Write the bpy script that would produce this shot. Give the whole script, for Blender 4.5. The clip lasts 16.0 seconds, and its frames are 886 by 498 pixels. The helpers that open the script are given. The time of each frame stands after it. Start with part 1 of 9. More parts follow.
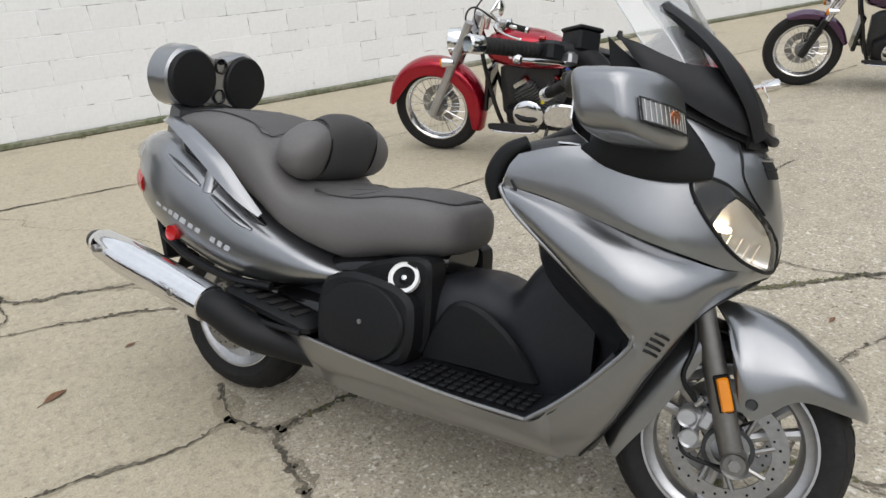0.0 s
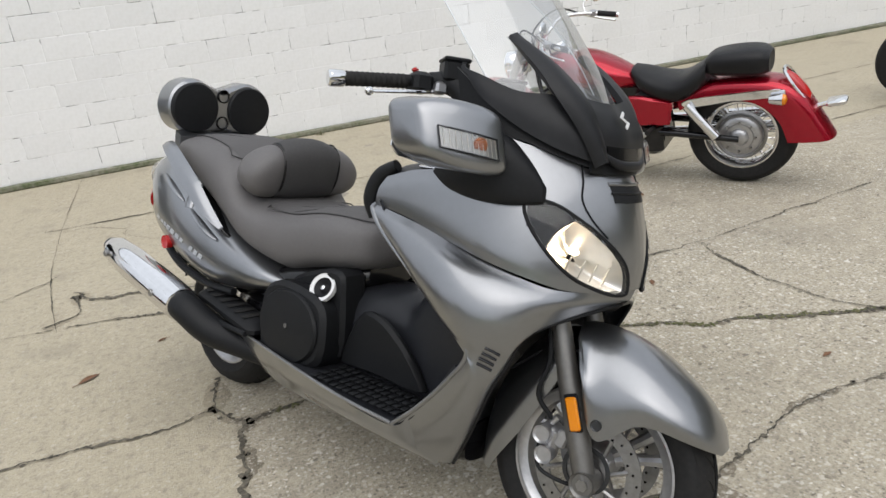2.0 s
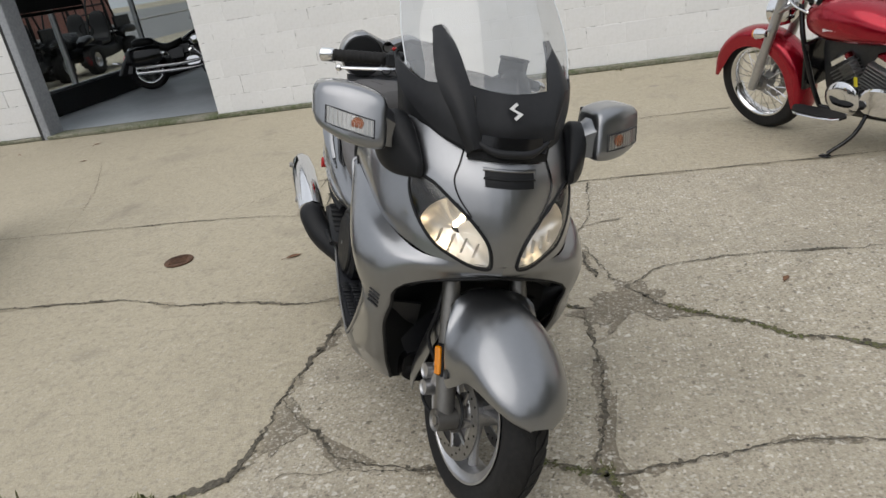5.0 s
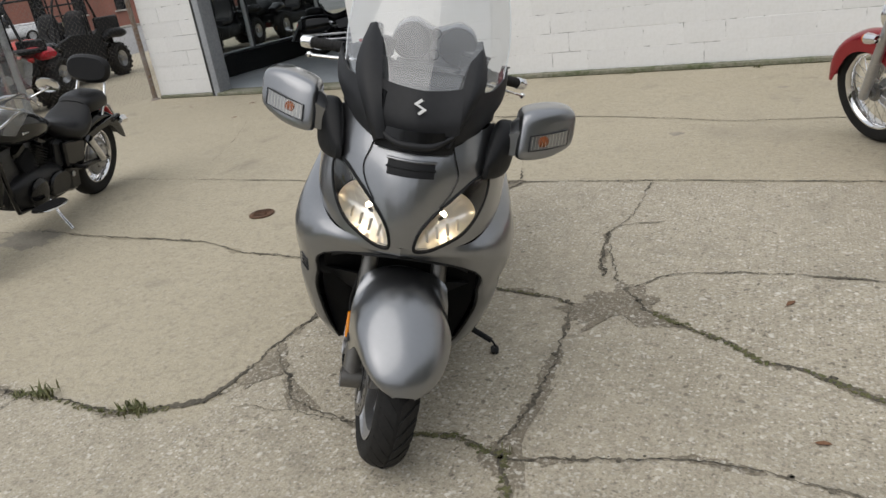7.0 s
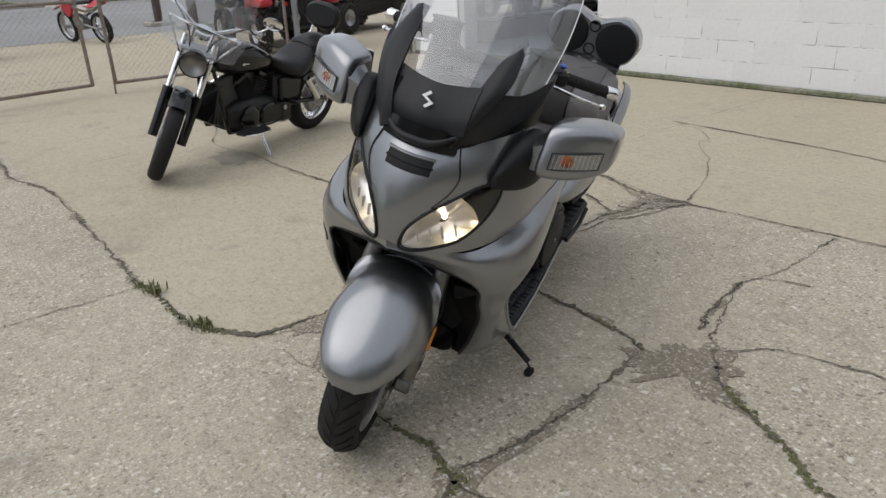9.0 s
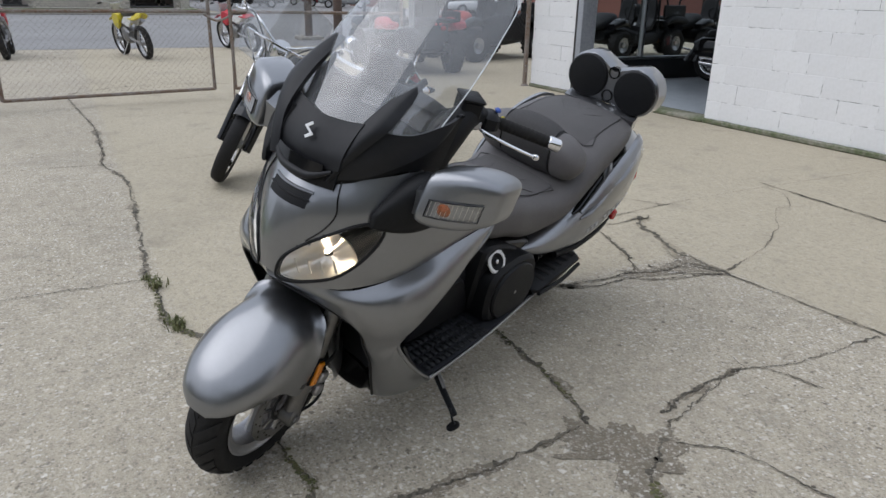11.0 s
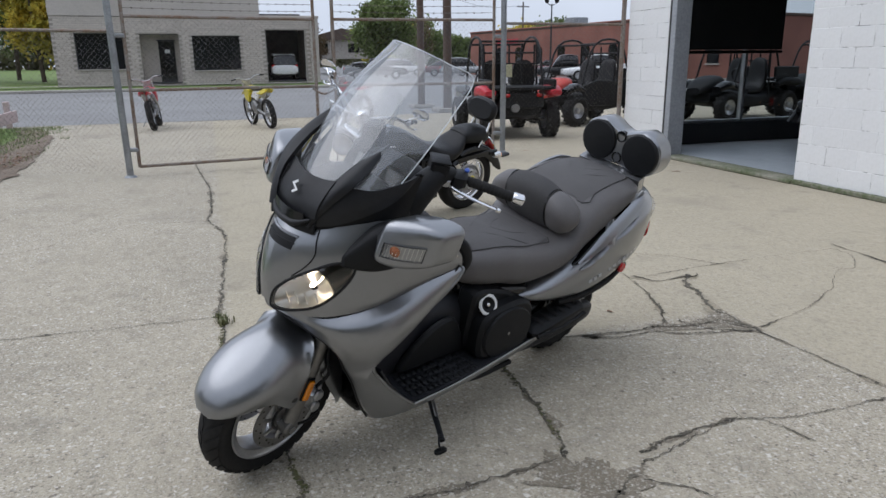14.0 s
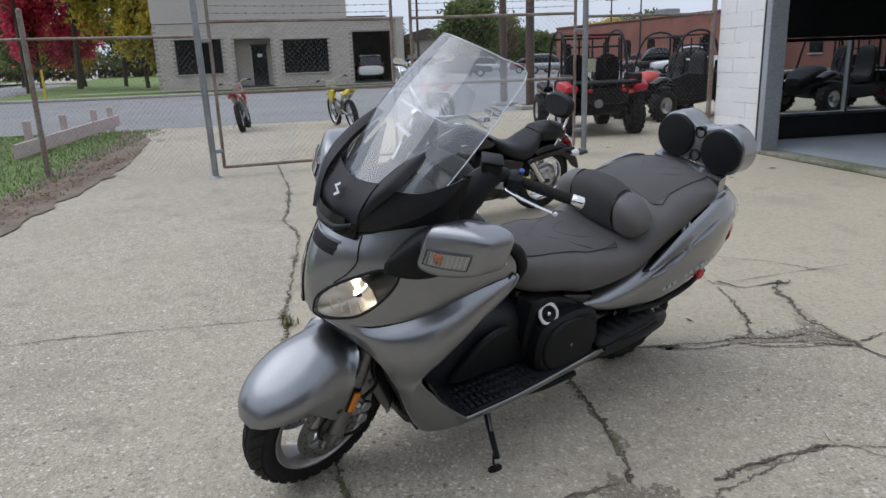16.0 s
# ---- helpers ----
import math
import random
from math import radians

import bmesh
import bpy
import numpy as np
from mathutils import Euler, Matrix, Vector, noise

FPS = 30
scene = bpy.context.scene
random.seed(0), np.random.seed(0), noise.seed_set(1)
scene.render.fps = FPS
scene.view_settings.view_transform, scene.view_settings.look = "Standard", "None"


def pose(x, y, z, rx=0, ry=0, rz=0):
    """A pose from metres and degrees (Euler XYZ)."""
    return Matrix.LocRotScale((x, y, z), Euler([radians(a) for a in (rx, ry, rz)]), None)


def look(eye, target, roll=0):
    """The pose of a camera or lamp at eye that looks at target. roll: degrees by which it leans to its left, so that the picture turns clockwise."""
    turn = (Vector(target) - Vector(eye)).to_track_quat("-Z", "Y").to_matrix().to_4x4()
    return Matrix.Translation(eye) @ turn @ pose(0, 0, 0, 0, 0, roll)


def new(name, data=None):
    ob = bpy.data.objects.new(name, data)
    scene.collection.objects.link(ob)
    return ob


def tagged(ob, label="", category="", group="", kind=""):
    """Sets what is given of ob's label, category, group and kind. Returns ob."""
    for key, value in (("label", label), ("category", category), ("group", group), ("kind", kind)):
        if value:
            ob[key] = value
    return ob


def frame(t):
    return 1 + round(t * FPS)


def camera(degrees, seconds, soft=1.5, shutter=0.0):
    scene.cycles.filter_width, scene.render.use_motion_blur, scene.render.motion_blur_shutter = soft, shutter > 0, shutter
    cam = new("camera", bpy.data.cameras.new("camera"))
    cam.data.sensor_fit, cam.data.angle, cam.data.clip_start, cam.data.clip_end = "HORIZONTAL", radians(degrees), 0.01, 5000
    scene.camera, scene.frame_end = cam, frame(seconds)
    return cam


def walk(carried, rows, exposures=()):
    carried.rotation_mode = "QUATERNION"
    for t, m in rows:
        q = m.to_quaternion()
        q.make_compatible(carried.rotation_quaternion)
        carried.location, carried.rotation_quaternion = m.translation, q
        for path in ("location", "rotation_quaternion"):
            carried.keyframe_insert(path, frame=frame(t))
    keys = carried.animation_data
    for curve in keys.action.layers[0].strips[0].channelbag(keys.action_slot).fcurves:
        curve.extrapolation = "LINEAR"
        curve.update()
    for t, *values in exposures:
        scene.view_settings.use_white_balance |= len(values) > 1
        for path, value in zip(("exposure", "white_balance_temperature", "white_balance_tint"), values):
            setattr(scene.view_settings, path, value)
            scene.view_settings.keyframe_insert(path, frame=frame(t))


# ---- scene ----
cam = camera(65.0, 16.0)
PATH = [
    (0, (-0.0101, 0.0184, 1.4030), (0.9108, 1.4278, 0.6606), -3.8),
    (0.5, (0.2162, 0.0064, 1.3855), (1.0479, 1.4738, 0.6495), -5.3),
    (1, (0.3744, -0.0524, 1.3699), (1.0378, 1.5171, 0.6753), -7.6),
    (1.5, (0.4177, -0.2291, 1.3791), (1.0000, 1.3910, 0.7277), -8.0),
    (2, (0.5032, -0.4020, 1.3920), (1.0939, 1.2080, 0.7259), -7.0),
    (2.5, (0.6587, -0.4674, 1.3975), (1.1610, 1.1767, 0.7415), -8.7),
    (3, (0.8473, -0.4876, 1.3809), (1.1693, 1.2006, 0.7231), -10.7),
    (3.5, (0.9660, -0.6155, 1.4002), (1.1482, 1.0884, 0.7323), -13.1),
    (4, (1.1316, -0.7848, 1.4462), (1.1914, 0.9126, 0.7388), -10.9),
    (4.5, (1.4030, -0.7820, 1.4269), (1.2070, 0.9117, 0.7360), -11.1),
    (4.7, (1.4932, -0.7756, 1.4251), (1.2052, 0.8961, 0.7112), -10.5),
    (6.8, (2.2926, -0.7618, 1.4076), (1.4922, 0.7480, 0.7259), -8.7),
    (7, (2.3359, -0.7010, 1.3956), (1.5152, 0.7875, 0.6909), -8.3),
    (7.5, (2.4168, -0.5483, 1.3947), (1.4904, 0.8492, 0.6366), -4.5),
    (8, (2.5962, -0.4361, 1.3772), (1.5318, 0.8657, 0.6293), -4.7),
    (8.5, (2.7536, -0.3386, 1.3699), (1.5493, 0.8022, 0.5741), -4.7),
    (9, (2.7940, -0.1831, 1.3588), (1.4821, 0.8970, 0.6550), -2.5),
    (9.2, (2.7968, -0.0994, 1.3616), (1.4895, 0.9890, 0.6596), -1.0),
    (11.3, (3.1464, 0.4563, 1.3579), (1.5925, 1.2227, 0.7388), 0.0),
    (11.5, (3.1933, 0.4940, 1.3754), (1.6229, 1.2365, 0.7700), -1.3),
    (12, (3.2761, 0.5824, 1.3883), (1.6348, 1.2153, 0.8482), -2.3),
    (12.5, (3.3562, 0.6348, 1.3828), (1.6735, 1.1785, 0.8731), -2.4),
    (13, (3.4693, 0.6431, 1.3828), (1.8280, 1.2843, 0.8547), -1.0),
    (13.5, (3.5521, 0.6523, 1.4012), (1.8934, 1.2595, 0.8860), -0.4),
    (14, (3.5457, 0.6826, 1.4002), (1.8556, 1.2282, 0.9218), -0.6),
    (14.5, (3.4822, 0.7553, 1.4012), (1.7508, 1.1712, 0.9402), -1.4),
    (15, (3.4445, 0.7995, 1.3984), (1.6919, 1.1334, 0.9494), -1.5),
    (15.5, (3.4298, 0.8179, 1.3947), (1.6698, 1.1114, 0.9467), -2.0),
    (16, (3.4371, 0.8225, 1.3855), (1.6910, 1.1518, 0.9071), -2.1),
]
EXPOSURES = [(0, 0.31, 6480, 11), (3.5, 0.25, 6480, 11), (4.0, 0.05, 6500, 11), (7, -0.01, 6600, 11), (9, 0.0, 6430, 12), (12, 0.04, 5940, 13), (16, 0.01, 5930, 13)]
walk(cam, [(t, look(eye, target, roll)) for t, eye, target, roll in PATH], EXPOSURES)

# ---- light ----
world = bpy.data.worlds.new("overcast_sky")
scene.world = world
world.use_nodes = True
wn = world.node_tree
wn.nodes.clear()
sky = wn.nodes.new("ShaderNodeTexSky")
sky.sky_type = "NISHITA"
sky.sun_disc = False
sky.sun_elevation = radians(48)
sky.sun_rotation = radians(200)
sky.air_density, sky.dust_density, sky.ozone_density = 1.0, 4.0, 1.0
soft_sky = wn.nodes.new("ShaderNodeHueSaturation")
soft_sky.inputs["Saturation"].default_value = 0.35
cloud_co = wn.nodes.new("ShaderNodeTexCoord")
cloud = wn.nodes.new("ShaderNodeTexNoise")
cloud.inputs["Scale"].default_value = 2.2
cloud.inputs["Detail"].default_value = 6.0
cloud_mix = wn.nodes.new("ShaderNodeMix")
cloud_mix.data_type = "RGBA"
cloud_mix.inputs["B"].default_value = (8.75, 9.3, 9.95, 1)
cloud_ramp = wn.nodes.new("ShaderNodeMapRange")
cloud_ramp.inputs["From Min"].default_value, cloud_ramp.inputs["From Max"].default_value = 0.3, 0.7
cloud_ramp.inputs["To Min"].default_value, cloud_ramp.inputs["To Max"].default_value = 0.62, 0.9
back = wn.nodes.new("ShaderNodeBackground")
wout = wn.nodes.new("ShaderNodeOutputWorld")
wn.links.new(sky.outputs["Color"], soft_sky.inputs["Color"])
wn.links.new(cloud_co.outputs["Generated"], cloud.inputs["Vector"])
wn.links.new(cloud.outputs["Fac"], cloud_ramp.inputs["Value"])
wn.links.new(cloud_ramp.outputs["Result"], cloud_mix.inputs["Factor"])
wn.links.new(soft_sky.outputs["Color"], cloud_mix.inputs["A"])
height = wn.nodes.new("ShaderNodeSeparateXYZ")
wn.links.new(cloud_co.outputs["Generated"], height.inputs["Vector"])
zenith = wn.nodes.new("ShaderNodeMapRange")
zenith.inputs["From Min"].default_value, zenith.inputs["From Max"].default_value = 0.0, 1.0
zenith.inputs["To Min"].default_value, zenith.inputs["To Max"].default_value = 0.088, 0.110
wn.links.new(height.outputs["Z"], zenith.inputs["Value"])
wn.links.new(zenith.outputs["Result"], back.inputs["Strength"])
wn.links.new(cloud_mix.outputs["Result"], back.inputs["Color"])
wn.links.new(back.outputs["Background"], wout.inputs["Surface"])

sun_data = bpy.data.lights.new("sun", "SUN")
sun_data.energy, sun_data.angle, sun_data.color = 1.2, radians(70), (1.0, 0.965, 0.91)
sun = new("sun", sun_data)
sun.matrix_world = look((0, 0, 20), (1.5, 8.0, 4.5))


# ---- materials ----
def mat(name, col, rough=0.5, metal=0.0, col2=None, scale=(3.0, 45.0), amount=0.5, bump=0.0, bump_scale=120.0,
        coat=0.0, rough_var=0.12, cut=(0.75, 1.25), island=0.0, ob_random=0.0, flake=0.0, emit=None, spec=0.5):
    """A principled surface whose colour varies at two scales and whose gloss is uneven."""
    m = bpy.data.materials.new(name)
    m.use_nodes = True
    nt = m.node_tree
    p = nt.nodes["Principled BSDF"]
    co = nt.nodes.new("ShaderNodeTexCoord")
    big = nt.nodes.new("ShaderNodeTexNoise")
    big.inputs["Scale"].default_value, big.inputs["Detail"].default_value = scale[0], 5.0
    fine = nt.nodes.new("ShaderNodeTexNoise")
    fine.inputs["Scale"].default_value, fine.inputs["Detail"].default_value = scale[1], 3.0
    for n in (big, fine):
        nt.links.new(co.outputs["Object"], n.inputs["Vector"])
    mean = nt.nodes.new("ShaderNodeMath")
    mean.operation = "ADD"
    nt.links.new(big.outputs["Fac"], mean.inputs[0])
    nt.links.new(fine.outputs["Fac"], mean.inputs[1])
    ramp = nt.nodes.new("ShaderNodeMapRange")
    ramp.inputs["From Min"].default_value, ramp.inputs["From Max"].default_value = cut
    ramp.inputs["To Max"].default_value = amount
    nt.links.new(mean.outputs[0], ramp.inputs["Value"])
    mix = nt.nodes.new("ShaderNodeMix")
    mix.data_type = "RGBA"
    mix.inputs["A"].default_value = (*col, 1)
    mix.inputs["B"].default_value = (*(col2 or [c * 0.7 for c in col]), 1)
    nt.links.new(ramp.outputs["Result"], mix.inputs["Factor"])
    colour = mix.outputs["Result"]
    if island or ob_random:
        if island:
            rnd = nt.nodes.new("ShaderNodeNewGeometry").outputs["Random Per Island"]
        else:
            rnd = nt.nodes.new("ShaderNodeObjectInfo").outputs["Random"]
        vary = nt.nodes.new("ShaderNodeMapRange")
        vary.inputs["To Min"].default_value, vary.inputs["To Max"].default_value = 1 - (island or ob_random), 1 + (island or ob_random) * 0.6
        nt.links.new(rnd, vary.inputs["Value"])
        hsv = nt.nodes.new("ShaderNodeHueSaturation")
        nt.links.new(vary.outputs["Result"], hsv.inputs["Value"])
        nt.links.new(colour, hsv.inputs["Color"])
        colour = hsv.outputs["Color"]
    if flake:
        vor = nt.nodes.new("ShaderNodeTexVoronoi")
        vor.inputs["Scale"].default_value = 900.0
        nt.links.new(co.outputs["Object"], vor.inputs["Vector"])
        fm = nt.nodes.new("ShaderNodeMix")
        fm.data_type, fm.blend_type = "RGBA", "OVERLAY"
        fm.inputs["Factor"].default_value = flake
        nt.links.new(colour, fm.inputs["A"])
        nt.links.new(vor.outputs["Color"], fm.inputs["B"])
        bw = nt.nodes.new("ShaderNodeHueSaturation")
        bw.inputs["Saturation"].default_value = 0.25
        nt.links.new(fm.outputs["Result"], bw.inputs["Color"])
        colour = bw.outputs["Color"]
    nt.links.new(colour, p.inputs["Base Color"])
    rr = nt.nodes.new("ShaderNodeMapRange")
    rr.inputs["From Min"].default_value, rr.inputs["From Max"].default_value = 0.3, 0.7
    rr.inputs["To Min"].default_value, rr.inputs["To Max"].default_value = max(0.02, rough - rough_var * 0.5), min(1, rough + rough_var * 0.5)
    nt.links.new(big.outputs["Fac"], rr.inputs["Value"])
    nt.links.new(rr.outputs["Result"], p.inputs["Roughness"])
    p.inputs["Metallic"].default_value = metal
    p.inputs["Specular IOR Level"].default_value = spec
    if coat:
        p.inputs["Coat Weight"].default_value, p.inputs["Coat Roughness"].default_value = coat, 0.06
    if bump:
        bn = nt.nodes.new("ShaderNodeTexNoise")
        bn.inputs["Scale"].default_value, bn.inputs["Detail"].default_value = bump_scale, 4.0
        nt.links.new(co.outputs["Object"], bn.inputs["Vector"])
        b = nt.nodes.new("ShaderNodeBump")
        b.inputs["Strength"].default_value, b.inputs["Distance"].default_value = bump, 0.004
        nt.links.new(bn.outputs["Fac"], b.inputs["Height"])
        nt.links.new(b.outputs["Normal"], p.inputs["Normal"])
    if emit:
        p.inputs["Emission Color"].default_value = (*emit[:3], 1)
        p.inputs["Emission Strength"].default_value = emit[3]
    return m


def glass(name, tint=(1, 1, 1), rough=0.02, clear=0.9, mirror=0.05, haze=0.0):
    """A thin pane: clear film that mirrors the sky more at a slant, with a little haze of wear and painted-in sky
    sheen.
    """
    m = bpy.data.materials.new(name)
    m.use_nodes = True
    nt = m.node_tree
    nt.nodes.clear()
    out = nt.nodes.new("ShaderNodeOutputMaterial")
    tr = nt.nodes.new("ShaderNodeBsdfTransparent")
    tr.inputs["Color"].default_value = (*[c * clear for c in tint], 1)
    gl = nt.nodes.new("ShaderNodeBsdfGlossy")
    gl.inputs["Roughness"].default_value = rough
    lw = nt.nodes.new("ShaderNodeLayerWeight")
    lw.inputs["Blend"].default_value = 0.5
    sharp = nt.nodes.new("ShaderNodeMath")
    sharp.operation = "POWER"
    sharp.inputs[1].default_value = 3.2
    scale_up = nt.nodes.new("ShaderNodeMapRange")
    scale_up.inputs["To Min"].default_value, scale_up.inputs["To Max"].default_value = mirror, 0.85
    mx = nt.nodes.new("ShaderNodeMixShader")
    nt.links.new(lw.outputs["Facing"], sharp.inputs[0])
    nt.links.new(sharp.outputs[0], scale_up.inputs["Value"])
    nt.links.new(scale_up.outputs["Result"], mx.inputs["Fac"])
    through_film = tr.outputs["BSDF"]
    if haze:
        # pale diffuse colour stands in for the sky's whitish reflection, besides some wear
        sky_veil = nt.nodes.new("ShaderNodeBsdfDiffuse")
        sky_veil.inputs["Color"].default_value = (0.8, 0.82, 0.85, 1)
        streak = nt.nodes.new("ShaderNodeTexNoise")
        streak.inputs["Scale"].default_value, streak.inputs["Detail"].default_value = 7.0, 4.0
        co = nt.nodes.new("ShaderNodeTexCoord")
        nt.links.new(co.outputs["Object"], streak.inputs["Vector"])
        amount = nt.nodes.new("ShaderNodeMapRange")
        amount.inputs["From Min"].default_value, amount.inputs["From Max"].default_value = 0.3, 0.75
        amount.inputs["To Min"].default_value, amount.inputs["To Max"].default_value = haze * 0.5, haze * 1.6
        nt.links.new(streak.outputs["Fac"], amount.inputs["Value"])
        hz = nt.nodes.new("ShaderNodeMixShader")
        nt.links.new(amount.outputs["Result"], hz.inputs["Fac"])
        nt.links.new(tr.outputs["BSDF"], hz.inputs[1])
        nt.links.new(sky_veil.outputs["BSDF"], hz.inputs[2])
        through_film = hz.outputs["Shader"]
    nt.links.new(through_film, mx.inputs[1])
    nt.links.new(gl.outputs["BSDF"], mx.inputs[2])
    nt.links.new(mx.outputs["Shader"], out.inputs["Surface"])
    return m


def concrete(name, light=(0.462, 0.412, 0.320), deep=(0.362, 0.322, 0.248)):
    """Old exposed concrete: tan slabs, pale stones of the aggregate, dark pits and stains."""
    m = mat(name, light, 0.9, col2=deep, scale=(0.55, 9.0), amount=1.0, bump=0.0, spec=0.25)
    nt = m.node_tree
    p = nt.nodes["Principled BSDF"]
    base = p.inputs["Base Color"].links[0].from_socket
    co = nt.nodes["Texture Coordinate"]

    def node(kind, **inputs):
        n = nt.nodes.new(kind)
        for key, value in inputs.items():
            n.inputs[key.replace("_", " ")].default_value = value
        return n

    def ranged(value, low, high, top=1.0, bottom=0.0):
        r = node("ShaderNodeMapRange", From_Min=low, From_Max=high, To_Min=bottom, To_Max=top)
        nt.links.new(value, r.inputs["Value"])
        return r.outputs["Result"]

    def times(a, b):
        g = nt.nodes.new("ShaderNodeMath")
        g.operation = "MULTIPLY"
        nt.links.new(a, g.inputs[0])
        nt.links.new(b, g.inputs[1])
        return g.outputs[0]

    def over(base, fac, colour):
        x = nt.nodes.new("ShaderNodeMix")
        x.data_type = "RGBA"
        nt.links.new(fac, x.inputs["Factor"])
        nt.links.new(base, x.inputs["A"])
        x.inputs["B"].default_value = (*colour, 1)
        return x.outputs["Result"]

    def noise_tex(scale, detail=4.0, rough=0.5):
        n = node("ShaderNodeTexNoise", Scale=scale, Detail=detail, Roughness=rough)
        nt.links.new(co.outputs["Object"], n.inputs["Vector"])
        return n.outputs["Fac"]

    def stones(scale, radius, share, bent=0.9):
        """Scattered stones: how much of one shows here; share of the cells hold one."""
        warp = node("ShaderNodeTexNoise", Scale=scale * 1.7, Detail=2.0)
        nt.links.new(co.outputs["Object"], warp.inputs["Vector"])
        push = nt.nodes.new("ShaderNodeVectorMath")
        push.operation = "MULTIPLY_ADD"
        nt.links.new(warp.outputs["Color"], push.inputs[0])
        push.inputs[1].default_value = (bent / scale, bent / scale, 0)
        nt.links.new(co.outputs["Object"], push.inputs[2])
        v = node("ShaderNodeTexVoronoi", Scale=scale)
        v.voronoi_dimensions = "2D"
        nt.links.new(push.outputs["Vector"], v.inputs["Vector"])
        pick = nt.nodes.new("ShaderNodeSeparateColor")
        nt.links.new(v.outputs["Color"], pick.inputs["Color"])
        held = ranged(pick.outputs["Red"], 1 - share, 1 - share + 0.03)
        return times(ranged(v.outputs["Distance"], radius, radius * 0.6), held), pick.outputs["Green"]

    # the slabs beyond the long cracks were floated smoother than the rest
    place = nt.nodes.new("ShaderNodeSeparateXYZ")
    nt.links.new(co.outputs["Object"], place.inputs["Vector"])
    either = nt.nodes.new("ShaderNodeMath")
    either.operation = "MAXIMUM"
    nt.links.new(times(ranged(place.outputs["Y"], 0.62, 0.70), ranged(place.outputs["X"], 0.50, 0.42)), either.inputs[0])
    nt.links.new(ranged(place.outputs["Y"], 3.32, 3.42), either.inputs[1])
    smooth_slab = either.outputs[0]
    base = over(base, ranged(smooth_slab, 0.0, 1.0, 0.5), (0.475, 0.418, 0.300))
    worn = times(ranged(noise_tex(0.8, 3.0), 0.38, 0.54, bottom=0.65), ranged(smooth_slab, 0.0, 1.0, 0.30, 1.0))
    c = over(base, ranged(noise_tex(30.0, 5.0, 0.7), 0.50, 0.66, 0.55), (0.235, 0.212, 0.172))
    c = over(c, ranged(noise_tex(170.0, 3.0, 0.7), 0.53, 0.68, 0.6), (0.16, 0.143, 0.115))
    c = over(c, ranged(noise_tex(150.0, 3.0, 0.7), 0.43, 0.30, 0.45), (0.56, 0.52, 0.44))
    grit = noise_tex(72.0, 3.0, 0.75)
    c = over(c, times(ranged(grit, 0.55, 0.63, 0.4), worn), (0.15, 0.133, 0.106))
    c = over(c, times(ranged(grit, 0.45, 0.37, 0.4), worn), (0.62, 0.58, 0.50))
    for scale, radius, share, colour, much in ((60.0, 0.34, 0.45, (0.58, 0.545, 0.475), 0.7), (75.0, 0.36, 0.35, (0.155, 0.137, 0.11), 0.75),
                                               (32.0, 0.30, 0.20, (0.68, 0.65, 0.58), 0.85), (15.0, 0.16, 0.10, (0.72, 0.70, 0.64), 0.85), (46.0, 0.20, 0.30, (0.74, 0.71, 0.64), 0.95), (30.0, 0.15, 0.20, (0.10, 0.09, 0.072), 0.9), (24.0, 0.24, 0.14, (0.12, 0.107, 0.086), 0.8)):
        f, tone = stones(scale, radius, share)
        c = over(c, times(times(f, worn), ranged(tone, 0.0, 1.0, much, much * 0.35)), colour)
    c = over(c, ranged(noise_tex(2.3, 6.0, 0.65), 0.57, 0.74, 0.5), (0.205, 0.188, 0.155))
    c = over(c, ranged(noise_tex(0.7, 5.0), 0.58, 0.78, 0.5), (0.22, 0.20, 0.165))
    c = over(c, ranged(noise_tex(5.0, 6.0, 0.7), 0.62, 0.74, 0.4), (0.50, 0.47, 0.41))
    nt.links.new(c, p.inputs["Base Color"])
    b = node("ShaderNodeBump", Strength=0.7, Distance=0.006)
    nt.links.new(noise_tex(110.0, 5.0, 0.65), b.inputs["Height"])
    nt.links.new(b.outputs["Normal"], p.inputs["Normal"])
    return m


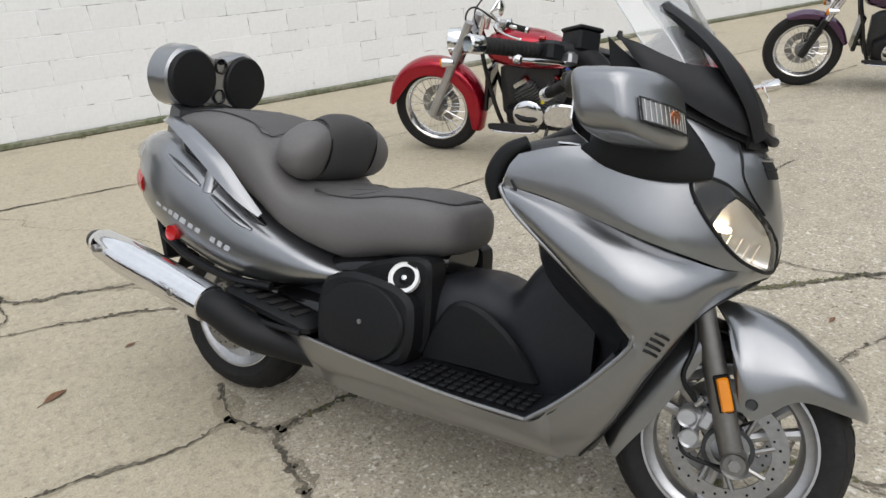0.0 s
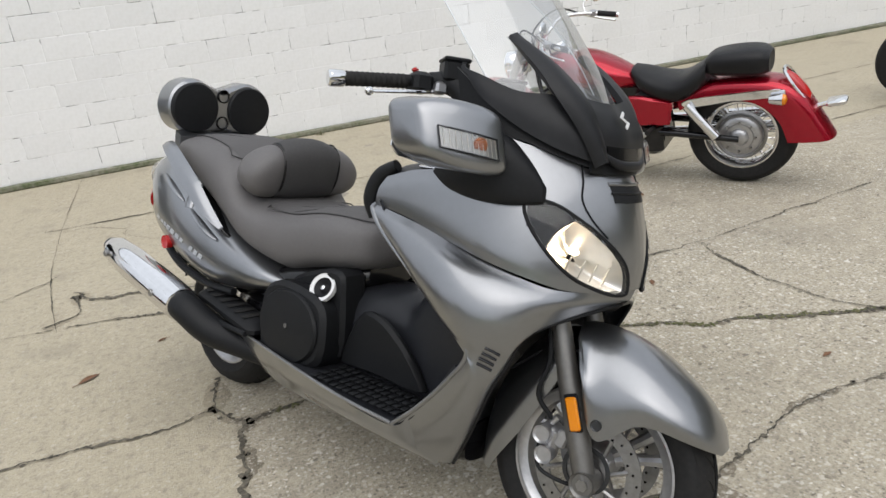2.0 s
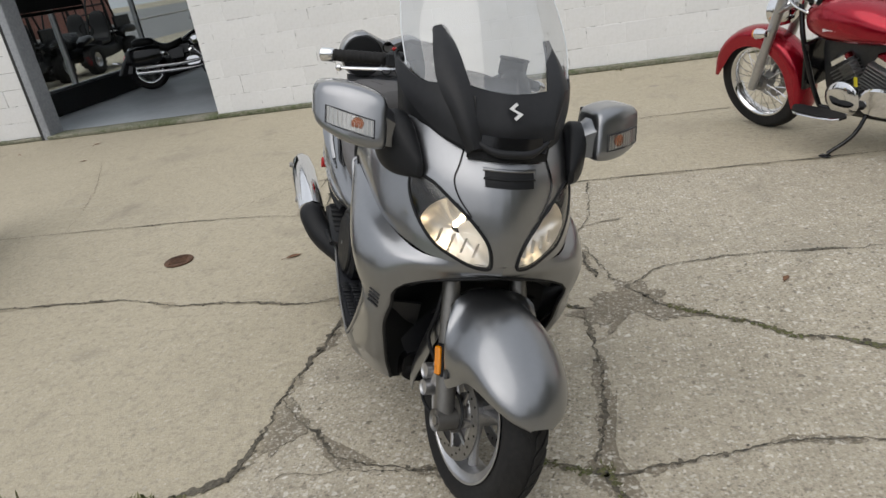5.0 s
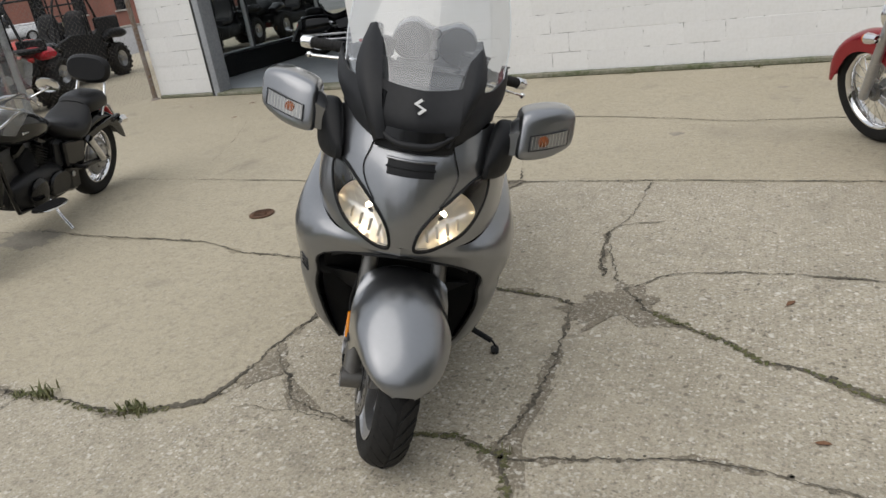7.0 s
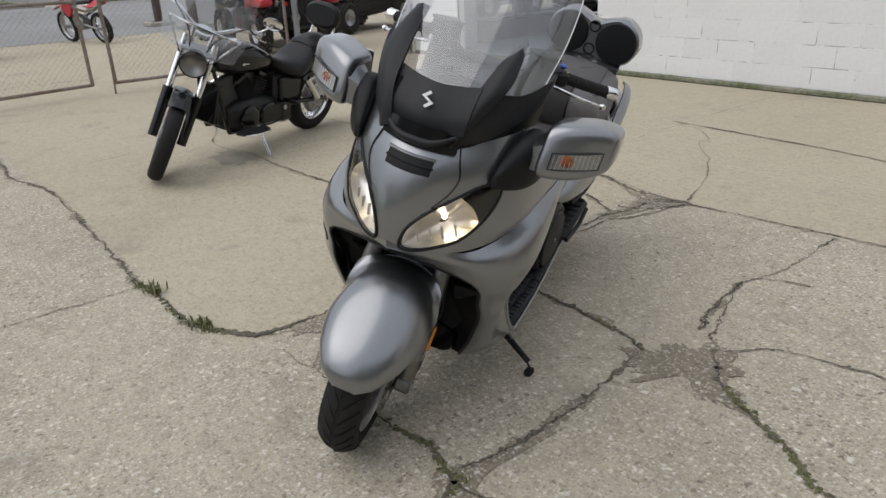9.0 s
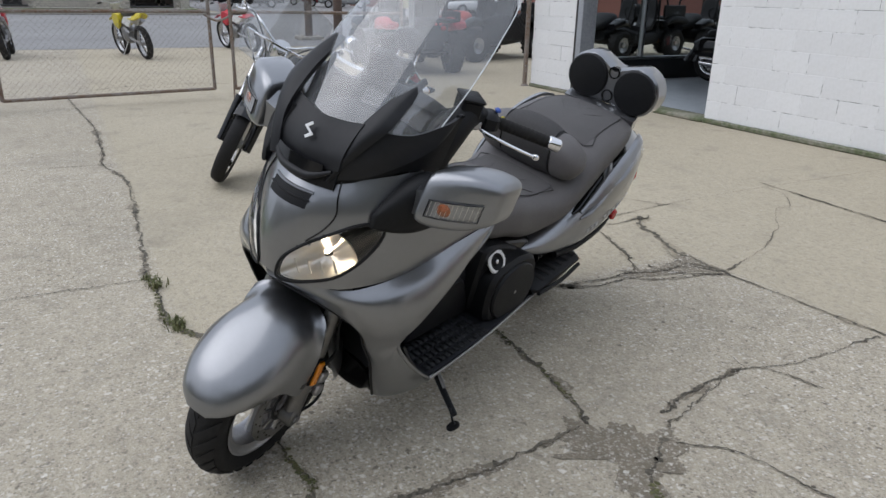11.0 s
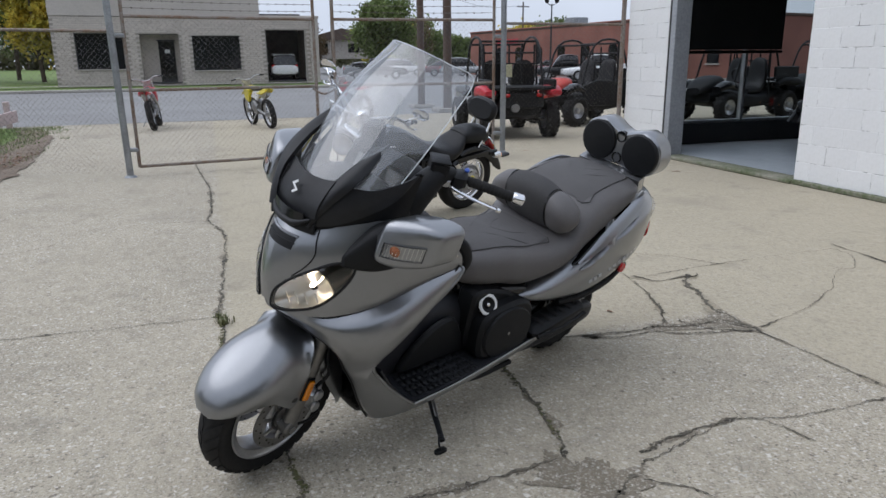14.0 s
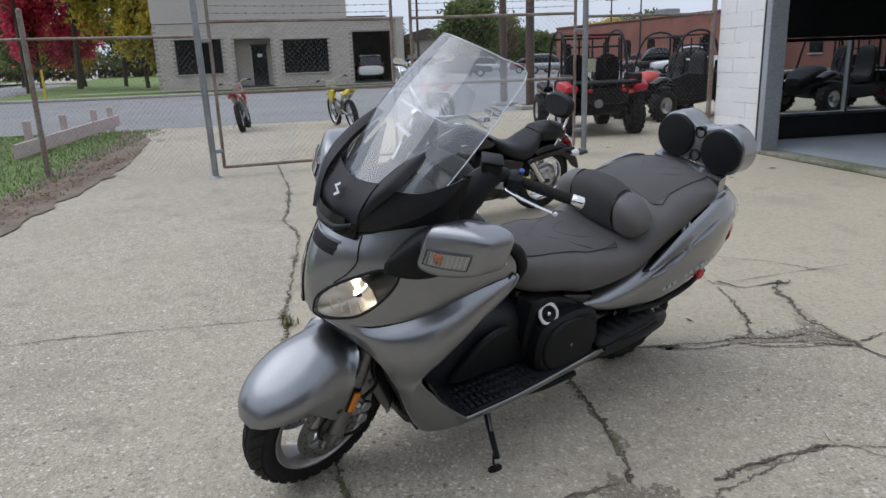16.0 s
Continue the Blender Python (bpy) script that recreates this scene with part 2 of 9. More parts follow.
M = {
    "concrete": concrete("concrete"),
    "crack": mat("crack_soil", (0.030, 0.027, 0.020), 0.95, col2=(0.17, 0.15, 0.115), scale=(7, 80), amount=1.0, bump=0.6),
    "moss": mat("crack_moss", (0.085, 0.098, 0.034), 0.95, col2=(0.14, 0.125, 0.065), scale=(14, 90), amount=1.0, island=0.3),
    "patch": concrete("crumbled_concrete", (0.250, 0.215, 0.160), (0.160, 0.138, 0.102)),
    "weed": mat("weed", (0.10, 0.125, 0.04), 0.7, col2=(0.17, 0.15, 0.07), amount=1.0, island=0.3),
    "rust": mat("rust", (0.16, 0.085, 0.05), 0.85, 0.3, col2=(0.08, 0.05, 0.035), scale=(12, 90), amount=1.0, bump=0.4),
    "block": mat("white_wall_paint", (0.80, 0.805, 0.81), 0.62, col2=(0.73, 0.735, 0.73), scale=(1.2, 30), amount=0.8, bump=0.35, bump_scale=160, ob_random=0.03),
    "block_far": mat("white_wall_paint_far", (0.80, 0.805, 0.81), 0.62, col2=(0.73, 0.735, 0.73), scale=(1.2, 30), amount=0.8, bump=0.35, bump_scale=160, island=0.03),
    "mortar": mat("painted_mortar", (0.79, 0.795, 0.795), 0.8, col2=(0.10, 0.10, 0.095), scale=(1.7, 14), amount=0.95, bump=0.4, cut=(1.0, 1.18)),
    "footing": mat("mossy_footing", (0.26, 0.25, 0.20), 0.95, col2=(0.10, 0.12, 0.06), scale=(2.5, 25), amount=1.0, bump=0.8, bump_scale=40),
    "jamb": mat("grey_jamb_paint", (0.33, 0.35, 0.38), 0.45, col2=(0.22, 0.23, 0.25), scale=(2, 30), amount=0.8),
    "dark_metal": mat("dark_metal", (0.035, 0.037, 0.04), 0.4, 0.4, col2=(0.05, 0.05, 0.05), amount=0.8),
    "shopfloor": mat("grey_floor_paint", (0.33, 0.36, 0.39), 0.35, col2=(0.26, 0.285, 0.31), scale=(0.8, 12), amount=1.0),
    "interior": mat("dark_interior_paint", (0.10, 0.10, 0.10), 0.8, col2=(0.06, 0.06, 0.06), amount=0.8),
    "pane": glass("window_glass", (0.9, 0.93, 0.93), clear=0.88, mirror=0.04),
    "galv": mat("galvanised_steel", (0.36, 0.38, 0.40), 0.45, 0.75, col2=(0.24, 0.25, 0.26), scale=(6, 60), amount=1.0),
    "rusty_pipe": mat("rusty_pipe", (0.19, 0.125, 0.085), 0.75, 0.35, col2=(0.30, 0.28, 0.26), scale=(5, 40), amount=1.0, bump=0.3),
    "wire": mat("chain_wire", (0.20, 0.19, 0.18), 0.6, 0.5, col2=(0.12, 0.095, 0.075), scale=(3, 30), amount=1.0),
    "asphalt": mat("worn_asphalt", (0.265, 0.262, 0.258), 0.9, col2=(0.205, 0.203, 0.20), scale=(0.25, 25), amount=1.0, bump=0.5),
    "kerb": mat("kerb_concrete", (0.45, 0.43, 0.38), 0.9, col2=(0.32, 0.30, 0.27), scale=(0.7, 20), amount=1.0),
    "lawn": mat("lawn", (0.11, 0.20, 0.04), 0.9, col2=(0.18, 0.22, 0.07), scale=(0.8, 30), amount=1.0, bump=1.0, bump_scale=60),
    "grass": mat("grass_blades", (0.10, 0.19, 0.04), 0.75, col2=(0.17, 0.18, 0.07), scale=(1.5, 30), amount=1.0, island=0.35),
    "dirt": mat("bare_dirt", (0.24, 0.19, 0.145), 0.95, col2=(0.13, 0.10, 0.07), scale=(2, 30), amount=1.0, bump=0.8),
    "dead_leaf": mat("dead_leaf", (0.20, 0.10, 0.05), 0.8, col2=(0.11, 0.055, 0.03), amount=1.0, island=0.4),
    "pinkwood": mat("faded_pink_paint", (0.55, 0.43, 0.43), 0.75, col2=(0.44, 0.36, 0.35), scale=(3, 40), amount=1.0),
    "yellow": mat("yellow_paint", (0.62, 0.45, 0.05), 0.5, col2=(0.5, 0.36, 0.05)),
    "beige_brick": mat("beige_brick", (0.53, 0.475, 0.43), 0.85, col2=(0.45, 0.40, 0.36), scale=(1, 15), amount=1.0, ob_random=0.09),
    "beige_brick_far": mat("beige_brick_far", (0.53, 0.475, 0.43), 0.85, col2=(0.45, 0.40, 0.36), scale=(1, 15), amount=1.0, island=0.09),
    "beige_mortar": mat("beige_mortar", (0.33, 0.30, 0.27), 0.9),
    "cladding": mat("grey_cladding", (0.48, 0.435, 0.40), 0.6, col2=(0.42, 0.38, 0.35), scale=(0.5, 10), amount=1.0),
    "trim_stone": mat("pale_trim", (0.42, 0.39, 0.35), 0.8),
    "dark_glass": mat("dark_window_glass", (0.012, 0.013, 0.015), 0.06, col2=(0.02, 0.02, 0.022), scale=(0.6, 8), spec=0.6),
    "red_brick": mat("red_brick_wall", (0.27, 0.115, 0.085), 0.9, col2=(0.19, 0.085, 0.065), scale=(0.6, 9), amount=1.0, bump=0.5, bump_scale=14),
    "pole_paint": mat("brown_steel_pole", (0.075, 0.06, 0.055), 0.6, 0.3, col2=(0.11, 0.07, 0.05), scale=(3, 30), amount=1.0),
    "bark": mat("bark", (0.085, 0.065, 0.05), 0.95, col2=(0.05, 0.04, 0.03), scale=(3, 25), amount=1.0, bump=0.8),
    "leaf_green": mat("leaves_green", (0.13, 0.185, 0.06), 0.7, col2=(0.19, 0.235, 0.085), scale=(0.4, 6), amount=1.0, island=0.45),
    "leaf_yellow": mat("leaves_yellow", (0.70, 0.53, 0.08), 0.7, col2=(0.38, 0.38, 0.09), scale=(0.35, 6), amount=1.0, island=0.45),
    "leaf_red": mat("leaves_red", (0.74, 0.10, 0.17), 0.7, col2=(0.52, 0.06, 0.11), scale=(0.4, 6), amount=1.0, island=0.45),
    "leaf_far": mat("leaves_far", (0.15, 0.17, 0.085), 0.8, col2=(0.20, 0.19, 0.11), scale=(0.2, 3), amount=1.0, island=0.35),
    "leaf_brown": mat("leaves_brown", (0.16, 0.12, 0.07), 0.8, col2=(0.11, 0.08, 0.05), scale=(0.4, 6), amount=1.0, island=0.4),
    # vehicles
    "silver": mat("silver_grey_metallic_paint", (0.192, 0.219, 0.272), 0.33, 0.96, col2=(0.178, 0.203, 0.252), scale=(4, 60), amount=0.5, coat=1.0, flake=0.02, rough_var=0.04),
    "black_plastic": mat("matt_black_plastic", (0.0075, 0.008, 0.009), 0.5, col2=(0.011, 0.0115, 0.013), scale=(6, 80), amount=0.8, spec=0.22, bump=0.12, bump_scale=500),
    "dark_grey_plastic": mat("charcoal_plastic", (0.014, 0.015, 0.018), 0.4, col2=(0.020, 0.021, 0.025), scale=(5, 80), amount=0.8, spec=0.3, bump=0.1, bump_scale=600),
    "gloss_black": mat("gloss_black_paint", (0.006, 0.006, 0.007), 0.14, col2=(0.009, 0.009, 0.010), coat=0.15, spec=0.35),
    "engine_black": mat("satin_black_casting", (0.010, 0.010, 0.011), 0.38, col2=(0.016, 0.016, 0.017), scale=(12, 90), amount=0.9, spec=0.3, bump=0.2),
    "visor": mat("satin_black_visor", (0.012, 0.0125, 0.014), 0.45, col2=(0.017, 0.0175, 0.020), scale=(4, 60), amount=0.7, spec=0.27),
    "seat_grey": mat("grey_vinyl", (0.122, 0.116, 0.116), 0.56, col2=(0.104, 0.099, 0.099), scale=(5, 120), amount=0.8, bump=0.25, bump_scale=420),
    "seat_inlay": mat("grey_suede", (0.093, 0.089, 0.090), 0.8, col2=(0.079, 0.076, 0.076), scale=(5, 150), amount=0.8, bump=0.3, bump_scale=500),
    "seat_dark": mat("charcoal_suede", (0.045, 0.044, 0.045), 0.85, col2=(0.06, 0.058, 0.058), scale=(5, 150), amount=0.8, bump=0.3, bump_scale=500),
    "seat_black": mat("black_leather", (0.008, 0.008, 0.009), 0.4, col2=(0.012, 0.012, 0.013), scale=(5, 120), amount=0.8, spec=0.25, bump=0.25, bump_scale=380),
    "rubber": mat("tyre_rubber", (0.012, 0.012, 0.0125), 0.75, col2=(0.022, 0.021, 0.020), scale=(6, 70), amount=0.8, spec=0.25, bump=0.15, bump_scale=260),
    "chrome": mat("chrome", (0.78, 0.78, 0.79), 0.07, 1.0, col2=(0.7, 0.7, 0.71), scale=(5, 50), amount=0.5, rough_var=0.06),
    "alloy": mat("cast_alloy", (0.50, 0.50, 0.51), 0.36, 0.85, col2=(0.4, 0.4, 0.41), scale=(7, 70), amount=0.8),
    "steel": mat("brushed_steel", (0.34, 0.335, 0.33), 0.36, 0.95, col2=(0.25, 0.245, 0.24), scale=(9, 90), amount=0.8),
    "fork": mat("dull_fork_alloy", (0.20, 0.195, 0.185), 0.42, 0.8, col2=(0.16, 0.155, 0.15), scale=(7, 70), amount=0.8),
    "engine": mat("grey_engine_casting", (0.27, 0.27, 0.27), 0.45, 0.8, col2=(0.17, 0.17, 0.17), scale=(12, 90), amount=0.9, bump=0.3),
    "amber_foil": mat("amber_reflector_foil", (0.50, 0.20, 0.09), 0.25, 0.7, col2=(0.34, 0.11, 0.05), scale=(30, 160), amount=1.0, bump=0.6, bump_scale=220),
    "orange": mat("amber_lens", (0.72, 0.24, 0.006), 0.22, col2=(0.62, 0.19, 0.006), scale=(9, 90), spec=0.7),
    "redlens": mat("red_lens", (0.45, 0.015, 0.015), 0.15, col2=(0.32, 0.01, 0.01), spec=0.7),
    "red_paint": mat("candy_red_paint", (0.36, 0.003, 0.018), 0.24, 0.65, col2=(0.30, 0.002, 0.014), scale=(3, 40), amount=0.6, coat=0.5, rough_var=0.05),
    "red_plastic": mat("red_plastic", (0.48, 0.02, 0.035), 0.38, col2=(0.40, 0.016, 0.028)),
    "orange_plastic": mat("orange_red_plastic", (0.52, 0.045, 0.028), 0.4),
    "yellow_plastic": mat("yellow_plastic", (0.60, 0.50, 0.02), 0.4),
    "white_mark": mat("white_print", (0.75, 0.75, 0.75), 0.5),
    "grey_mark": mat("pale_grey_print", (0.42, 0.43, 0.45), 0.35, 0.3),
    "switch_blue": mat("blue_switch", (0.03, 0.09, 0.42), 0.4),
    "lens": glass("clear_lens", (1, 1, 1), clear=0.95, mirror=0.06),
    "screen": glass("windscreen_plastic", (0.93, 0.95, 0.96), clear=0.84, rough=0.05, mirror=0.13, haze=0.13),
    "reflector": mat("headlamp_reflector", (0.84, 0.80, 0.73), 0.34, 1.0, col2=(0.7, 0.69, 0.66), scale=(14, 60), amount=0.6),
    "screen_rim": mat("polished_acrylic_edge", (0.62, 0.65, 0.67), 0.15, col2=(0.5, 0.53, 0.55)),
    "signal_foil": mat("signal_reflector_foil", (0.42, 0.42, 0.41), 0.3, 0.85, col2=(0.26, 0.26, 0.25), scale=(14, 160), amount=0.5, bump=0.15, bump_scale=220),
    "pale_card": mat("pale_card", (0.62, 0.58, 0.36), 0.7),
    "bulb_on": mat("lit_bulb", (1, 0.9, 0.7), 0.3, emit=(1.0, 0.80, 0.53, 15.0)),
    "white_car": mat("white_car_paint", (0.68, 0.68, 0.68), 0.2, coat=0.7, col2=(0.62, 0.62, 0.62)),
    "blue_car": mat("slate_blue_car_paint", (0.06, 0.07, 0.09), 0.2, 0.4, coat=0.7),
    "silver_car": mat("silver_car_paint", (0.38, 0.39, 0.40), 0.25, 0.6, coat=0.7),
    "maroon_car": mat("dark_red_car_paint", (0.16, 0.02, 0.025), 0.2, 0.2, coat=0.7),
    "purple": mat("dark_purple_paint", (0.05, 0.008, 0.05), 0.18, 0.3, coat=0.8),
}


# ---- mesh helpers ----
# leaves let some of the light through
for key in ("leaf_green", "leaf_yellow", "leaf_red", "leaf_brown", "leaf_far"):
    nt = M[key].node_tree
    solid_bsdf = nt.nodes["Principled BSDF"]
    glow_through = nt.nodes.new("ShaderNodeBsdfTranslucent")
    nt.links.new(solid_bsdf.inputs["Base Color"].links[0].from_socket, glow_through.inputs["Color"])
    both_ways = nt.nodes.new("ShaderNodeMixShader")
    both_ways.inputs["Fac"].default_value = 0.55
    nt.links.new(solid_bsdf.outputs["BSDF"], both_ways.inputs[1])
    nt.links.new(glow_through.outputs["BSDF"], both_ways.inputs[2])
    nt.links.new(both_ways.outputs["Shader"], nt.nodes["Material Output"].inputs["Surface"])


class Shape:
    """Collects the faces of one mesh."""

    def __init__(self):
        self.v, self.f = [], []

    def add(self, verts, faces, m=None):
        n = len(self.v)
        self.v += [tuple(m @ Vector(p)) if m is not None else tuple(p) for p in verts]
        self.f += [tuple(i + n for i in f) for f in faces]
        return self

    def box(self, size, centre=(0, 0, 0), m=None, bevel=0.0, taper=1.0):
        """A box with bevelled edges; taper narrows its top."""
        sx, sy, sz = [s / 2 for s in size]
        b = min(bevel, sx * 0.9, sy * 0.9, sz * 0.9)
        rings = [(-sz, b), (-sz + b, 0), (sz - b, 0), (sz, b)] if b else [(-sz, 0), (sz, 0)]
        pts, faces = [], []
        for z, inset in rings:
            k = 1 + (taper - 1) * (z + sz) / (2 * sz)
            x, y = (sx - inset) * k, (sy - inset) * k
            c = b * k if b else 0
            if b:
                x0, y0 = sx * k - inset, sy * k - inset
                pts += [(-x0 + c, -y0, z), (x0 - c, -y0, z), (x0, -y0 + c, z), (x0, y0 - c, z), (x0 - c, y0, z), (-x0 + c, y0, z), (-x0, y0 - c, z), (-x0, -y0 + c, z)]
            else:
                pts += [(-x, -y, z), (x, -y, z), (x, y, z), (-x, y, z)]
        n = 8 if b else 4
        faces.append(tuple(reversed(range(n))))
        for r in range(len(rings) - 1):
            for i in range(n):
                j = (i + 1) % n
                faces.append((r * n + i, r * n + j, (r + 1) * n + j, (r + 1) * n + i))
        faces.append(tuple(range((len(rings) - 1) * n, len(rings) * n)))
        c = Vector(centre)
        return self.add([Vector(p) + c for p in pts], faces, m)

    def tube(self, pts, r, seg=8, smooth=0, cap=True, flat=1.0, m=None, closed=False):
        """A round bar along points; r may be one radius or one for each point; smooth: points put in between."""
        pts = [Vector(p) for p in pts]
        rs = list(r) if isinstance(r, (list, tuple)) else [r] * len(pts)
        if smooth:
            pts, rs = spline(pts, smooth, closed), [x[0] for x in spline([Vector((a, 0, 0)) for a in rs], smooth, closed)]
        n = len(pts)
        up = None
        verts, faces = [], []
        for i, p in enumerate(pts):
            if closed:
                d = (pts[(i + 1) % n] - pts[i - 1]).normalized()
            else:
                d = (pts[min(i + 1, n - 1)] - pts[max(i - 1, 0)]).normalized()
            if up is None:
                up = d.cross(Vector((0, 0, 1)) if abs(d.z) < 0.9 else Vector((0, 1, 0))).normalized()
            up = (up - d * up.dot(d)).normalized()
            side = d.cross(up)
            for k in range(seg):
                a = 2 * math.pi * k / seg
                verts.append(p + (up * math.cos(a) + side * math.sin(a) * flat) * rs[i])
        for i in range(n if closed else n - 1):
            for k in range(seg):
                j = (k + 1) % seg
                i2 = (i + 1) % n
                faces.append((i * seg + k, i * seg + j, i2 * seg + j, i2 * seg + k))
        if cap and not closed:
            faces.append(tuple(reversed(range(seg))))
            faces.append(tuple(range((n - 1) * seg, n * seg)))
        return self.add(verts, faces, m)

    def lathe(self, profile, seg=32, m=None, arc=1.0, closed=False):
        """Turns (radius, height) pairs round the y axis."""
        verts, faces = [], []
        n = len(profile)
        steps = seg if arc >= 1 else seg + 1
        for k in range(steps):
            a = 2 * math.pi * arc * k / seg
            for r, h in profile:
                verts.append((r * math.cos(a), h, r * math.sin(a)))
        for k in range(seg):
            k2 = (k + 1) % steps
            for i in range(n if closed else n - 1):
                i2 = (i + 1) % n
                faces.append((k * n + i, k2 * n + i, k2 * n + i2, k * n + i2))
        return self.add(verts, faces, m)

    def disc(self, r, h0, h1, seg=32, m=None, r0=0.0, bevel=0.0):
        """A disc or ring with its axis along y."""
        b = bevel
        prof = [(r0, h0), (r - b, h0), (r, h0 + b), (r, h1 - b), (r - b, h1), (r0, h1)]
        return self.lathe(prof, seg, m, closed=r0 > 0)

    def sheet(self, rows, nu=4, nv=4, thick=0.0, m=None, closed_u=False):
        """A smooth surface through a grid of points, with thickness if wanted."""
        rows = [spline([Vector(p) for p in row], nv, False) for row in rows]
        cols = list(zip(*rows))
        cols = [spline(list(c), nu, closed_u) for c in cols]
        grid = list(zip(*cols))
        nr, nc = len(grid), len(grid[0])
        verts = [p for row in grid for p in row]
        faces = []
        for i in range(nr if closed_u else nr - 1):
            i2 = (i + 1) % nr
            for j in range(nc - 1):
                faces.append((i * nc + j, i * nc + j + 1, i2 * nc + j + 1, i2 * nc + j))
        if not thick:
            return self.add(verts, faces, m)
        nrm = [Vector((0, 0, 0)) for _ in verts]
        for f in faces:
            a = (verts[f[2]] - verts[f[0]]).cross(verts[f[3]] - verts[f[1]])
            for i in f:
                nrm[i] = nrm[i] + a
        inner = [p - q.normalized() * thick if q.length else p for p, q in zip(verts, nrm)]
        k = len(verts)
        allf = faces + [tuple(reversed([i + k for i in f])) for f in faces]
        border = []
        if not closed_u:
            border += [(j, j + 1) for j in range(nc - 1)][::-1] and [(j + 1, j) for j in range(nc - 1)]
            border += [((nr - 1) * nc + j, (nr - 1) * nc + j + 1) for j in range(nc - 1)]
        last = nr if closed_u else nr - 1
        border += [(i * nc, ((i + 1) % nr) * nc) for i in range(last)]
        border += [(((i + 1) % nr) * nc + nc - 1, i * nc + nc - 1) for i in range(last)]
        allf += [(b, a, a + k, b + k)[::-1] for a, b in border]
        return self.add(verts + inner, allf, m)

    def blob(self, rings, seg=20, n=3, m=None, power=2.0):
        """A closed body: cross-sections (centre x, half width, z low, z high, y) along x, each a rounded oval."""
        loops = []
        for x, w, z0, z1, *y in rings:
            y = y[0] if y else 0.0
            loop = []
            for k in range(seg):
                a = 2 * math.pi * k / seg
                c, s = math.cos(a), math.sin(a)
                e = 2 / power
                loop.append(Vector((x, y + w * math.copysign(abs(c) ** e, c), (z0 + z1) / 2 + (z1 - z0) / 2 * math.copysign(abs(s) ** e, s))))
            loops.append(loop)
        cols = [spline([lp[k] for lp in loops], n) for k in range(seg)]
        count = len(cols[0])
        verts = [cols[k][i] for i in range(count) for k in range(seg)]
        faces = [(i * seg + k, i * seg + (k + 1) % seg, (i + 1) * seg + (k + 1) % seg, (i + 1) * seg + k) for i in range(count - 1) for k in range(seg)]
        faces += [tuple(reversed(range(seg))), tuple(range((count - 1) * seg, count * seg))]
        return self.add(verts, faces, m)

    def plate(self, outline, h0, h1, m=None, smooth=0, axis="y", bevel=0.0):
        """An outline of (a, b) pairs drawn out between two heights along an axis."""
        if smooth:
            outline = [(p[0], p[1]) for p in spline([Vector((a, b, 0)) for a, b in outline], smooth, True)]
        put = {"y": lambda a, b, h: (a, h, b), "x": lambda a, b, h: (h, a, b), "z": lambda a, b, h: (a, b, h)}[axis]
        n = len(outline)
        ca, cb = sum(p[0] for p in outline) / n, sum(p[1] for p in outline) / n
        levels = [(h0, 0.0), (h1, 0.0)]
        if bevel:
            s = math.copysign(1, h1 - h0)
            levels = [(h0, bevel), (h0 + s * bevel, 0), (h1 - s * bevel, 0), (h1, bevel)]
        verts = []
        for h, inset in levels:
            for a, b in outline:
                d = math.hypot(a - ca, b - cb) or 1
                k = max(0.0, 1 - inset / d)
                verts.append(put(ca + (a - ca) * k, cb + (b - cb) * k, h))
        faces = [tuple(range(n)), tuple(reversed(range((len(levels) - 1) * n, len(levels) * n)))]
        for r in range(len(levels) - 1):
            for i in range(n):
                j = (i + 1) % n
                faces.append((r * n + j, r * n + i, (r + 1) * n + i, (r + 1) * n + j))
        return self.add(verts, faces, m)

    def mirrored(self):
        """The same shape on the other side of the middle plane."""
        s = Shape()
        s.v = [(x, -y, z) for x, y, z in self.v]
        s.f = [tuple(reversed(f)) for f in self.f]
        return s

    def both(self):
        o = self.mirrored()
        return self.add(o.v, o.f)


def spline(pts, n, closed=False):
    """Catmull-Rom points through pts, n steps between each two."""
    if n <= 1 or len(pts) < 2:
        return list(pts)
    out = []
    count = len(pts)
    for i in range(count if closed else count - 1):
        if closed:
            a, b, c, d = pts[i - 1], pts[i], pts[(i + 1) % count], pts[(i + 2) % count]
        else:
            b, c = pts[i], pts[i + 1]
            a = pts[i - 1] if i else b * 2 - c
            d = pts[i + 2] if i + 2 < count else c * 2 - b
        for k in range(n):
            t = k / n
            out.append(0.5 * ((2 * b) + (c - a) * t + (2 * a - 5 * b + 4 * c - d) * t * t + (3 * b - a - 3 * c + d) * t ** 3))
    if not closed:
        out.append(pts[-1].copy())
    return out


def mesh_of(name, shape, material, angle=38, weld=0.0):
    me = bpy.data.meshes.new(name)
    me.from_pydata(shape.v, [], shape.f)
    bm = bmesh.new()
    bm.from_mesh(me)
    if weld:
        bmesh.ops.remove_doubles(bm, verts=bm.verts, dist=weld)
    bmesh.ops.recalc_face_normals(bm, faces=bm.faces)
    bm.to_mesh(me)
    bm.free()
    if angle:
        me.polygons.foreach_set("use_smooth", [True] * len(me.polygons))
        me.set_sharp_from_angle(angle=radians(angle))
    me.materials.append(material)
    return me


def part(name, shape, material, parent=None, label="", angle=38, weld=0.0):
    """One mesh object under a thing or a part."""
    ob = new(name, mesh_of(name, shape, material, angle, weld))
    ob.parent = parent
    return tagged(ob, label=label)


def thing(name, label, category, m=None, group="", kind=""):
    ob = new(name)
    ob.empty_display_size = 0.1
    if m is not None:
        ob.matrix_world = m
    return tagged(ob, label, category, group, kind)


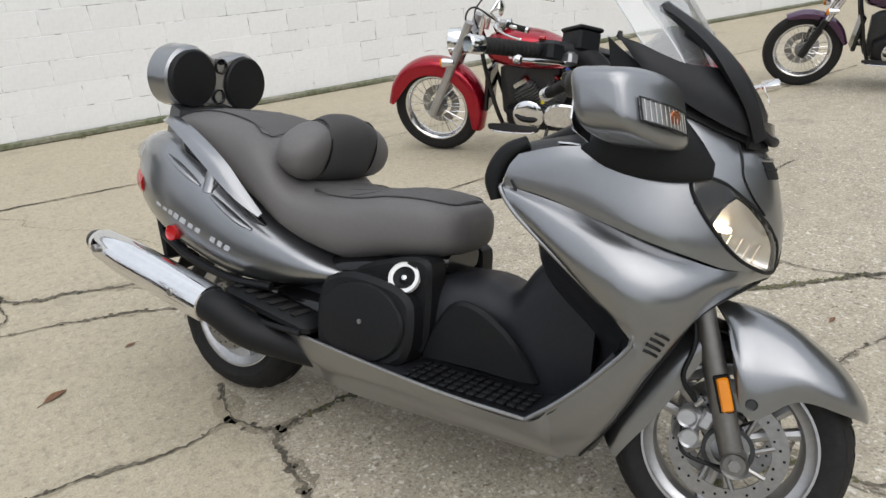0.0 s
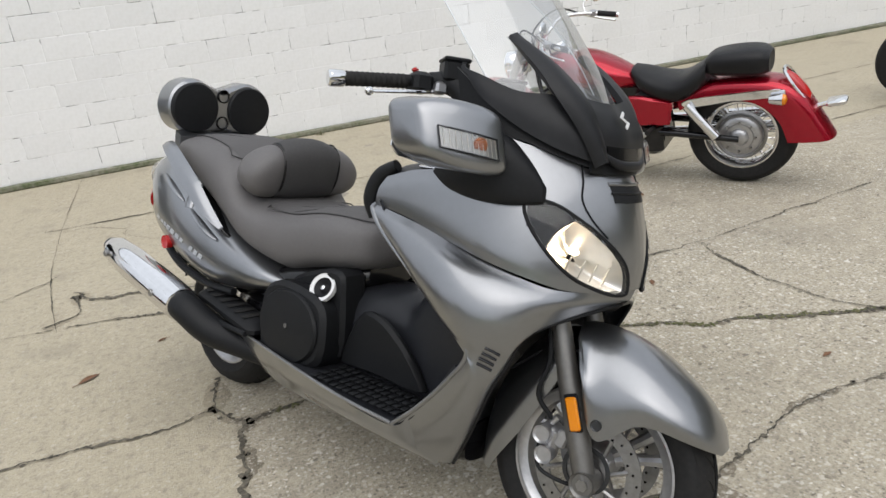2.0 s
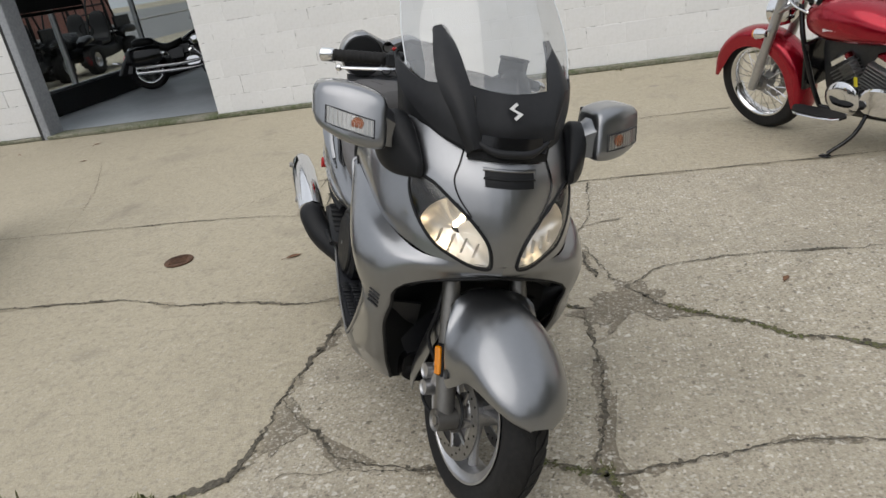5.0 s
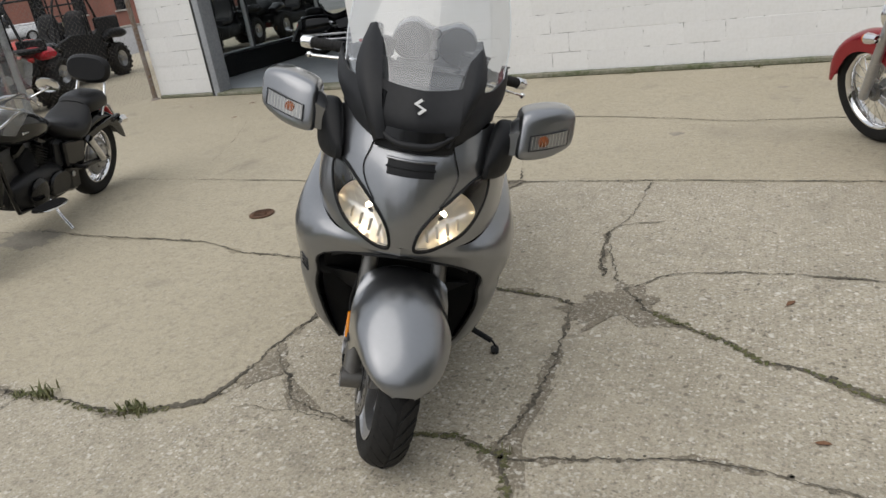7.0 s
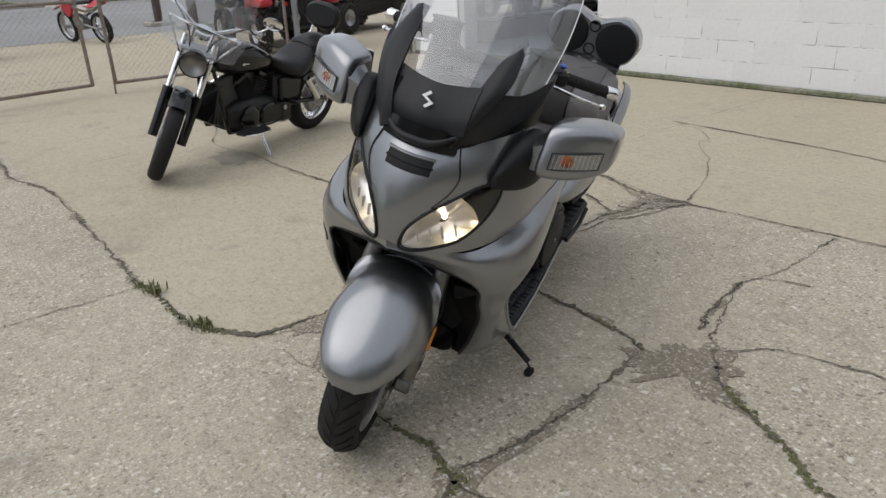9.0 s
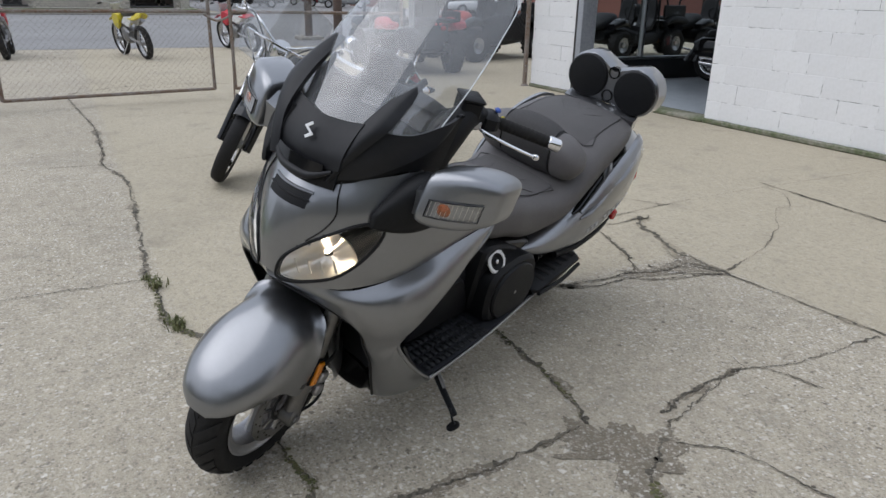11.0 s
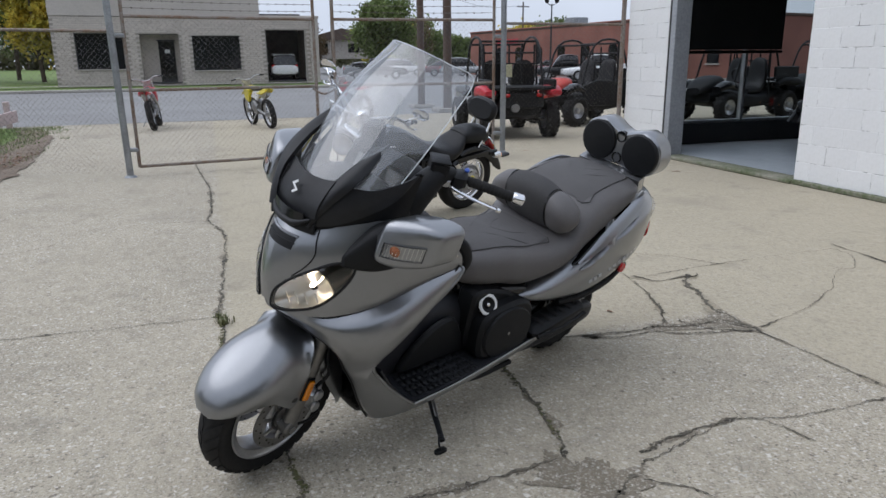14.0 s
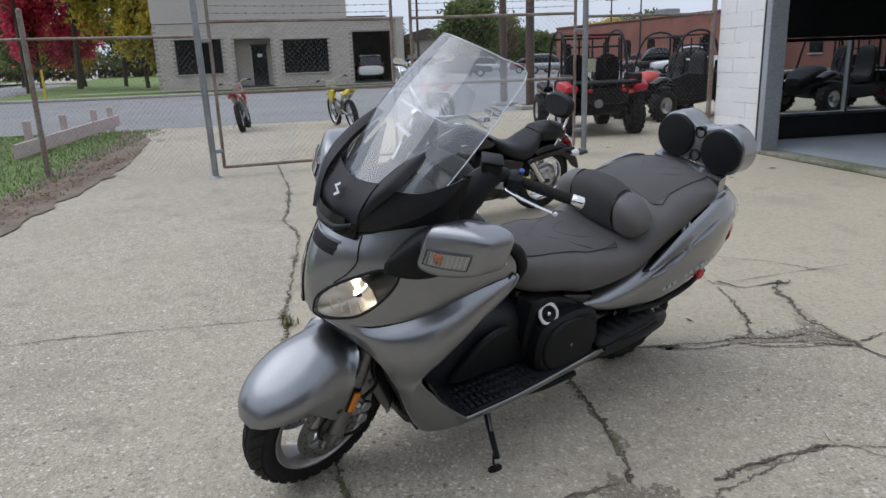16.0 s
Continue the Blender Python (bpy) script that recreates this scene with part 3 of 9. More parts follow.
def solid(name, shape, material, label, category, group="", kind="", angle=38, m=None):
    """A thing of one mesh."""
    ob = new(name, mesh_of(name, shape, material, angle))
    if m is not None:
        ob.matrix_world = m
    return tagged(ob, label, category, group, kind)


# ---- ground ----
rng = random.Random(7)


def flat(x0, y0, x1, y1, z=0.0, step=0):
    s = Shape()
    s.add([(x0, y0, z), (x1, y0, z), (x1, y1, z), (x0, y1, z)], [(0, 1, 2, 3)])
    return s


ground = solid("ground", flat(-700, -500, 500, 700), M["concrete"], "weathered tan concrete yard with cracks and exposed stones", "ground", kind="structure", angle=0)


def crack(points, width=0.014, rough=0.012, parent=ground, material="crack", z=0.0052):
    """A ragged, soil-filled crack along points on the ground."""
    pts = spline([Vector((x, y, 0)) for x, y in points], 4)
    width *= 0.92
    fine = []
    for a, b in zip(pts, pts[1:]):
        n = max(1, int((b - a).length / 0.010))
        fine += [a.lerp(b, k / n) for k in range(n)]
    fine.append(pts[-1])
    s = Shape()
    verts = []
    for i, p in enumerate(fine):
        d = (fine[min(i + 1, len(fine) - 1)] - fine[max(i - 1, 0)]).normalized()
        side = Vector((-d.y, d.x, 0))
        wob = noise.noise(Vector((p.x * 9, p.y * 9, 1.3))) * rough * 1.6 + noise.noise(Vector((p.x * 34, p.y * 34, 4.1))) * rough * 0.9 + noise.noise(Vector((p.x * 90, p.y * 90, 8.6))) * rough * 0.55
        swell = max(0.0, noise.noise(Vector((p.x * 4.5, p.y * 4.5, 7.7))) + 0.25) * 1.25
        w = width * (0.14 + swell * swell + 0.5 * abs(noise.noise(Vector((p.x * 40, p.y * 40, 2.2)))) + rng.random() * 0.2)
        if i in (0, len(fine) - 1):
            w *= 0.3
        verts += [p + side * (wob + w * rng.uniform(0.2, 0.85)) + Vector((0, 0, z)), p + side * (wob - w * rng.uniform(0.2, 0.85)) + Vector((0, 0, z))]
    s.add(verts, [(2 * i, 2 * i + 1, 2 * i + 3, 2 * i + 2) for i in range(len(fine) - 1)])
    for i, p in enumerate(fine):
        if width > 0.008 and rng.random() < 0.14:
            c = p + Vector((rng.uniform(-1, 1), rng.uniform(-1, 1), 0)) * width * 0.8
            r = width * rng.uniform(0.25, 0.9)
            n = rng.randint(5, 7)
            s.add([(c.x + r * math.cos(6.283 * k / n) * rng.uniform(0.5, 1.2), c.y + r * math.sin(6.283 * k / n) * rng.uniform(0.5, 1.2), z - 0.0006) for k in range(n)], [tuple(range(n))])
    if width > 0.011:
        # crumbled, stained lips on both sides
        lips = Shape()
        edge = []
        for i, p in enumerate(fine):
            d = (fine[min(i + 1, len(fine) - 1)] - fine[max(i - 1, 0)]).normalized()
            side = Vector((-d.y, d.x, 0))
            w = width * max(0.0, 0.5 + 3.2 * noise.noise(Vector((p.x * 6.0, p.y * 6.0, 12.0))) + 1.1 * noise.noise(Vector((p.x * 45, p.y * 45, 1.0))))
            off = width * 1.3 * noise.noise(Vector((p.x * 5, p.y * 5, 21.0)))
            edge += [p + side * (off + w) + Vector((0, 0, 0.0014)), p + side * (off - w) + Vector((0, 0, 0.0014))]
        lips.add(edge, [(2 * i, 2 * i + 1, 2 * i + 3, 2 * i + 2) for i in range(len(fine) - 1)])
        part("crack_lip", lips, M["patch"], parent, angle=0)
    return part("crack", s, M[material], parent, angle=0)


# broad cracks round the scooter
crack([(0.60, 1.87), (0.80, 1.87), (1.18, 1.86), (1.41, 1.83), (1.53, 1.78)], 0.026)
crack([(1.72, 1.97), (1.86, 1.78), (1.97, 1.71), (2.16, 1.60), (2.29, 1.50), (2.41, 1.49), (2.52, 1.42), (2.64, 1.36), (3.2, 1.1), (3.9, 0.95)], 0.024)
crack([(1.06, 0.83), (1.30, 0.84), (1.41, 0.86), (1.52, 0.83), (1.62, 0.82), (1.78, 0.85), (2.06, 0.94), (2.37, 0.95), (2.9, 0.9), (3.6, 1.0)], 0.016)
crack([(1.54, 1.76), (1.59, 1.43), (1.60, 1.17), (1.59, 0.98), (1.57, 0.86)], 0.018)
crack([(1.60, 0.83), (1.64, 0.72), (1.68, 0.64), (1.76, 0.4), (1.80, -0.1)], 0.02)
crack([(0.46, 1.55), (0.43, 1.22), (0.44, 1.01), (0.42, 0.81), (0.27, 0.70), (0.17, 0.65), (-0.01, 0.62), (-0.30, 0.63), (-0.44, 0.61)], 0.024)
crack([(0.44, 1.21), (0.61, 1.03), (0.76, 0.90), (0.89, 0.85), (1.06, 0.83)], 0.014)
crack([(0.44, 2.22), (0.42, 2.06), (0.45, 1.92), (0.51, 1.85), (0.48, 1.75), (0.47, 1.59), (0.46, 1.53)], 0.026)
crack([(0.42, 2.01), (0.25, 1.97), (0.10, 1.99), (-0.06, 2.02), (-0.47, 2.03), (-0.92, 2.13), (-1.76, 2.10), (-2.4, 2.12)], 0.017)
crack([(0.51, 1.85), (0.60, 1.86)], 0.018)
crack([(0.50, 2.24), (0.53, 2.47), (0.55, 2.84), (0.58, 3.0), (0.60, 3.22), (0.75, 3.32)], 0.012)
crack([(-0.19, 3.20), (0.06, 3.13), (0.37, 3.02), (0.57, 2.90)], 0.019)
crack([(-0.18, 3.62), (-0.04, 3.48), (0.14, 3.44), (0.39, 3.34), (0.56, 3.34), (0.75, 3.33)], 0.026)
crack([(1.58, 3.36), (1.58, 3.19), (1.56, 2.74), (1.51, 2.58), (1.56, 2.34), (1.68, 2.02)], 0.009)
crack([(1.75, 1.99), (1.86, 2.11), (2.13, 2.19), (2.49, 2.21), (2.83, 2.19), (3.24, 2.23), (4.2, 2.3)], 0.01)
crack([(2.83, 2.18), (2.77, 1.91), (2.77, 1.68), (2.81, 1.40), (2.95, 1.1)], 0.01)
crack([(-0.44, 0.61), (-1.28, 0.65), (-2.47, 0.68), (-3.09, 0.55), (-3.6, 0.58), (-5.0, 0.56), (-6.2, 0.45), (-7.4, 0.38), (-7.9, 0.7), (-8.3, 1.6), (-8.1, 2.6)], 0.018)
crack([(-0.41, 0.59), (-0.42, 0.23), (-0.43, -0.47), (-0.42, -0.90), (-0.4, -2.2), (-0.45, -5)], 0.009)
crack([(-3.09, 0.53), (-3.12, -0.02), (-2.98, -0.49), (-2.42, -0.86), (-2.2, -2.5)], 0.008)
crack([(-3.1, 0.55), (-3.05, 1.0), (-3.15, 1.5)], 0.006)
crack([(-2.4, 2.12), (-2.9, 2.05), (-3.6, 2.35), (-4.3, 2.2), (-5.1, 2.4)], 0.009)
crack([(-4.2, -0.3), (-5.5, 1.2), (-5.2, 1.9)], 0.005)
crack([(-0.30, 3.25), (-0.15, 3.34), (-0.17, 3.55), (-0.14, 3.64), (-0.20, 3.68)], 0.017)
crack([(0.55, 2.45), (0.61, 2.60), (0.60, 2.78), (0.69, 2.99), (0.73, 3.20)], 0.015)
crack([(0.54, 2.42), (0.55, 2.64), (0.55, 2.88), (0.60, 3.05), (0.58, 3.26), (0.69, 3.32)], 0.020)
crack([(-0.91, 3.43), (-0.79, 3.56), (-0.56, 3.83), (-0.36, 3.96), (-0.30, 4.05)], 0.006)
crack([(-0.40, 5.05), (-0.23, 5.04), (0.05, 4.80), (0.07, 4.61), (0.34, 4.28), (0.60, 3.80), (0.73, 3.37)], 0.007)
crack([(1.42, 2.63), (1.50, 2.60), (1.57, 2.67), (1.75, 2.74)], 0.006)
crack([(1.60, 2.08), (1.55, 2.24), (1.52, 2.44), (1.50, 2.58)], 0.018)
crack([(0.51, 3.03), (0.65, 3.10), (0.77, 3.31)], 0.014)
crack([(0.57, 0.78), (0.66, 0.81), (0.78, 0.83), (0.98, 0.82)], 0.009)
crack([(-0.36, 5.07), (-0.18, 5.02)], 0.007)
# slab joints
crack([(-6.0, 3.0), (-4.39, 3.10), (-3.02, 3.24), (-0.88, 3.28), (-0.25, 3.2)], 0.011, 0.006)
crack([(0.75, 3.33), (1.72, 3.40), (2.77, 3.42), (4.5, 3.5), (7.5, 3.6)], 0.015, 0.006)
crack([(-0.5, 5.15), (0.74, 5.04), (1.41, 4.91), (1.91, 4.78), (2.47, 4.80), (4.5, 4.85), (9.0, 5.0)], 0.014, 0.007)
crack([(-0.36, 6.9), (-0.38, 5.18), (-0.34, 3.99), (-0.23, 3.14)], 0.006, 0.004)
crack([(-2.1, 3.25), (-2.6, 4.3), (-3.3, 5.4)], 0.005)
crack([(3.3, 3.45), (3.5, 4.1), (3.4, 4.83)], 0.006)


def patch(points, z, material, name="patch"):
    """A low ragged patch of crumbled or mended concrete."""
    pts = spline([Vector((x, y, 0)) for x, y in points], 26, True)
    s = Shape()
    c = sum(pts, Vector()) / len(pts)
    ring = [c + (p - c) * (1 + 0.34 * noise.noise(Vector((p.x * 13, p.y * 13, 3.0))) + 0.26 * noise.noise(Vector((p.x * 38, p.y * 38, 6.0))) + 0.14 * noise.noise(Vector((p.x * 110, p.y * 110, 9.0)))) for p in pts]
    n = len(ring)
    s.add([(p.x, p.y, z) for p in ring] + [(c.x, c.y, z + 0.001)], [(i, (i + 1) % n, n) for i in range(n)])
    return part(name, s, M[material], ground, angle=0)


patch([(1.52, 1.76), (1.60, 1.86), (1.70, 2.02), (1.80, 1.97), (1.90, 1.78), (1.97, 1.70), (1.84, 1.66), (1.74, 1.74), (1.66, 1.62), (1.58, 1.64)], 0.0030, "patch")
patch([(1.53, 0.83), (1.58, 0.92), (1.57, 1.08), (1.60, 1.20), (1.64, 1.18), (1.63, 0.98), (1.64, 0.88), (1.70, 0.72), (1.68, 0.56), (1.62, 0.72)], 0.0030, "patch")
patch([(0.42, 1.22), (0.50, 1.18), (0.60, 1.04), (0.52, 0.92), (0.44, 1.0)], 0.0030, "patch")
patch([(0.62, 1.02), (0.74, 0.96), (0.88, 0.87), (0.76, 0.86)], 0.0030, "patch")
patch([(0.50, 2.86), (0.56, 3.02), (0.52, 3.20), (0.62, 3.30), (0.66, 3.18), (0.64, 3.02), (0.60, 2.84)], 0.0030, "patch")
patch([(0.30, 3.40), (0.55, 3.36), (0.78, 3.36), (0.70, 3.24), (0.45, 3.26)], 0.0030, "patch")


weeds = Shape()


def tuft(x, y, n, size):
    """A weed in a crack: a fan of narrow blades."""
    s = weeds
    for _ in range(n):
        a, lean = rng.uniform(0, 6.28), rng.uniform(0.2, 1.3)
        h = size * rng.uniform(0.3, 0.85)
        px, py = x + rng.gauss(0, size * 0.45), y + rng.gauss(0, size * 0.26)
        d = Vector((math.cos(a), math.sin(a), 0))
        w = Vector((-d.y, d.x, 0)) * h * 0.07
        mid = Vector((px, py, 0)) + d * h * 0.3 * lean + Vector((0, 0, h * 0.55))
        tip = Vector((px, py, 0)) + d * h * 0.75 * lean + Vector((0, 0, h * (1.05 - 0.45 * lean)))
        b = Vector((px, py, 0.002))
        s.add([b - w, b + w, mid + w, mid - w, tip], [(0, 1, 2, 3), (3, 2, 4)])


for x, y, n, size in ((0.19, 0.66, 70, 0.060), (0.18, 0.67, 30, 0.085), (-0.30, 0.63, 60, 0.055), (-0.29, 0.63, 26, 0.085), (-0.42, 0.60, 26, 0.045), (0.05, 0.62, 22, 0.035), (1.98, 1.70, 26, 0.03), (2.10, 1.63, 20, 0.028),
                      (1.60, 0.84, 28, 0.028), (1.33, 0.85, 18, 0.024), (1.48, 1.80, 18, 0.022), (1.95, 6.83, 30, 0.06), (0.72, 6.86, 26, 0.055), (-0.05, 0.61, 18, 0.03)):
    tuft(x, y, n, size)

moss_bits = Shape()


def moss(points, n, spread=0.008):
    """Small cushions of moss and seedlings along a crack."""
    pts = spline([Vector((x, y, 0)) for x, y in points], 8)
    for _ in range(int(n * 0.6)):
        c = rng.choice(pts) + Vector((rng.gauss(0, spread), rng.gauss(0, spread), 0))
        r, k = rng.uniform(0.002, 0.008), rng.randint(5, 7)
        ring = [(c.x + r * math.cos(6.283 * i / k) * rng.uniform(0.6, 1.5), c.y + r * math.sin(6.283 * i / k) * rng.uniform(0.6, 1.5), 0.0046) for i in range(k)]
        moss_bits.add(ring + [(c.x, c.y, 0.0060 + r * 0.35)], [(i, (i + 1) % k, k) for i in range(k)])


for line, n in (([(1.88, 1.76), (1.97, 1.71), (2.16, 1.60), (2.29, 1.50)], 260), ([(2.41, 1.49), (2.52, 1.42), (2.64, 1.36), (2.9, 1.24)], 200), ([(1.10, 0.835), (1.30, 0.84), (1.41, 0.86), (1.52, 0.83), (1.60, 0.82)], 220),
                ([(0.30, 0.71), (0.17, 0.65), (-0.01, 0.62), (-0.30, 0.63), (-0.44, 0.61)], 260), ([(0.62, 1.87), (0.80, 1.87), (1.18, 1.86), (1.41, 1.83)], 160), ([(1.60, 0.83), (1.64, 0.72), (1.68, 0.64)], 90), ([(-0.42, 0.60), (-0.38, 0.63)], 60)):
    moss(line, n)
solid("moss", moss_bits, M["moss"], "low green moss cushions grown in the cracks", "moss", kind="stuff", angle=0)

# rusty cap of a drain, oil spots and leaves on the yard
cap = Shape().disc(0.085, 0.0, 0.012, 28, bevel=0.004)
drain = solid("drain_cap", cap, M["rust"], "rusty iron drain cap lying flush in the concrete", "drain cap", m=pose(-0.80, 2.60, 0.001, 90, 0, 20))
for k in range(6):
    part("rib", Shape().box((0.10, 0.008, 0.006), (0, 0, 0), pose(0, 0.014, 0, 90, 0, 0) @ pose(0, -0.05 + 0.02 * k, 0)), M["rust"], drain)
M["oil"] = mat("old_oil_stain", (0.24, 0.215, 0.175), 0.85, col2=(0.34, 0.31, 0.25), scale=(9, 60), amount=1.0)
for x, y, r in ((1.55, 4.45, 0.07), (-2.35, 2.0, 0.26), (2.2, 5.9, 0.05)):
    patch([(x + r * math.cos(a) * rng.uniform(0.7, 1.1), y + r * 0.8 * math.sin(a) * rng.uniform(0.7, 1.1)) for a in (0, 0.8, 1.6, 2.4, 3.2, 4, 4.8, 5.6)], 0.0016, "oil", "oil_spot")


def dead_leaf(x, y, size, turn):
    s = Shape()
    pts = [(-1, 0), (-0.5, 0.28), (0.1, 0.42), (0.6, 0.22), (1, 0), (0.6, -0.24), (0.1, -0.38), (-0.5, -0.26)]
    s.add([(a * size, b * size, 0.004 + 0.25 * size * abs(b)) for a, b in pts] + [(0, 0, 0.003)], [(i, (i + 1) % 8, 8) for i in range(8)])
    s.tube([(-size * 1.4, 0, 0.003), (-size, 0, 0.004)], size * 0.03, 4)
    return solid("dead_leaf", s, M["dead_leaf"], "curled dry brown leaf lying on the concrete", "leaf", "fallen leaves", angle=0, m=pose(x, y, 0, 0, 0, turn))


for x, y, size, turn in ((-0.05, 2.55, 0.05, 30), (-4.0, 6.3, 0.05, 70), (-3.6, 5.5, 0.04, 10), (-5.0, 6.2, 0.045, 140), (2.35, 1.95, 0.03, 60), (2.45, 1.12, 0.025, 10),
                         (0.25, 2.75, 0.025, 200), (-6.9, 3.4, 0.05, 20), (-6.7, 5.4, 0.05, 90), (-5.9, -2.0, 0.05, 50), (-5.7, -2.3, 0.06, 130), (-6.3, -2.1, 0.05, 10), (3.1, 3.0, 0.03, 80)):
    dead_leaf(x, y, size, turn)

# ---- block building ----
WALL_Y = 6.967
DOOR_X0, DOOR_X1, PIER_X0 = -5.18, -2.76, -6.36
COURSE, BLOCK = 0.2065, 0.40
wall_north = solid("wall_north", Shape().box((26.0, 0.19, 4.5), (10.24, WALL_Y + 0.0972, 2.25)), M["mortar"], "white painted concrete block wall", "wall", kind="structure", angle=0)
wall_pier = solid("wall_pier", Shape().box((DOOR_X0 - PIER_X0 - 0.05, 0.19, 4.5), ((DOOR_X0 + PIER_X0) / 2 - 0.02, WALL_Y + 0.101, 2.25)), M["mortar"], "white painted block pier beside the open doorway", "wall", kind="structure", angle=0)
wall_lintel = solid("wall_lintel", Shape().box((DOOR_X1 - DOOR_X0, 0.19, 1.3), ((DOOR_X0 + DOOR_X1) / 2, WALL_Y + 0.101, 3.85)), M["block_far"], "white painted wall above the doorway", "wall", kind="structure")
footing = solid("footing", Shape().box((26.0, 0.05, 0.055), (10.24, WALL_Y - 0.018, 0.0275), bevel=0.012), M["footing"], "grimy mossy concrete footing along the wall", "footing", kind="structure")
footing_pier = solid("footing_pier", Shape().box((DOOR_X0 - PIER_X0 - 0.05, 0.04, 0.05), ((DOOR_X0 + PIER_X0) / 2 - 0.02, WALL_Y - 0.012, 0.025), bevel=0.012), M["footing"], "grimy footing under the pier", "footing", kind="structure")
# moss and dirt heaps where wall and yard meet
for k in range(60):
    tuft(rng.uniform(-2.6, 7.0), WALL_Y - 0.05 - abs(rng.gauss(0, 0.012)), 6, 0.022)
solid("weeds", weeds, M["weed"], "small green weeds growing out of the cracks and wall foot", "weeds", kind="stuff", angle=0)
# door jambs, sill
jamb_l = solid("jamb_left", Shape().box((0.11, 0.26, 3.2), (DOOR_X0 + 0.0, WALL_Y + 0.09, 1.6), bevel=0.008), M["jamb"], "grey painted steel door jamb with flaking edge", "door jamb", kind="structure")
door_stop = solid("trim_door_stop", Shape().box((0.05, 0.05, 3.2), (DOOR_X0 - 0.075, WALL_Y - 0.012, 1.6), bevel=0.006), M["dark_metal"], "dark worn edge angle beside the jamb", "trim", kind="structure")
sill = solid("sill", Shape().box((DOOR_X1 - DOOR_X0, 0.30, 0.05), ((DOOR_X0 + DOOR_X1) / 2, WALL_Y + 0.09, 0.025), bevel=0.012), M["footing"], "worn concrete door sill", "sill", kind="structure")

# inside of the shop
floor = solid("floor", flat(PIER_X0 + 0.05, WALL_Y + 0.2, 4.0, 18.0, 0.045), M["shopfloor"], "light grey painted shop floor", "floor", kind="structure", angle=0)
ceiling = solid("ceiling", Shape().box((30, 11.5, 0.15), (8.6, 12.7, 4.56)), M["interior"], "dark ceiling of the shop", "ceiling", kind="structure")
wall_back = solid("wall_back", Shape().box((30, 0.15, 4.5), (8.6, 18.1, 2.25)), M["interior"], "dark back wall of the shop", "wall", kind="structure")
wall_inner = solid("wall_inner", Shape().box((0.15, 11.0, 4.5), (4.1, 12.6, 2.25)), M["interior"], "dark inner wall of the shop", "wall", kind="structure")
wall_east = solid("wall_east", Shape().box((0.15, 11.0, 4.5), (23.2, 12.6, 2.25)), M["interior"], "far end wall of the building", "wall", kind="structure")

# glazed side of the shop with its kick panel
SIDE_X = -6.25
wall_west = solid("wall_west", Shape().box((0.12, 10.9, 0.38), (SIDE_X, 12.6, 0.19), bevel=0.01), M["dark_metal"], "dark kick panel under the shop windows", "wall", kind="structure")
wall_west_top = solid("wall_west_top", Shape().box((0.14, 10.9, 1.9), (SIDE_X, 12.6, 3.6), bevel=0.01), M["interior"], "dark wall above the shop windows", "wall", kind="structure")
for i, y0 in enumerate((7.16, 9.1, 11.2, 13.3, 15.4)):
    y1 = (9.1, 11.2, 13.3, 15.4, 18.0)[i]
    win = thing("window_%d" % (i + 1), "tall shop window in a metal frame", "window", kind="structure")
    part("sill_rail", Shape().box((0.09, y1 - y0, 0.045), (SIDE_X, (y0 + y1) / 2, 0.403), bevel=0.006), M["galv"], win)
    part("mullion", Shape().box((0.09, 0.055, 2.3), (SIDE_X, y0 + 0.03, 1.55), bevel=0.006), M["galv"], win)
    part("head_rail", Shape().box((0.09, y1 - y0, 0.05), (SIDE_X, (y0 + y1) / 2, 2.62), bevel=0.006), M["galv"], win)
    pane = part("pane", Shape().box((0.008, y1 - y0 - 0.06, 2.17), (SIDE_X, (y0 + y1) / 2 + 0.03, 1.51)), M["pane"], win)
    pane.visible_shadow = False
blind = thing("blind", "dark rolled-down blind over the shop window", "blind")
part("fabric", Shape().box((0.012, 2.0, 1.24), (SIDE_X + 0.09, 8.78, 2.16), bevel=0.003), M["dark_metal"], blind)
part("bottom_bar", Shape().box((0.035, 2.02, 0.05), (SIDE_X + 0.09, 8.78, 1.505), bevel=0.01), M["black_plastic"], blind)
part("roller", Shape().tube([(SIDE_X + 0.09, 7.77, 2.80), (SIDE_X + 0.09, 9.79, 2.80)], 0.035, 14), M["dark_metal"], blind)


def block_mesh(w, h, d=0.02):
    """One block face with softly broken edges."""
    s = Shape()
    e, r = 0.003, 0.0014
    a, b = w / 2 - 0.0025, h / 2 - 0.0025
    front = [(-a + e, 0, -b + e), (a - e, 0, -b + e), (a - e, 0, b - e), (-a + e, 0, b - e)]
    edge = [(-a, r, -b), (a, r, -b), (a, r, b), (-a, r, b)]
    rear = [(-a, d, -b), (a, d, -b), (a, d, b), (-a, d, b)]
    f = [(0, 1, 2, 3)]
    for o in (0, 4):
        f += [(o + (i + 1) % 4, o + i, o + 4 + i, o + 4 + (i + 1) % 4) for i in range(4)]
    return s.add(front + edge + rear, f)


# ---- fence ----
fence = thing("chain_link_fence", "rusty chain-link fence with steel posts and barbed wire", "fence")
FENCE = {"far": (-6.95, -2.70), "gate": (-6.16, -0.40), "mid": (-6.30, 4.83), "pier": (-6.42, 6.90)}


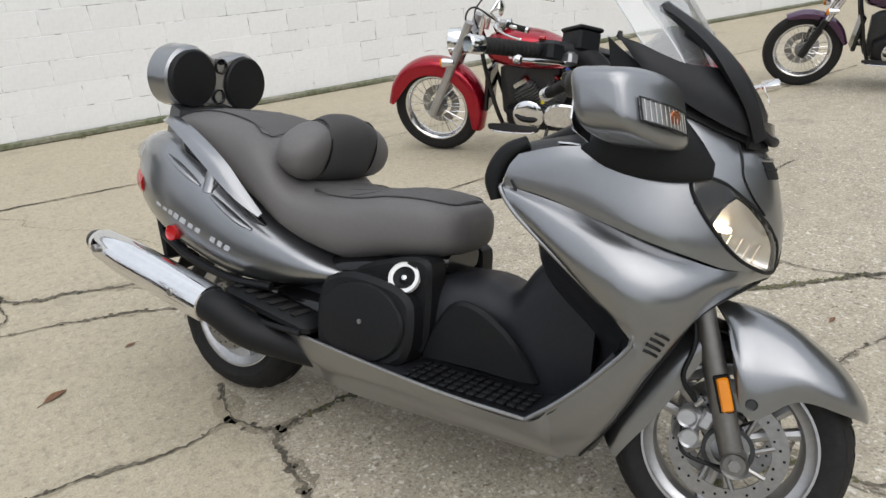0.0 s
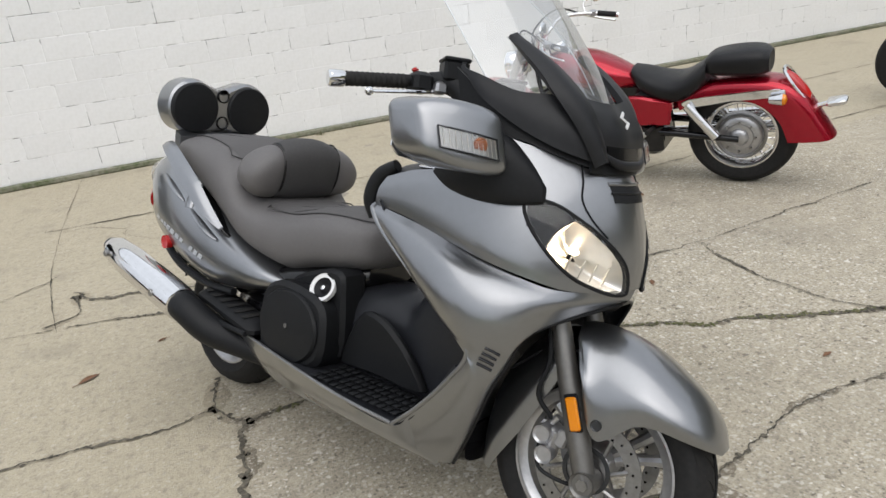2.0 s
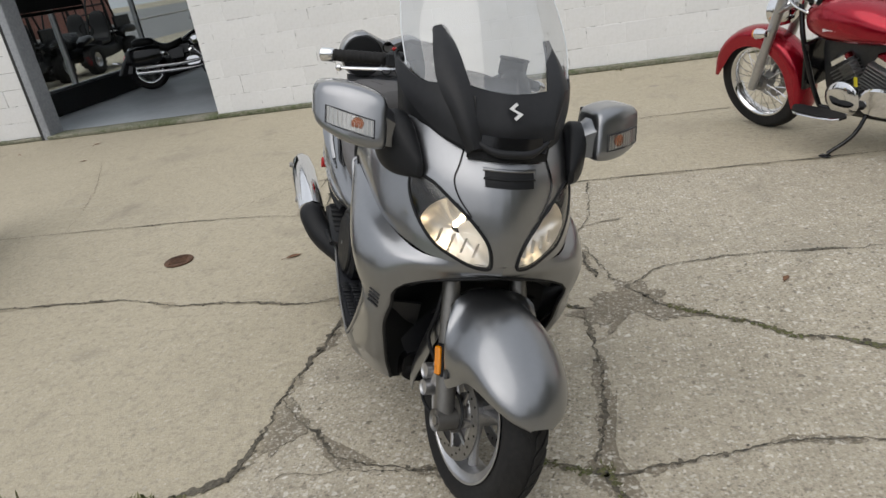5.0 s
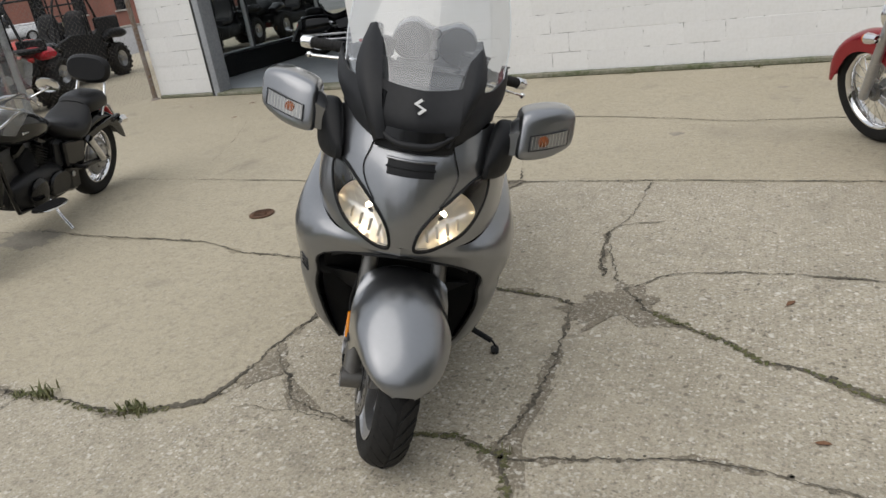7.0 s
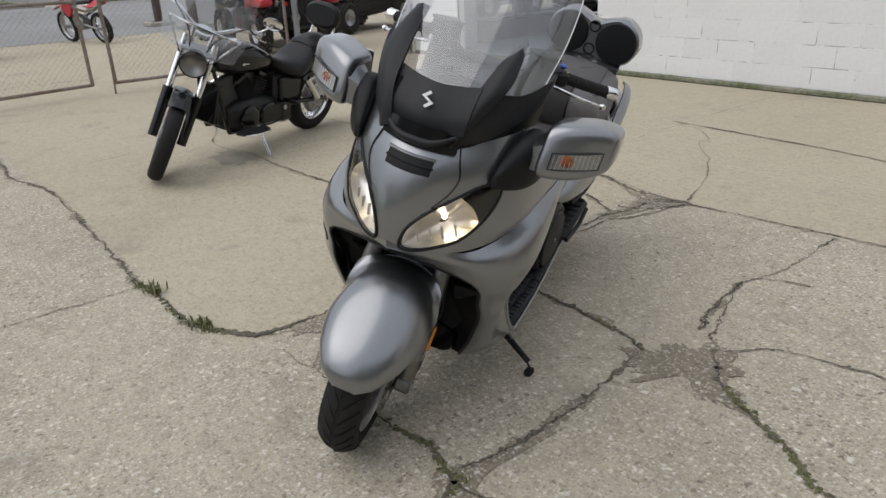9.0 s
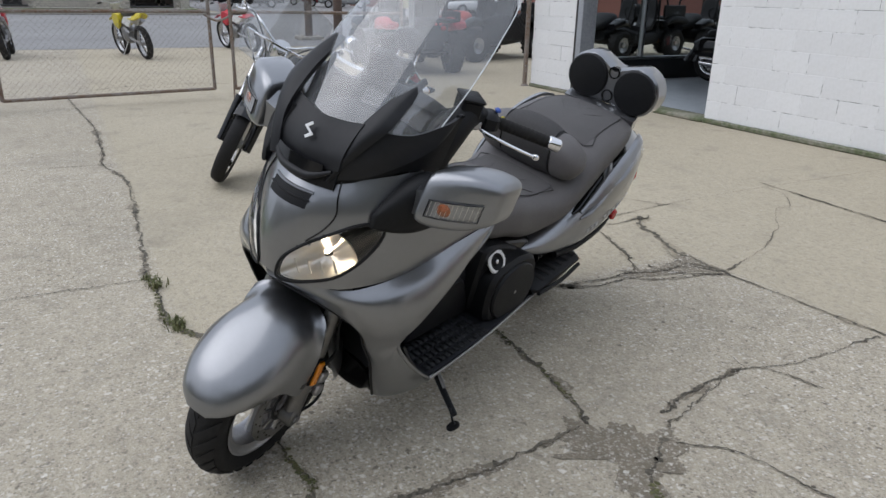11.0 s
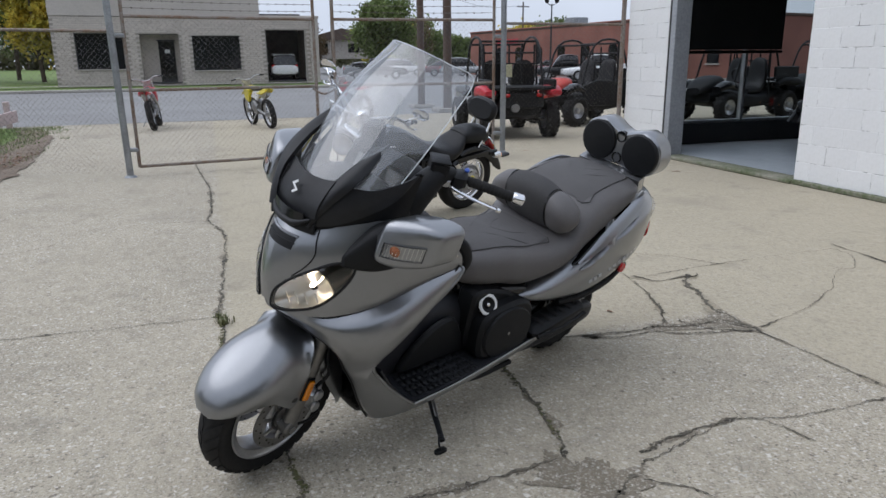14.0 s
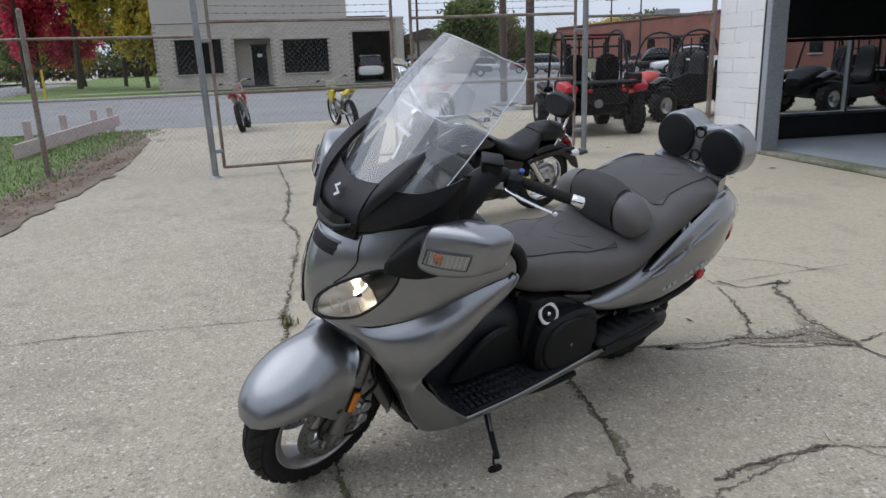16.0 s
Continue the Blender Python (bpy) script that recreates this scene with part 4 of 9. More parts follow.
def post(xy, r, top, material, name="post", lean=0.0):
    s = Shape().tube([(*xy, 0), (xy[0], xy[1] + lean, top)], r, 14)
    s.lathe([(r * 1.06, 0), (r * 1.06, 0.02), (r * 0.6, 0.045), (0, 0.055)], 14, pose(xy[0], xy[1] + lean, top, 90))
    s.lathe([(r * 1.9, 0), (r * 1.6, 0.02), (r, 0.03)], 14, pose(*xy, 0, 90))
    return part(name, s, M[material], fence)


def links(a, b, z0, z1, pitch=0.072, wire=0.0010):
    """Woven wire between two posts: slanting wires both ways."""
    s = Shape()
    a, b = Vector((*a, 0)), Vector((*b, 0))
    length, d = (b - a).length, (b - a).normalized()
    nrm = Vector((-d.y, d.x, 0))
    h = z1 - z0
    k = -int(h / pitch) - 1
    while k * pitch < length:
        for sign in (1, -1):
            u0, u1 = k * pitch, k * pitch + h
            v0, v1 = 0.0, h
            if u0 < 0:
                v0, u0 = -u0, 0.0
            if u1 > length:
                v1, u1 = h - (u1 - length), length
            if u1 - u0 > 0.01:
                za, zb = (z0 + v0, z0 + v1) if sign > 0 else (z1 - v0, z1 - v1)
                p, q = a + d * u0 + Vector((0, 0, za)), a + d * u1 + Vector((0, 0, zb))
                w = (q - p).normalized().cross(nrm).normalized() * wire
                t = nrm * wire
                s.add([p + w, p - w * 0.5 + t, p - w * 0.5 - t, q + w, q - w * 0.5 + t, q - w * 0.5 - t], [(0, 1, 4, 3), (1, 2, 5, 4), (2, 0, 3, 5)])
        k += 1
    return s


def rail(a, b, z, r=0.021, material="rusty_pipe", parent=None, name="rail", zb=None):
    return part(name, Shape().tube([(*a, z), (*b, z if zb is None else zb)], r, 10), M[material], parent or fence)


post(FENCE["gate"], 0.042, 2.25, "galv", lean=-0.03)
post(FENCE["far"], 0.036, 2.2, "rusty_pipe")
post(FENCE["mid"], 0.042, 2.25, "galv")
post(FENCE["pier"], 0.036, 2.4, "rusty_pipe")
rail(FENCE["far"], FENCE["gate"], 1.86, zb=1.80)
rail(FENCE["mid"], FENCE["pier"], 1.93)
rail((-7.6, -4.9), FENCE["far"], 1.88, zb=1.86)
post((-7.6, -4.9), 0.036, 2.2, "rusty_pipe")
tagged(part("chain_mesh", links(FENCE["far"], FENCE["gate"], 0.05, 1.8), M["wire"], fence), kind="stuff")
tagged(part("chain_mesh", links((-7.6, -4.9), FENCE["far"], 0.05, 1.8), M["wire"], fence), kind="stuff")
tagged(part("chain_mesh", links(FENCE["mid"], FENCE["pier"], 0.05, 1.9), M["wire"], fence), kind="stuff")


def gate_leaf(a, b, label):
    """A swung gate leaf: pipe frame, middle rail, wire and three strands of barbed wire on stubs."""
    g = thing("gate", label, "gate", group="gate leaves")
    for p, n in ((a, "stile"), (b, "stile")):
        part(n, Shape().tube([(*p, 0.12), (*p, 2.28)], 0.022, 10), M["rusty_pipe"], g)
    for z in (0.13, 1.09, 1.98):
        rail(a, b, z, 0.021, parent=g)
    tagged(part("chain_mesh", links(a, b, 0.14, 1.97), M["wire"], g), kind="stuff")
    for z in (2.08, 2.17, 2.26):
        s = Shape().tube([(*a, z), ((a[0] + b[0]) / 2, (a[1] + b[1]) / 2, z - 0.012), (*b, z)], 0.003, 5, smooth=3)
        for k in range(int(math.dist(a, b) / 0.12)):
            t = k / (math.dist(a, b) / 0.12)
            c = Vector((a[0] + (b[0] - a[0]) * t, a[1] + (b[1] - a[1]) * t, z - 0.012 * math.sin(math.pi * t)))
            s.tube([c + Vector((0, -0.012, -0.012)), c + Vector((0, 0.012, 0.012))], 0.0022, 4)
            s.tube([c + Vector((0, -0.012, 0.012)), c + Vector((0, 0.012, -0.012))], 0.0022, 4)
        part("barbed_wire", s, M["wire"], g)
    return g


gate_a = gate_leaf((-6.20, -0.28), (-6.56, 2.10), "rusty chain-link gate leaf hung on a galvanised post")
gate_b = gate_leaf((-6.52, 2.36), (-6.36, 4.70), "rusty chain-link gate leaf standing open a little")
part("drop_bar", Shape().tube([(-6.50, 2.33, 0.0), (-6.52, 2.37, 0.7)], 0.012, 8), M["rusty_pipe"], gate_b)
for z in (0.35, 1.75):
    part("hinge", Shape().box((0.07, 0.14, 0.05), (-6.18, -0.34, z), bevel=0.01), M["galv"], gate_a)
    part("hinge", Shape().box((0.07, 0.14, 0.05), (-6.32, 4.76, z), bevel=0.01), M["galv"], gate_b)
part("lock_chain", Shape().tube([(-6.56, 2.05, 1.05), (-6.50, 2.2, 0.98), (-6.54, 2.40, 1.06)], 0.014, 8, smooth=4), M["rusty_pipe"], gate_a)


# ---- the silver scooter ----
BIKE = Matrix.Translation((0.8489, 1.4885, 0)) @ Matrix.Rotation(radians(-65), 4, "Z") @ Matrix.Rotation(radians(-15.5), 4, "X")
sc = thing("scooter", "silver-grey maxi scooter with lit headlamps leaning on its side stand", "scooter", BIKE)

# steering: everything that turns with the bars is turned a little to the left
STEER_P, STEER_A = Vector((0.78, 0, 0.28)), Vector((-0.42, 0, 0.907)).normalized()
STEER = Matrix.Translation(STEER_P) @ Matrix.Rotation(radians(10.5), 4, STEER_A) @ Matrix.Translation(-STEER_P)


def tread(shape, radius, width, n, m):
    """Raised tread bars slanting over the crown of a tyre."""
    for k in range(n):
        a = 2 * math.pi * k / n
        for side in (1, -1):
            rows = []
            for j in range(5):
                t = j / 4
                y = side * width * (0.04 + 0.40 * t)
                aa = a + (0.16 if side > 0 else 0.16 + math.pi / n) * (1 + 0.0 * t) + t * 0.24
                drop = radius - (1 - math.cos(t * 1.12)) * width * 0.34 + 0.0010
                rows.append([(drop * math.cos(aa + da), y, drop * math.sin(aa + da)) for da in (0.0, 0.045, 0.09, 0.135)])
            shape.sheet(rows, 1, 1, thick=0.004, m=m)
    return shape


def tyre(radius, width, rim):
    p = []
    for k in range(13):
        a = math.pi * (k / 12 - 0.5)
        p.append((radius - width * 0.5 * (1 - math.cos(a)) * 0.72, width * 0.5 * math.sin(a)))
    return [(rim, -width * 0.36)] + [(max(rim, r), h) for r, h in p] + [(rim, width * 0.36)]


# front wheel
AX = (0.82, 0.0, 0.276)
front_m = STEER @ Matrix.Translation(AX)
fw = part("front_wheel", Shape().lathe(tyre(0.2690, 0.120, 0.188), 64, front_m), M["rubber"], sc, "black grooved front tyre")
part("tread", tread(Shape(), 0.2700, 0.120, 32, front_m), M["rubber"], fw)
rim = Shape().lathe([(0.196, -0.052), (0.190, -0.052), (0.186, -0.046), (0.168, -0.040), (0.162, -0.02), (0.162, 0.02), (0.168, 0.040), (0.186, 0.046), (0.190, 0.052), (0.196, 0.052)], 56, front_m)
part("rim", rim, M["alloy"], fw, "cast alloy rim")
for k in range(3):
    sp = Shape()
    for d in (-0.20, 0.20):
        a = 2 * math.pi * k / 3 + 0.5
        sp.tube([(0.035 * math.cos(a + d), 0, 0.035 * math.sin(a + d)), (0.10 * math.cos(a + d * 0.9), 0, 0.10 * math.sin(a + d * 0.9)), (0.168 * math.cos(a + d), 0, 0.168 * math.sin(a + d))], [0.017, 0.0125, 0.016], 8, smooth=3, m=front_m)
    part("spoke", sp, M["alloy"], fw)
part("hub", Shape().disc(0.048, -0.06, 0.06, 24, front_m, bevel=0.008), M["alloy"], fw)


def brake_disc(side, centre_m, r, name="brake_disc"):
    d = part(name, Shape().disc(r, side * 0.074, side * 0.079, 48, centre_m, r0=r - 0.036), M["steel"], sc, "drilled steel brake disc")
    holes = Shape()
    for k in range(30):
        a = 2 * math.pi * k / 30
        rr = r - 0.010 - 0.009 * (k % 3)
        holes.disc(0.0032, side * 0.0728, side * 0.0802, 8, centre_m @ Matrix.Translation((rr * math.cos(a), 0, rr * math.sin(a))))
    tagged(part("disc_holes", holes, M["gloss_black"], d), kind="stuff")
    carrier = Shape()
    for k in range(8):
        a = 2 * math.pi * k / 8
        carrier.tube([(0.045 * math.cos(a), side * 0.074, 0.045 * math.sin(a)), ((r - 0.03) * math.cos(a + 0.25), side * 0.076, (r - 0.03) * math.sin(a + 0.25))], 0.006, 6, m=centre_m)
    carrier.disc(0.052, side * 0.069, side * 0.078, 28, centre_m, r0=0.036)
    tagged(part("carrier", carrier, M["steel"], d), kind="stuff")
    ring = Shape().disc(0.058, side * 0.080, side * 0.083, 40, centre_m, r0=0.048)
    part("sensor_ring", ring, M["dark_metal"], d)
    return d


brake_disc(-1, front_m, 0.130)
brake_disc(1, front_m, 0.130)
for side in (-1, 1):
    leg = Shape().tube([(0.832, side * 0.112, 0.262), (0.80, side * 0.110, 0.36), (0.70, side * 0.104, 0.66)], [0.026, 0.028, 0.024], 14, m=STEER)
    leg.disc(0.030, side * 0.088, side * 0.136, 20, STEER @ Matrix.Translation((0.834, 0, 0.262)), bevel=0.006)
    f = part("fork_leg", leg, M["fork"], sc, "dull grey fork leg")
    part("axle_nut", Shape().disc(0.014, side * 0.134, side * 0.142, 6, STEER @ Matrix.Translation((0.834, 0, 0.262))), M["steel"], f)
    part("reflector", Shape().box((0.026, 0.012, 0.078), (0, 0, 0), STEER @ pose(0.792, side * 0.142, 0.418, 0, -18, 0), bevel=0.004), M["orange"], f, "amber side reflector")
    part("reflector_bracket", Shape().box((0.034, 0.008, 0.088), (0, 0, 0), STEER @ pose(0.790, side * 0.134, 0.418, 0, -18, 0), bevel=0.003), M["black_plastic"], f)
    cal = Shape().box((0.052, 0.05, 0.095), (0, 0, 0), STEER @ pose(0.728, side * 0.098, 0.325, 0, 14, 0), bevel=0.012)
    cal.disc(0.022, side * 0.118, side * 0.134, 20, STEER @ Matrix.Translation((0.722, 0, 0.348)), bevel=0.005)
    cal.disc(0.022, side * 0.118, side * 0.134, 20, STEER @ Matrix.Translation((0.732, 0, 0.302)), bevel=0.005)
    cal.box((0.03, 0.03, 0.05), (0, 0, 0), STEER @ pose(0.765, side * 0.105, 0.345, 0, 20, 0), bevel=0.006)
    cal.tube([(0.735, side * 0.115, 0.375), (0.75, side * 0.118, 0.395)], 0.008, 8, m=STEER)
    part("caliper", cal, M["alloy"], sc, "silver brake caliper")
    part("brake_hose", Shape().tube([(0.735, side * 0.118, 0.385), (0.70, side * 0.135, 0.44), (0.715, side * 0.13, 0.52), (0.70, side * 0.115, 0.60)], 0.006, 8, smooth=5, m=STEER), M["black_plastic"], sc)
    part("sensor_wire", Shape().tube([(0.83, side * 0.09, 0.235), (0.77, side * 0.125, 0.25), (0.72, side * 0.13, 0.27), (0.715, side * 0.128, 0.33)], 0.005, 8, smooth=5, m=STEER), M["black_plastic"], sc)


# front mudguard: crown and edge line along its length
def guard(stations):
    rows = []
    for xc, zc, xe, ze, w in stations:
        e = Vector((xe, w * 0.96, ze))
        c = Vector((xc, 0, zc))
        a = Vector((xe * 0.72 + xc * 0.28, w * 1.0, ze + (zc - ze) * 0.42))
        b = Vector((xe * 0.3 + xc * 0.7, w * 0.66, ze + (zc - ze) * 0.83))
        half = [e, a, b, c]
        rows.append(half + [Vector((p.x, -p.y, p.z)) for p in reversed(half[:-1])])
    return rows


mg = part("front_mudguard", Shape().sheet(guard([
    (1.100, 0.394, 1.094, 0.388, 0.028), (1.088, 0.432, 1.070, 0.402, 0.070), (1.053, 0.480, 1.022, 0.418, 0.103),
    (1.000, 0.523, 0.975, 0.430, 0.121), (0.930, 0.567, 0.930, 0.428, 0.131), (0.865, 0.594, 0.885, 0.392, 0.136),
    (0.815, 0.604, 0.853, 0.372, 0.138), (0.785, 0.606, 0.828, 0.395, 0.138), (0.765, 0.606, 0.810, 0.46, 0.136), (0.745, 0.602, 0.792, 0.545, 0.128)]),
    3, 4, thick=0.004, m=STEER), M["silver"], sc, "silver-grey painted mudguard")
part("front_mudguard_rear", Shape().sheet(guard([(0.705, 0.585, 0.745, 0.50, 0.118), (0.635, 0.535, 0.705, 0.42, 0.118), (0.570, 0.45, 0.655, 0.33, 0.112), (0.535, 0.34, 0.600, 0.245, 0.104), (0.535, 0.235, 0.575, 0.20, 0.09)]),
                                         3, 4, thick=0.004, m=STEER), M["silver"], sc)
for side in (-1, 1):
    part("bolt", Shape().disc(0.013, side * 0.128, side * 0.142, 16, STEER @ Matrix.Translation((0.848, 0, 0.408)), bevel=0.003), M["dark_metal"], mg)
part("mudguard_liner", Shape().sheet([[(x, s * w, z) for s in (-1, -0.5, 0, 0.5, 1)] for x, z, w in ((0.88, 0.50, 0.07), (0.80, 0.545, 0.08), (0.70, 0.545, 0.09), (0.60, 0.47, 0.09))], 3, 2, thick=0.006, m=STEER), M["black_plastic"], sc)

# front cowl between the headlamps and back to the leg shields
COWL = [
    [(0.795, 0, 0.985), (0.775, 0.075, 0.985), (0.725, 0.14, 1.0), (0.66, 0.190, 1.022), (0.592, 0.222, 1.030), (0.50, 0.260, 0.958), (0.41, 0.279, 0.940), (0.335, 0.288, 0.918)],
    [(0.832, 0, 0.925), (0.812, 0.078, 0.922), (0.757, 0.155, 0.926), (0.695, 0.208, 0.932), (0.612, 0.250, 0.938), (0.51, 0.279, 0.918), (0.41, 0.291, 0.908), (0.318, 0.296, 0.892)],
    [(0.856, 0, 0.855), (0.836, 0.075, 0.85), (0.775, 0.165, 0.846), (0.708, 0.224, 0.848), (0.62, 0.265, 0.852), (0.52, 0.286, 0.858), (0.41, 0.294, 0.870), (0.312, 0.298, 0.872)],
    [(0.870, 0, 0.78), (0.848, 0.07, 0.775), (0.79, 0.165, 0.768), (0.718, 0.231, 0.778), (0.63, 0.270, 0.793), (0.525, 0.286, 0.820), (0.41, 0.293, 0.846), (0.308, 0.297, 0.856)],
    [(0.866, 0, 0.712), (0.845, 0.08, 0.710), (0.79, 0.168, 0.714), (0.718, 0.230, 0.738), (0.63, 0.266, 0.764), (0.525, 0.282, 0.796), (0.41, 0.290, 0.830), (0.307, 0.296, 0.848)],
]
# the nose is rounded across its middle
COWL = [[row[0], (row[0][0] - 0.16 * (row[0][0] - row[1][0]), 0.4 * row[1][1], 0.6 * row[0][2] + 0.4 * row[1][2])] + row[1:] for row in COWL]
cowl_half = Shape().sheet(COWL, 8, 6)
cowl_pts = [Vector(p) for p in cowl_half.v]


def on_cowl(y, z, lift=0.0):
    """The point of the cowl's skin in front of (y, z), lifted off it a little."""
    near = sorted(cowl_pts, key=lambda p: (p.y - y) ** 2 + (p.z - z) ** 2 + (0.05 if p.x < 0.5 else 0))[:4]
    w = [1 / (((p.y - y) ** 2 + (p.z - z) ** 2) + 1e-6) for p in near]
    x = sum(p.x * k for p, k in zip(near, w)) / sum(w)
    out = Vector((0.86, y * 1.35, 0.12)).normalized()
    return Vector((x, y, z)) + out * lift


LAMP = spline([Vector(p).to_3d() for p in ((0.034, 0.712), (0.046, 0.765), (0.085, 0.816), (0.135, 0.862), (0.180, 0.898), (0.214, 0.902), (0.222, 0.865), (0.206, 0.805), (0.166, 0.748), (0.100, 0.713), (0.055, 0.703))], 4, True)


def inside(y, z, poly):
    hit = False
    for a, b in zip(poly, poly[1:] + poly[:1]):
        if (a.y > z) != (b.y > z) and y < (b.x - a.x) * (z - a.y) / (b.y - a.y) + a.x:
            hit = not hit
    return hit


keep = []
for f in cowl_half.f:
    c = sum((cowl_pts[i] for i in f), Vector()) / len(f)
    if not (inside(c.y, c.z, LAMP) and c.x > 0.62) :
        keep.append(f)
cowl_half.f = keep
part("front_cowl", cowl_half.both(), M["silver"], sc, "silver-grey metallic front cowl", angle=75, weld=0.0005)
part("intake_slot", Shape().sheet([[Vector((p.x, s * p.y, p.z)) for s, y in ((-1, 0.064), (-1, 0.032), (1, 0.0), (1, 0.032), (1, 0.064)) for p in (on_cowl(y, z, 0.002),)] for z in (0.906, 0.918, 0.932, 0.944)], 3, 4, thick=0.002), M["black_plastic"], sc, "black intake slot")
for z, r, mt in ((0.946, 0.0045, "silver"), (0.926, 0.003, "black_plastic")):
    part("intake_lip", Shape().tube([Vector((p.x, s * p.y, p.z)) for s, y in ((-1, 0.067), (-1, 0.033), (1, 0.0), (1, 0.033), (1, 0.067)) for p in (on_cowl(y, z, 0.002),)], r, 8, smooth=4), M[mt], sc)
for side in (-1, 1):
    gap = [on_cowl(y, z, 0.001) for y, z in ((0.105, 0.99), (0.118, 0.95), (0.13, 0.91), (0.118, 0.87), (0.09, 0.83))]
    part("panel_gap", Shape().tube([(p.x, side * p.y, p.z) for p in gap], 0.0022, 6, smooth=4), M["gloss_black"], sc)

for side in (1, -1):
    hl = part("headlamp", Shape().tube([((q := on_cowl(p.x, p.y, 0.001)).x, side * q.y, q.z) for p in LAMP], 0.0045, 6, closed=True), M["black_plastic"], sc, "clear headlamp with a lit bulb")
    cy, cz = 0.118, 0.792
    n = len(LAMP)
    lens = Shape()
    rings = []
    for k, lift in ((1.0, 0.002), (0.8, 0.006), (0.5, 0.010), (0.2, 0.012)):
        rings += [on_cowl(cy + (p.x - cy) * k, cz + (p.y - cz) * k, lift) for p in LAMP]
    rings.append(on_cowl(cy, cz, 0.012))
    faces = [(r * n + i, r * n + (i + 1) % n, (r + 1) * n + (i + 1) % n, (r + 1) * n + i) for r in range(3) for i in range(n)]
    faces += [(3 * n + i, 3 * n + (i + 1) % n, 4 * n) for i in range(n)]
    lens.add([(p.x, side * p.y, p.z) for p in rings], faces)
    ln = part("lens", lens, M["lens"], hl, "clear plastic lens")
    ln.visible_shadow = False
    # dark housing behind the lens
    house = [on_cowl(p.x, p.y, -0.004) for p in LAMP] + [on_cowl(cy + (p.x - cy) * 0.72, cz + (p.y - cz) * 0.72) - Vector((0.075, 0, 0)) for p in LAMP] + [Vector((0.655, cy, cz))]
    hf = [(i, (i + 1) % n, n + (i + 1) % n, n + i) for i in range(n)] + [(n + i, n + (i + 1) % n, 2 * n) for i in range(n)]
    part("housing", Shape().add([(p.x, side * p.y, p.z) for p in house], hf), M["dark_grey_plastic"], hl)
    # bright reflector, its lower inner part, with flutes
    bm_m = pose(0.762, side * 0.106, 0.786, 0, 0, side * 24)
    refl = Shape()
    turn = Matrix(((0, 1, 0, 0), (-1, 0, 0, 0), (0, 0, 1, 0), (0, 0, 0, 1)))
    bc = Vector((0.100, 0.772))
    ring0 = []
    for p in LAMP:
        d = Vector((p.x - bc.x, p.y - bc.y))
        d = d * min(0.95, 0.100 / max(d.length, 0.001))
        ring0.append(bc + d)
    bowl_pts = []
    for kk, depth in ((1.0, 0.010), (0.9, 0.030), (0.7, 0.055), (0.4, 0.072), (0.12, 0.078)):
        bowl_pts += [on_cowl(bc.x + (p.x - bc.x) * kk, bc.y + (p.y - bc.y) * kk) - Vector((depth, 0, 0)) for p in ring0]
    bf = [(r * n + i, r * n + (i + 1) % n, (r + 1) * n + (i + 1) % n, (r + 1) * n + i) for r in range(4) for i in range(n)]
    refl.add([(p.x, side * p.y, p.z) for p in bowl_pts], bf)
    part("reflector", refl, M["reflector"], hl, "mirror-bright reflector bowl")
    for k in range(0, 7, 2):
        yy = 0.066 + 0.014 * k
        base = on_cowl(yy, 0.735 + 0.004 * k, -0.016)
        part("flute", Shape().box((0.004, 0.009, 0.045), (0, 0, 0), pose(base.x - 0.012, side * yy, base.z + 0.008, 0, 20, side * -25), bevel=0.0015), M["reflector"], hl)
    part("bulb", Shape().lathe([(0.0, 0.016), (0.006, 0.014), (0.0075, 0.006), (0.0065, -0.018), (0, -0.02)], 16, bm_m @ Matrix.Translation((-0.004, 0, 0.004)) @ turn), M["bulb_on"], hl, "glowing warm bulb")

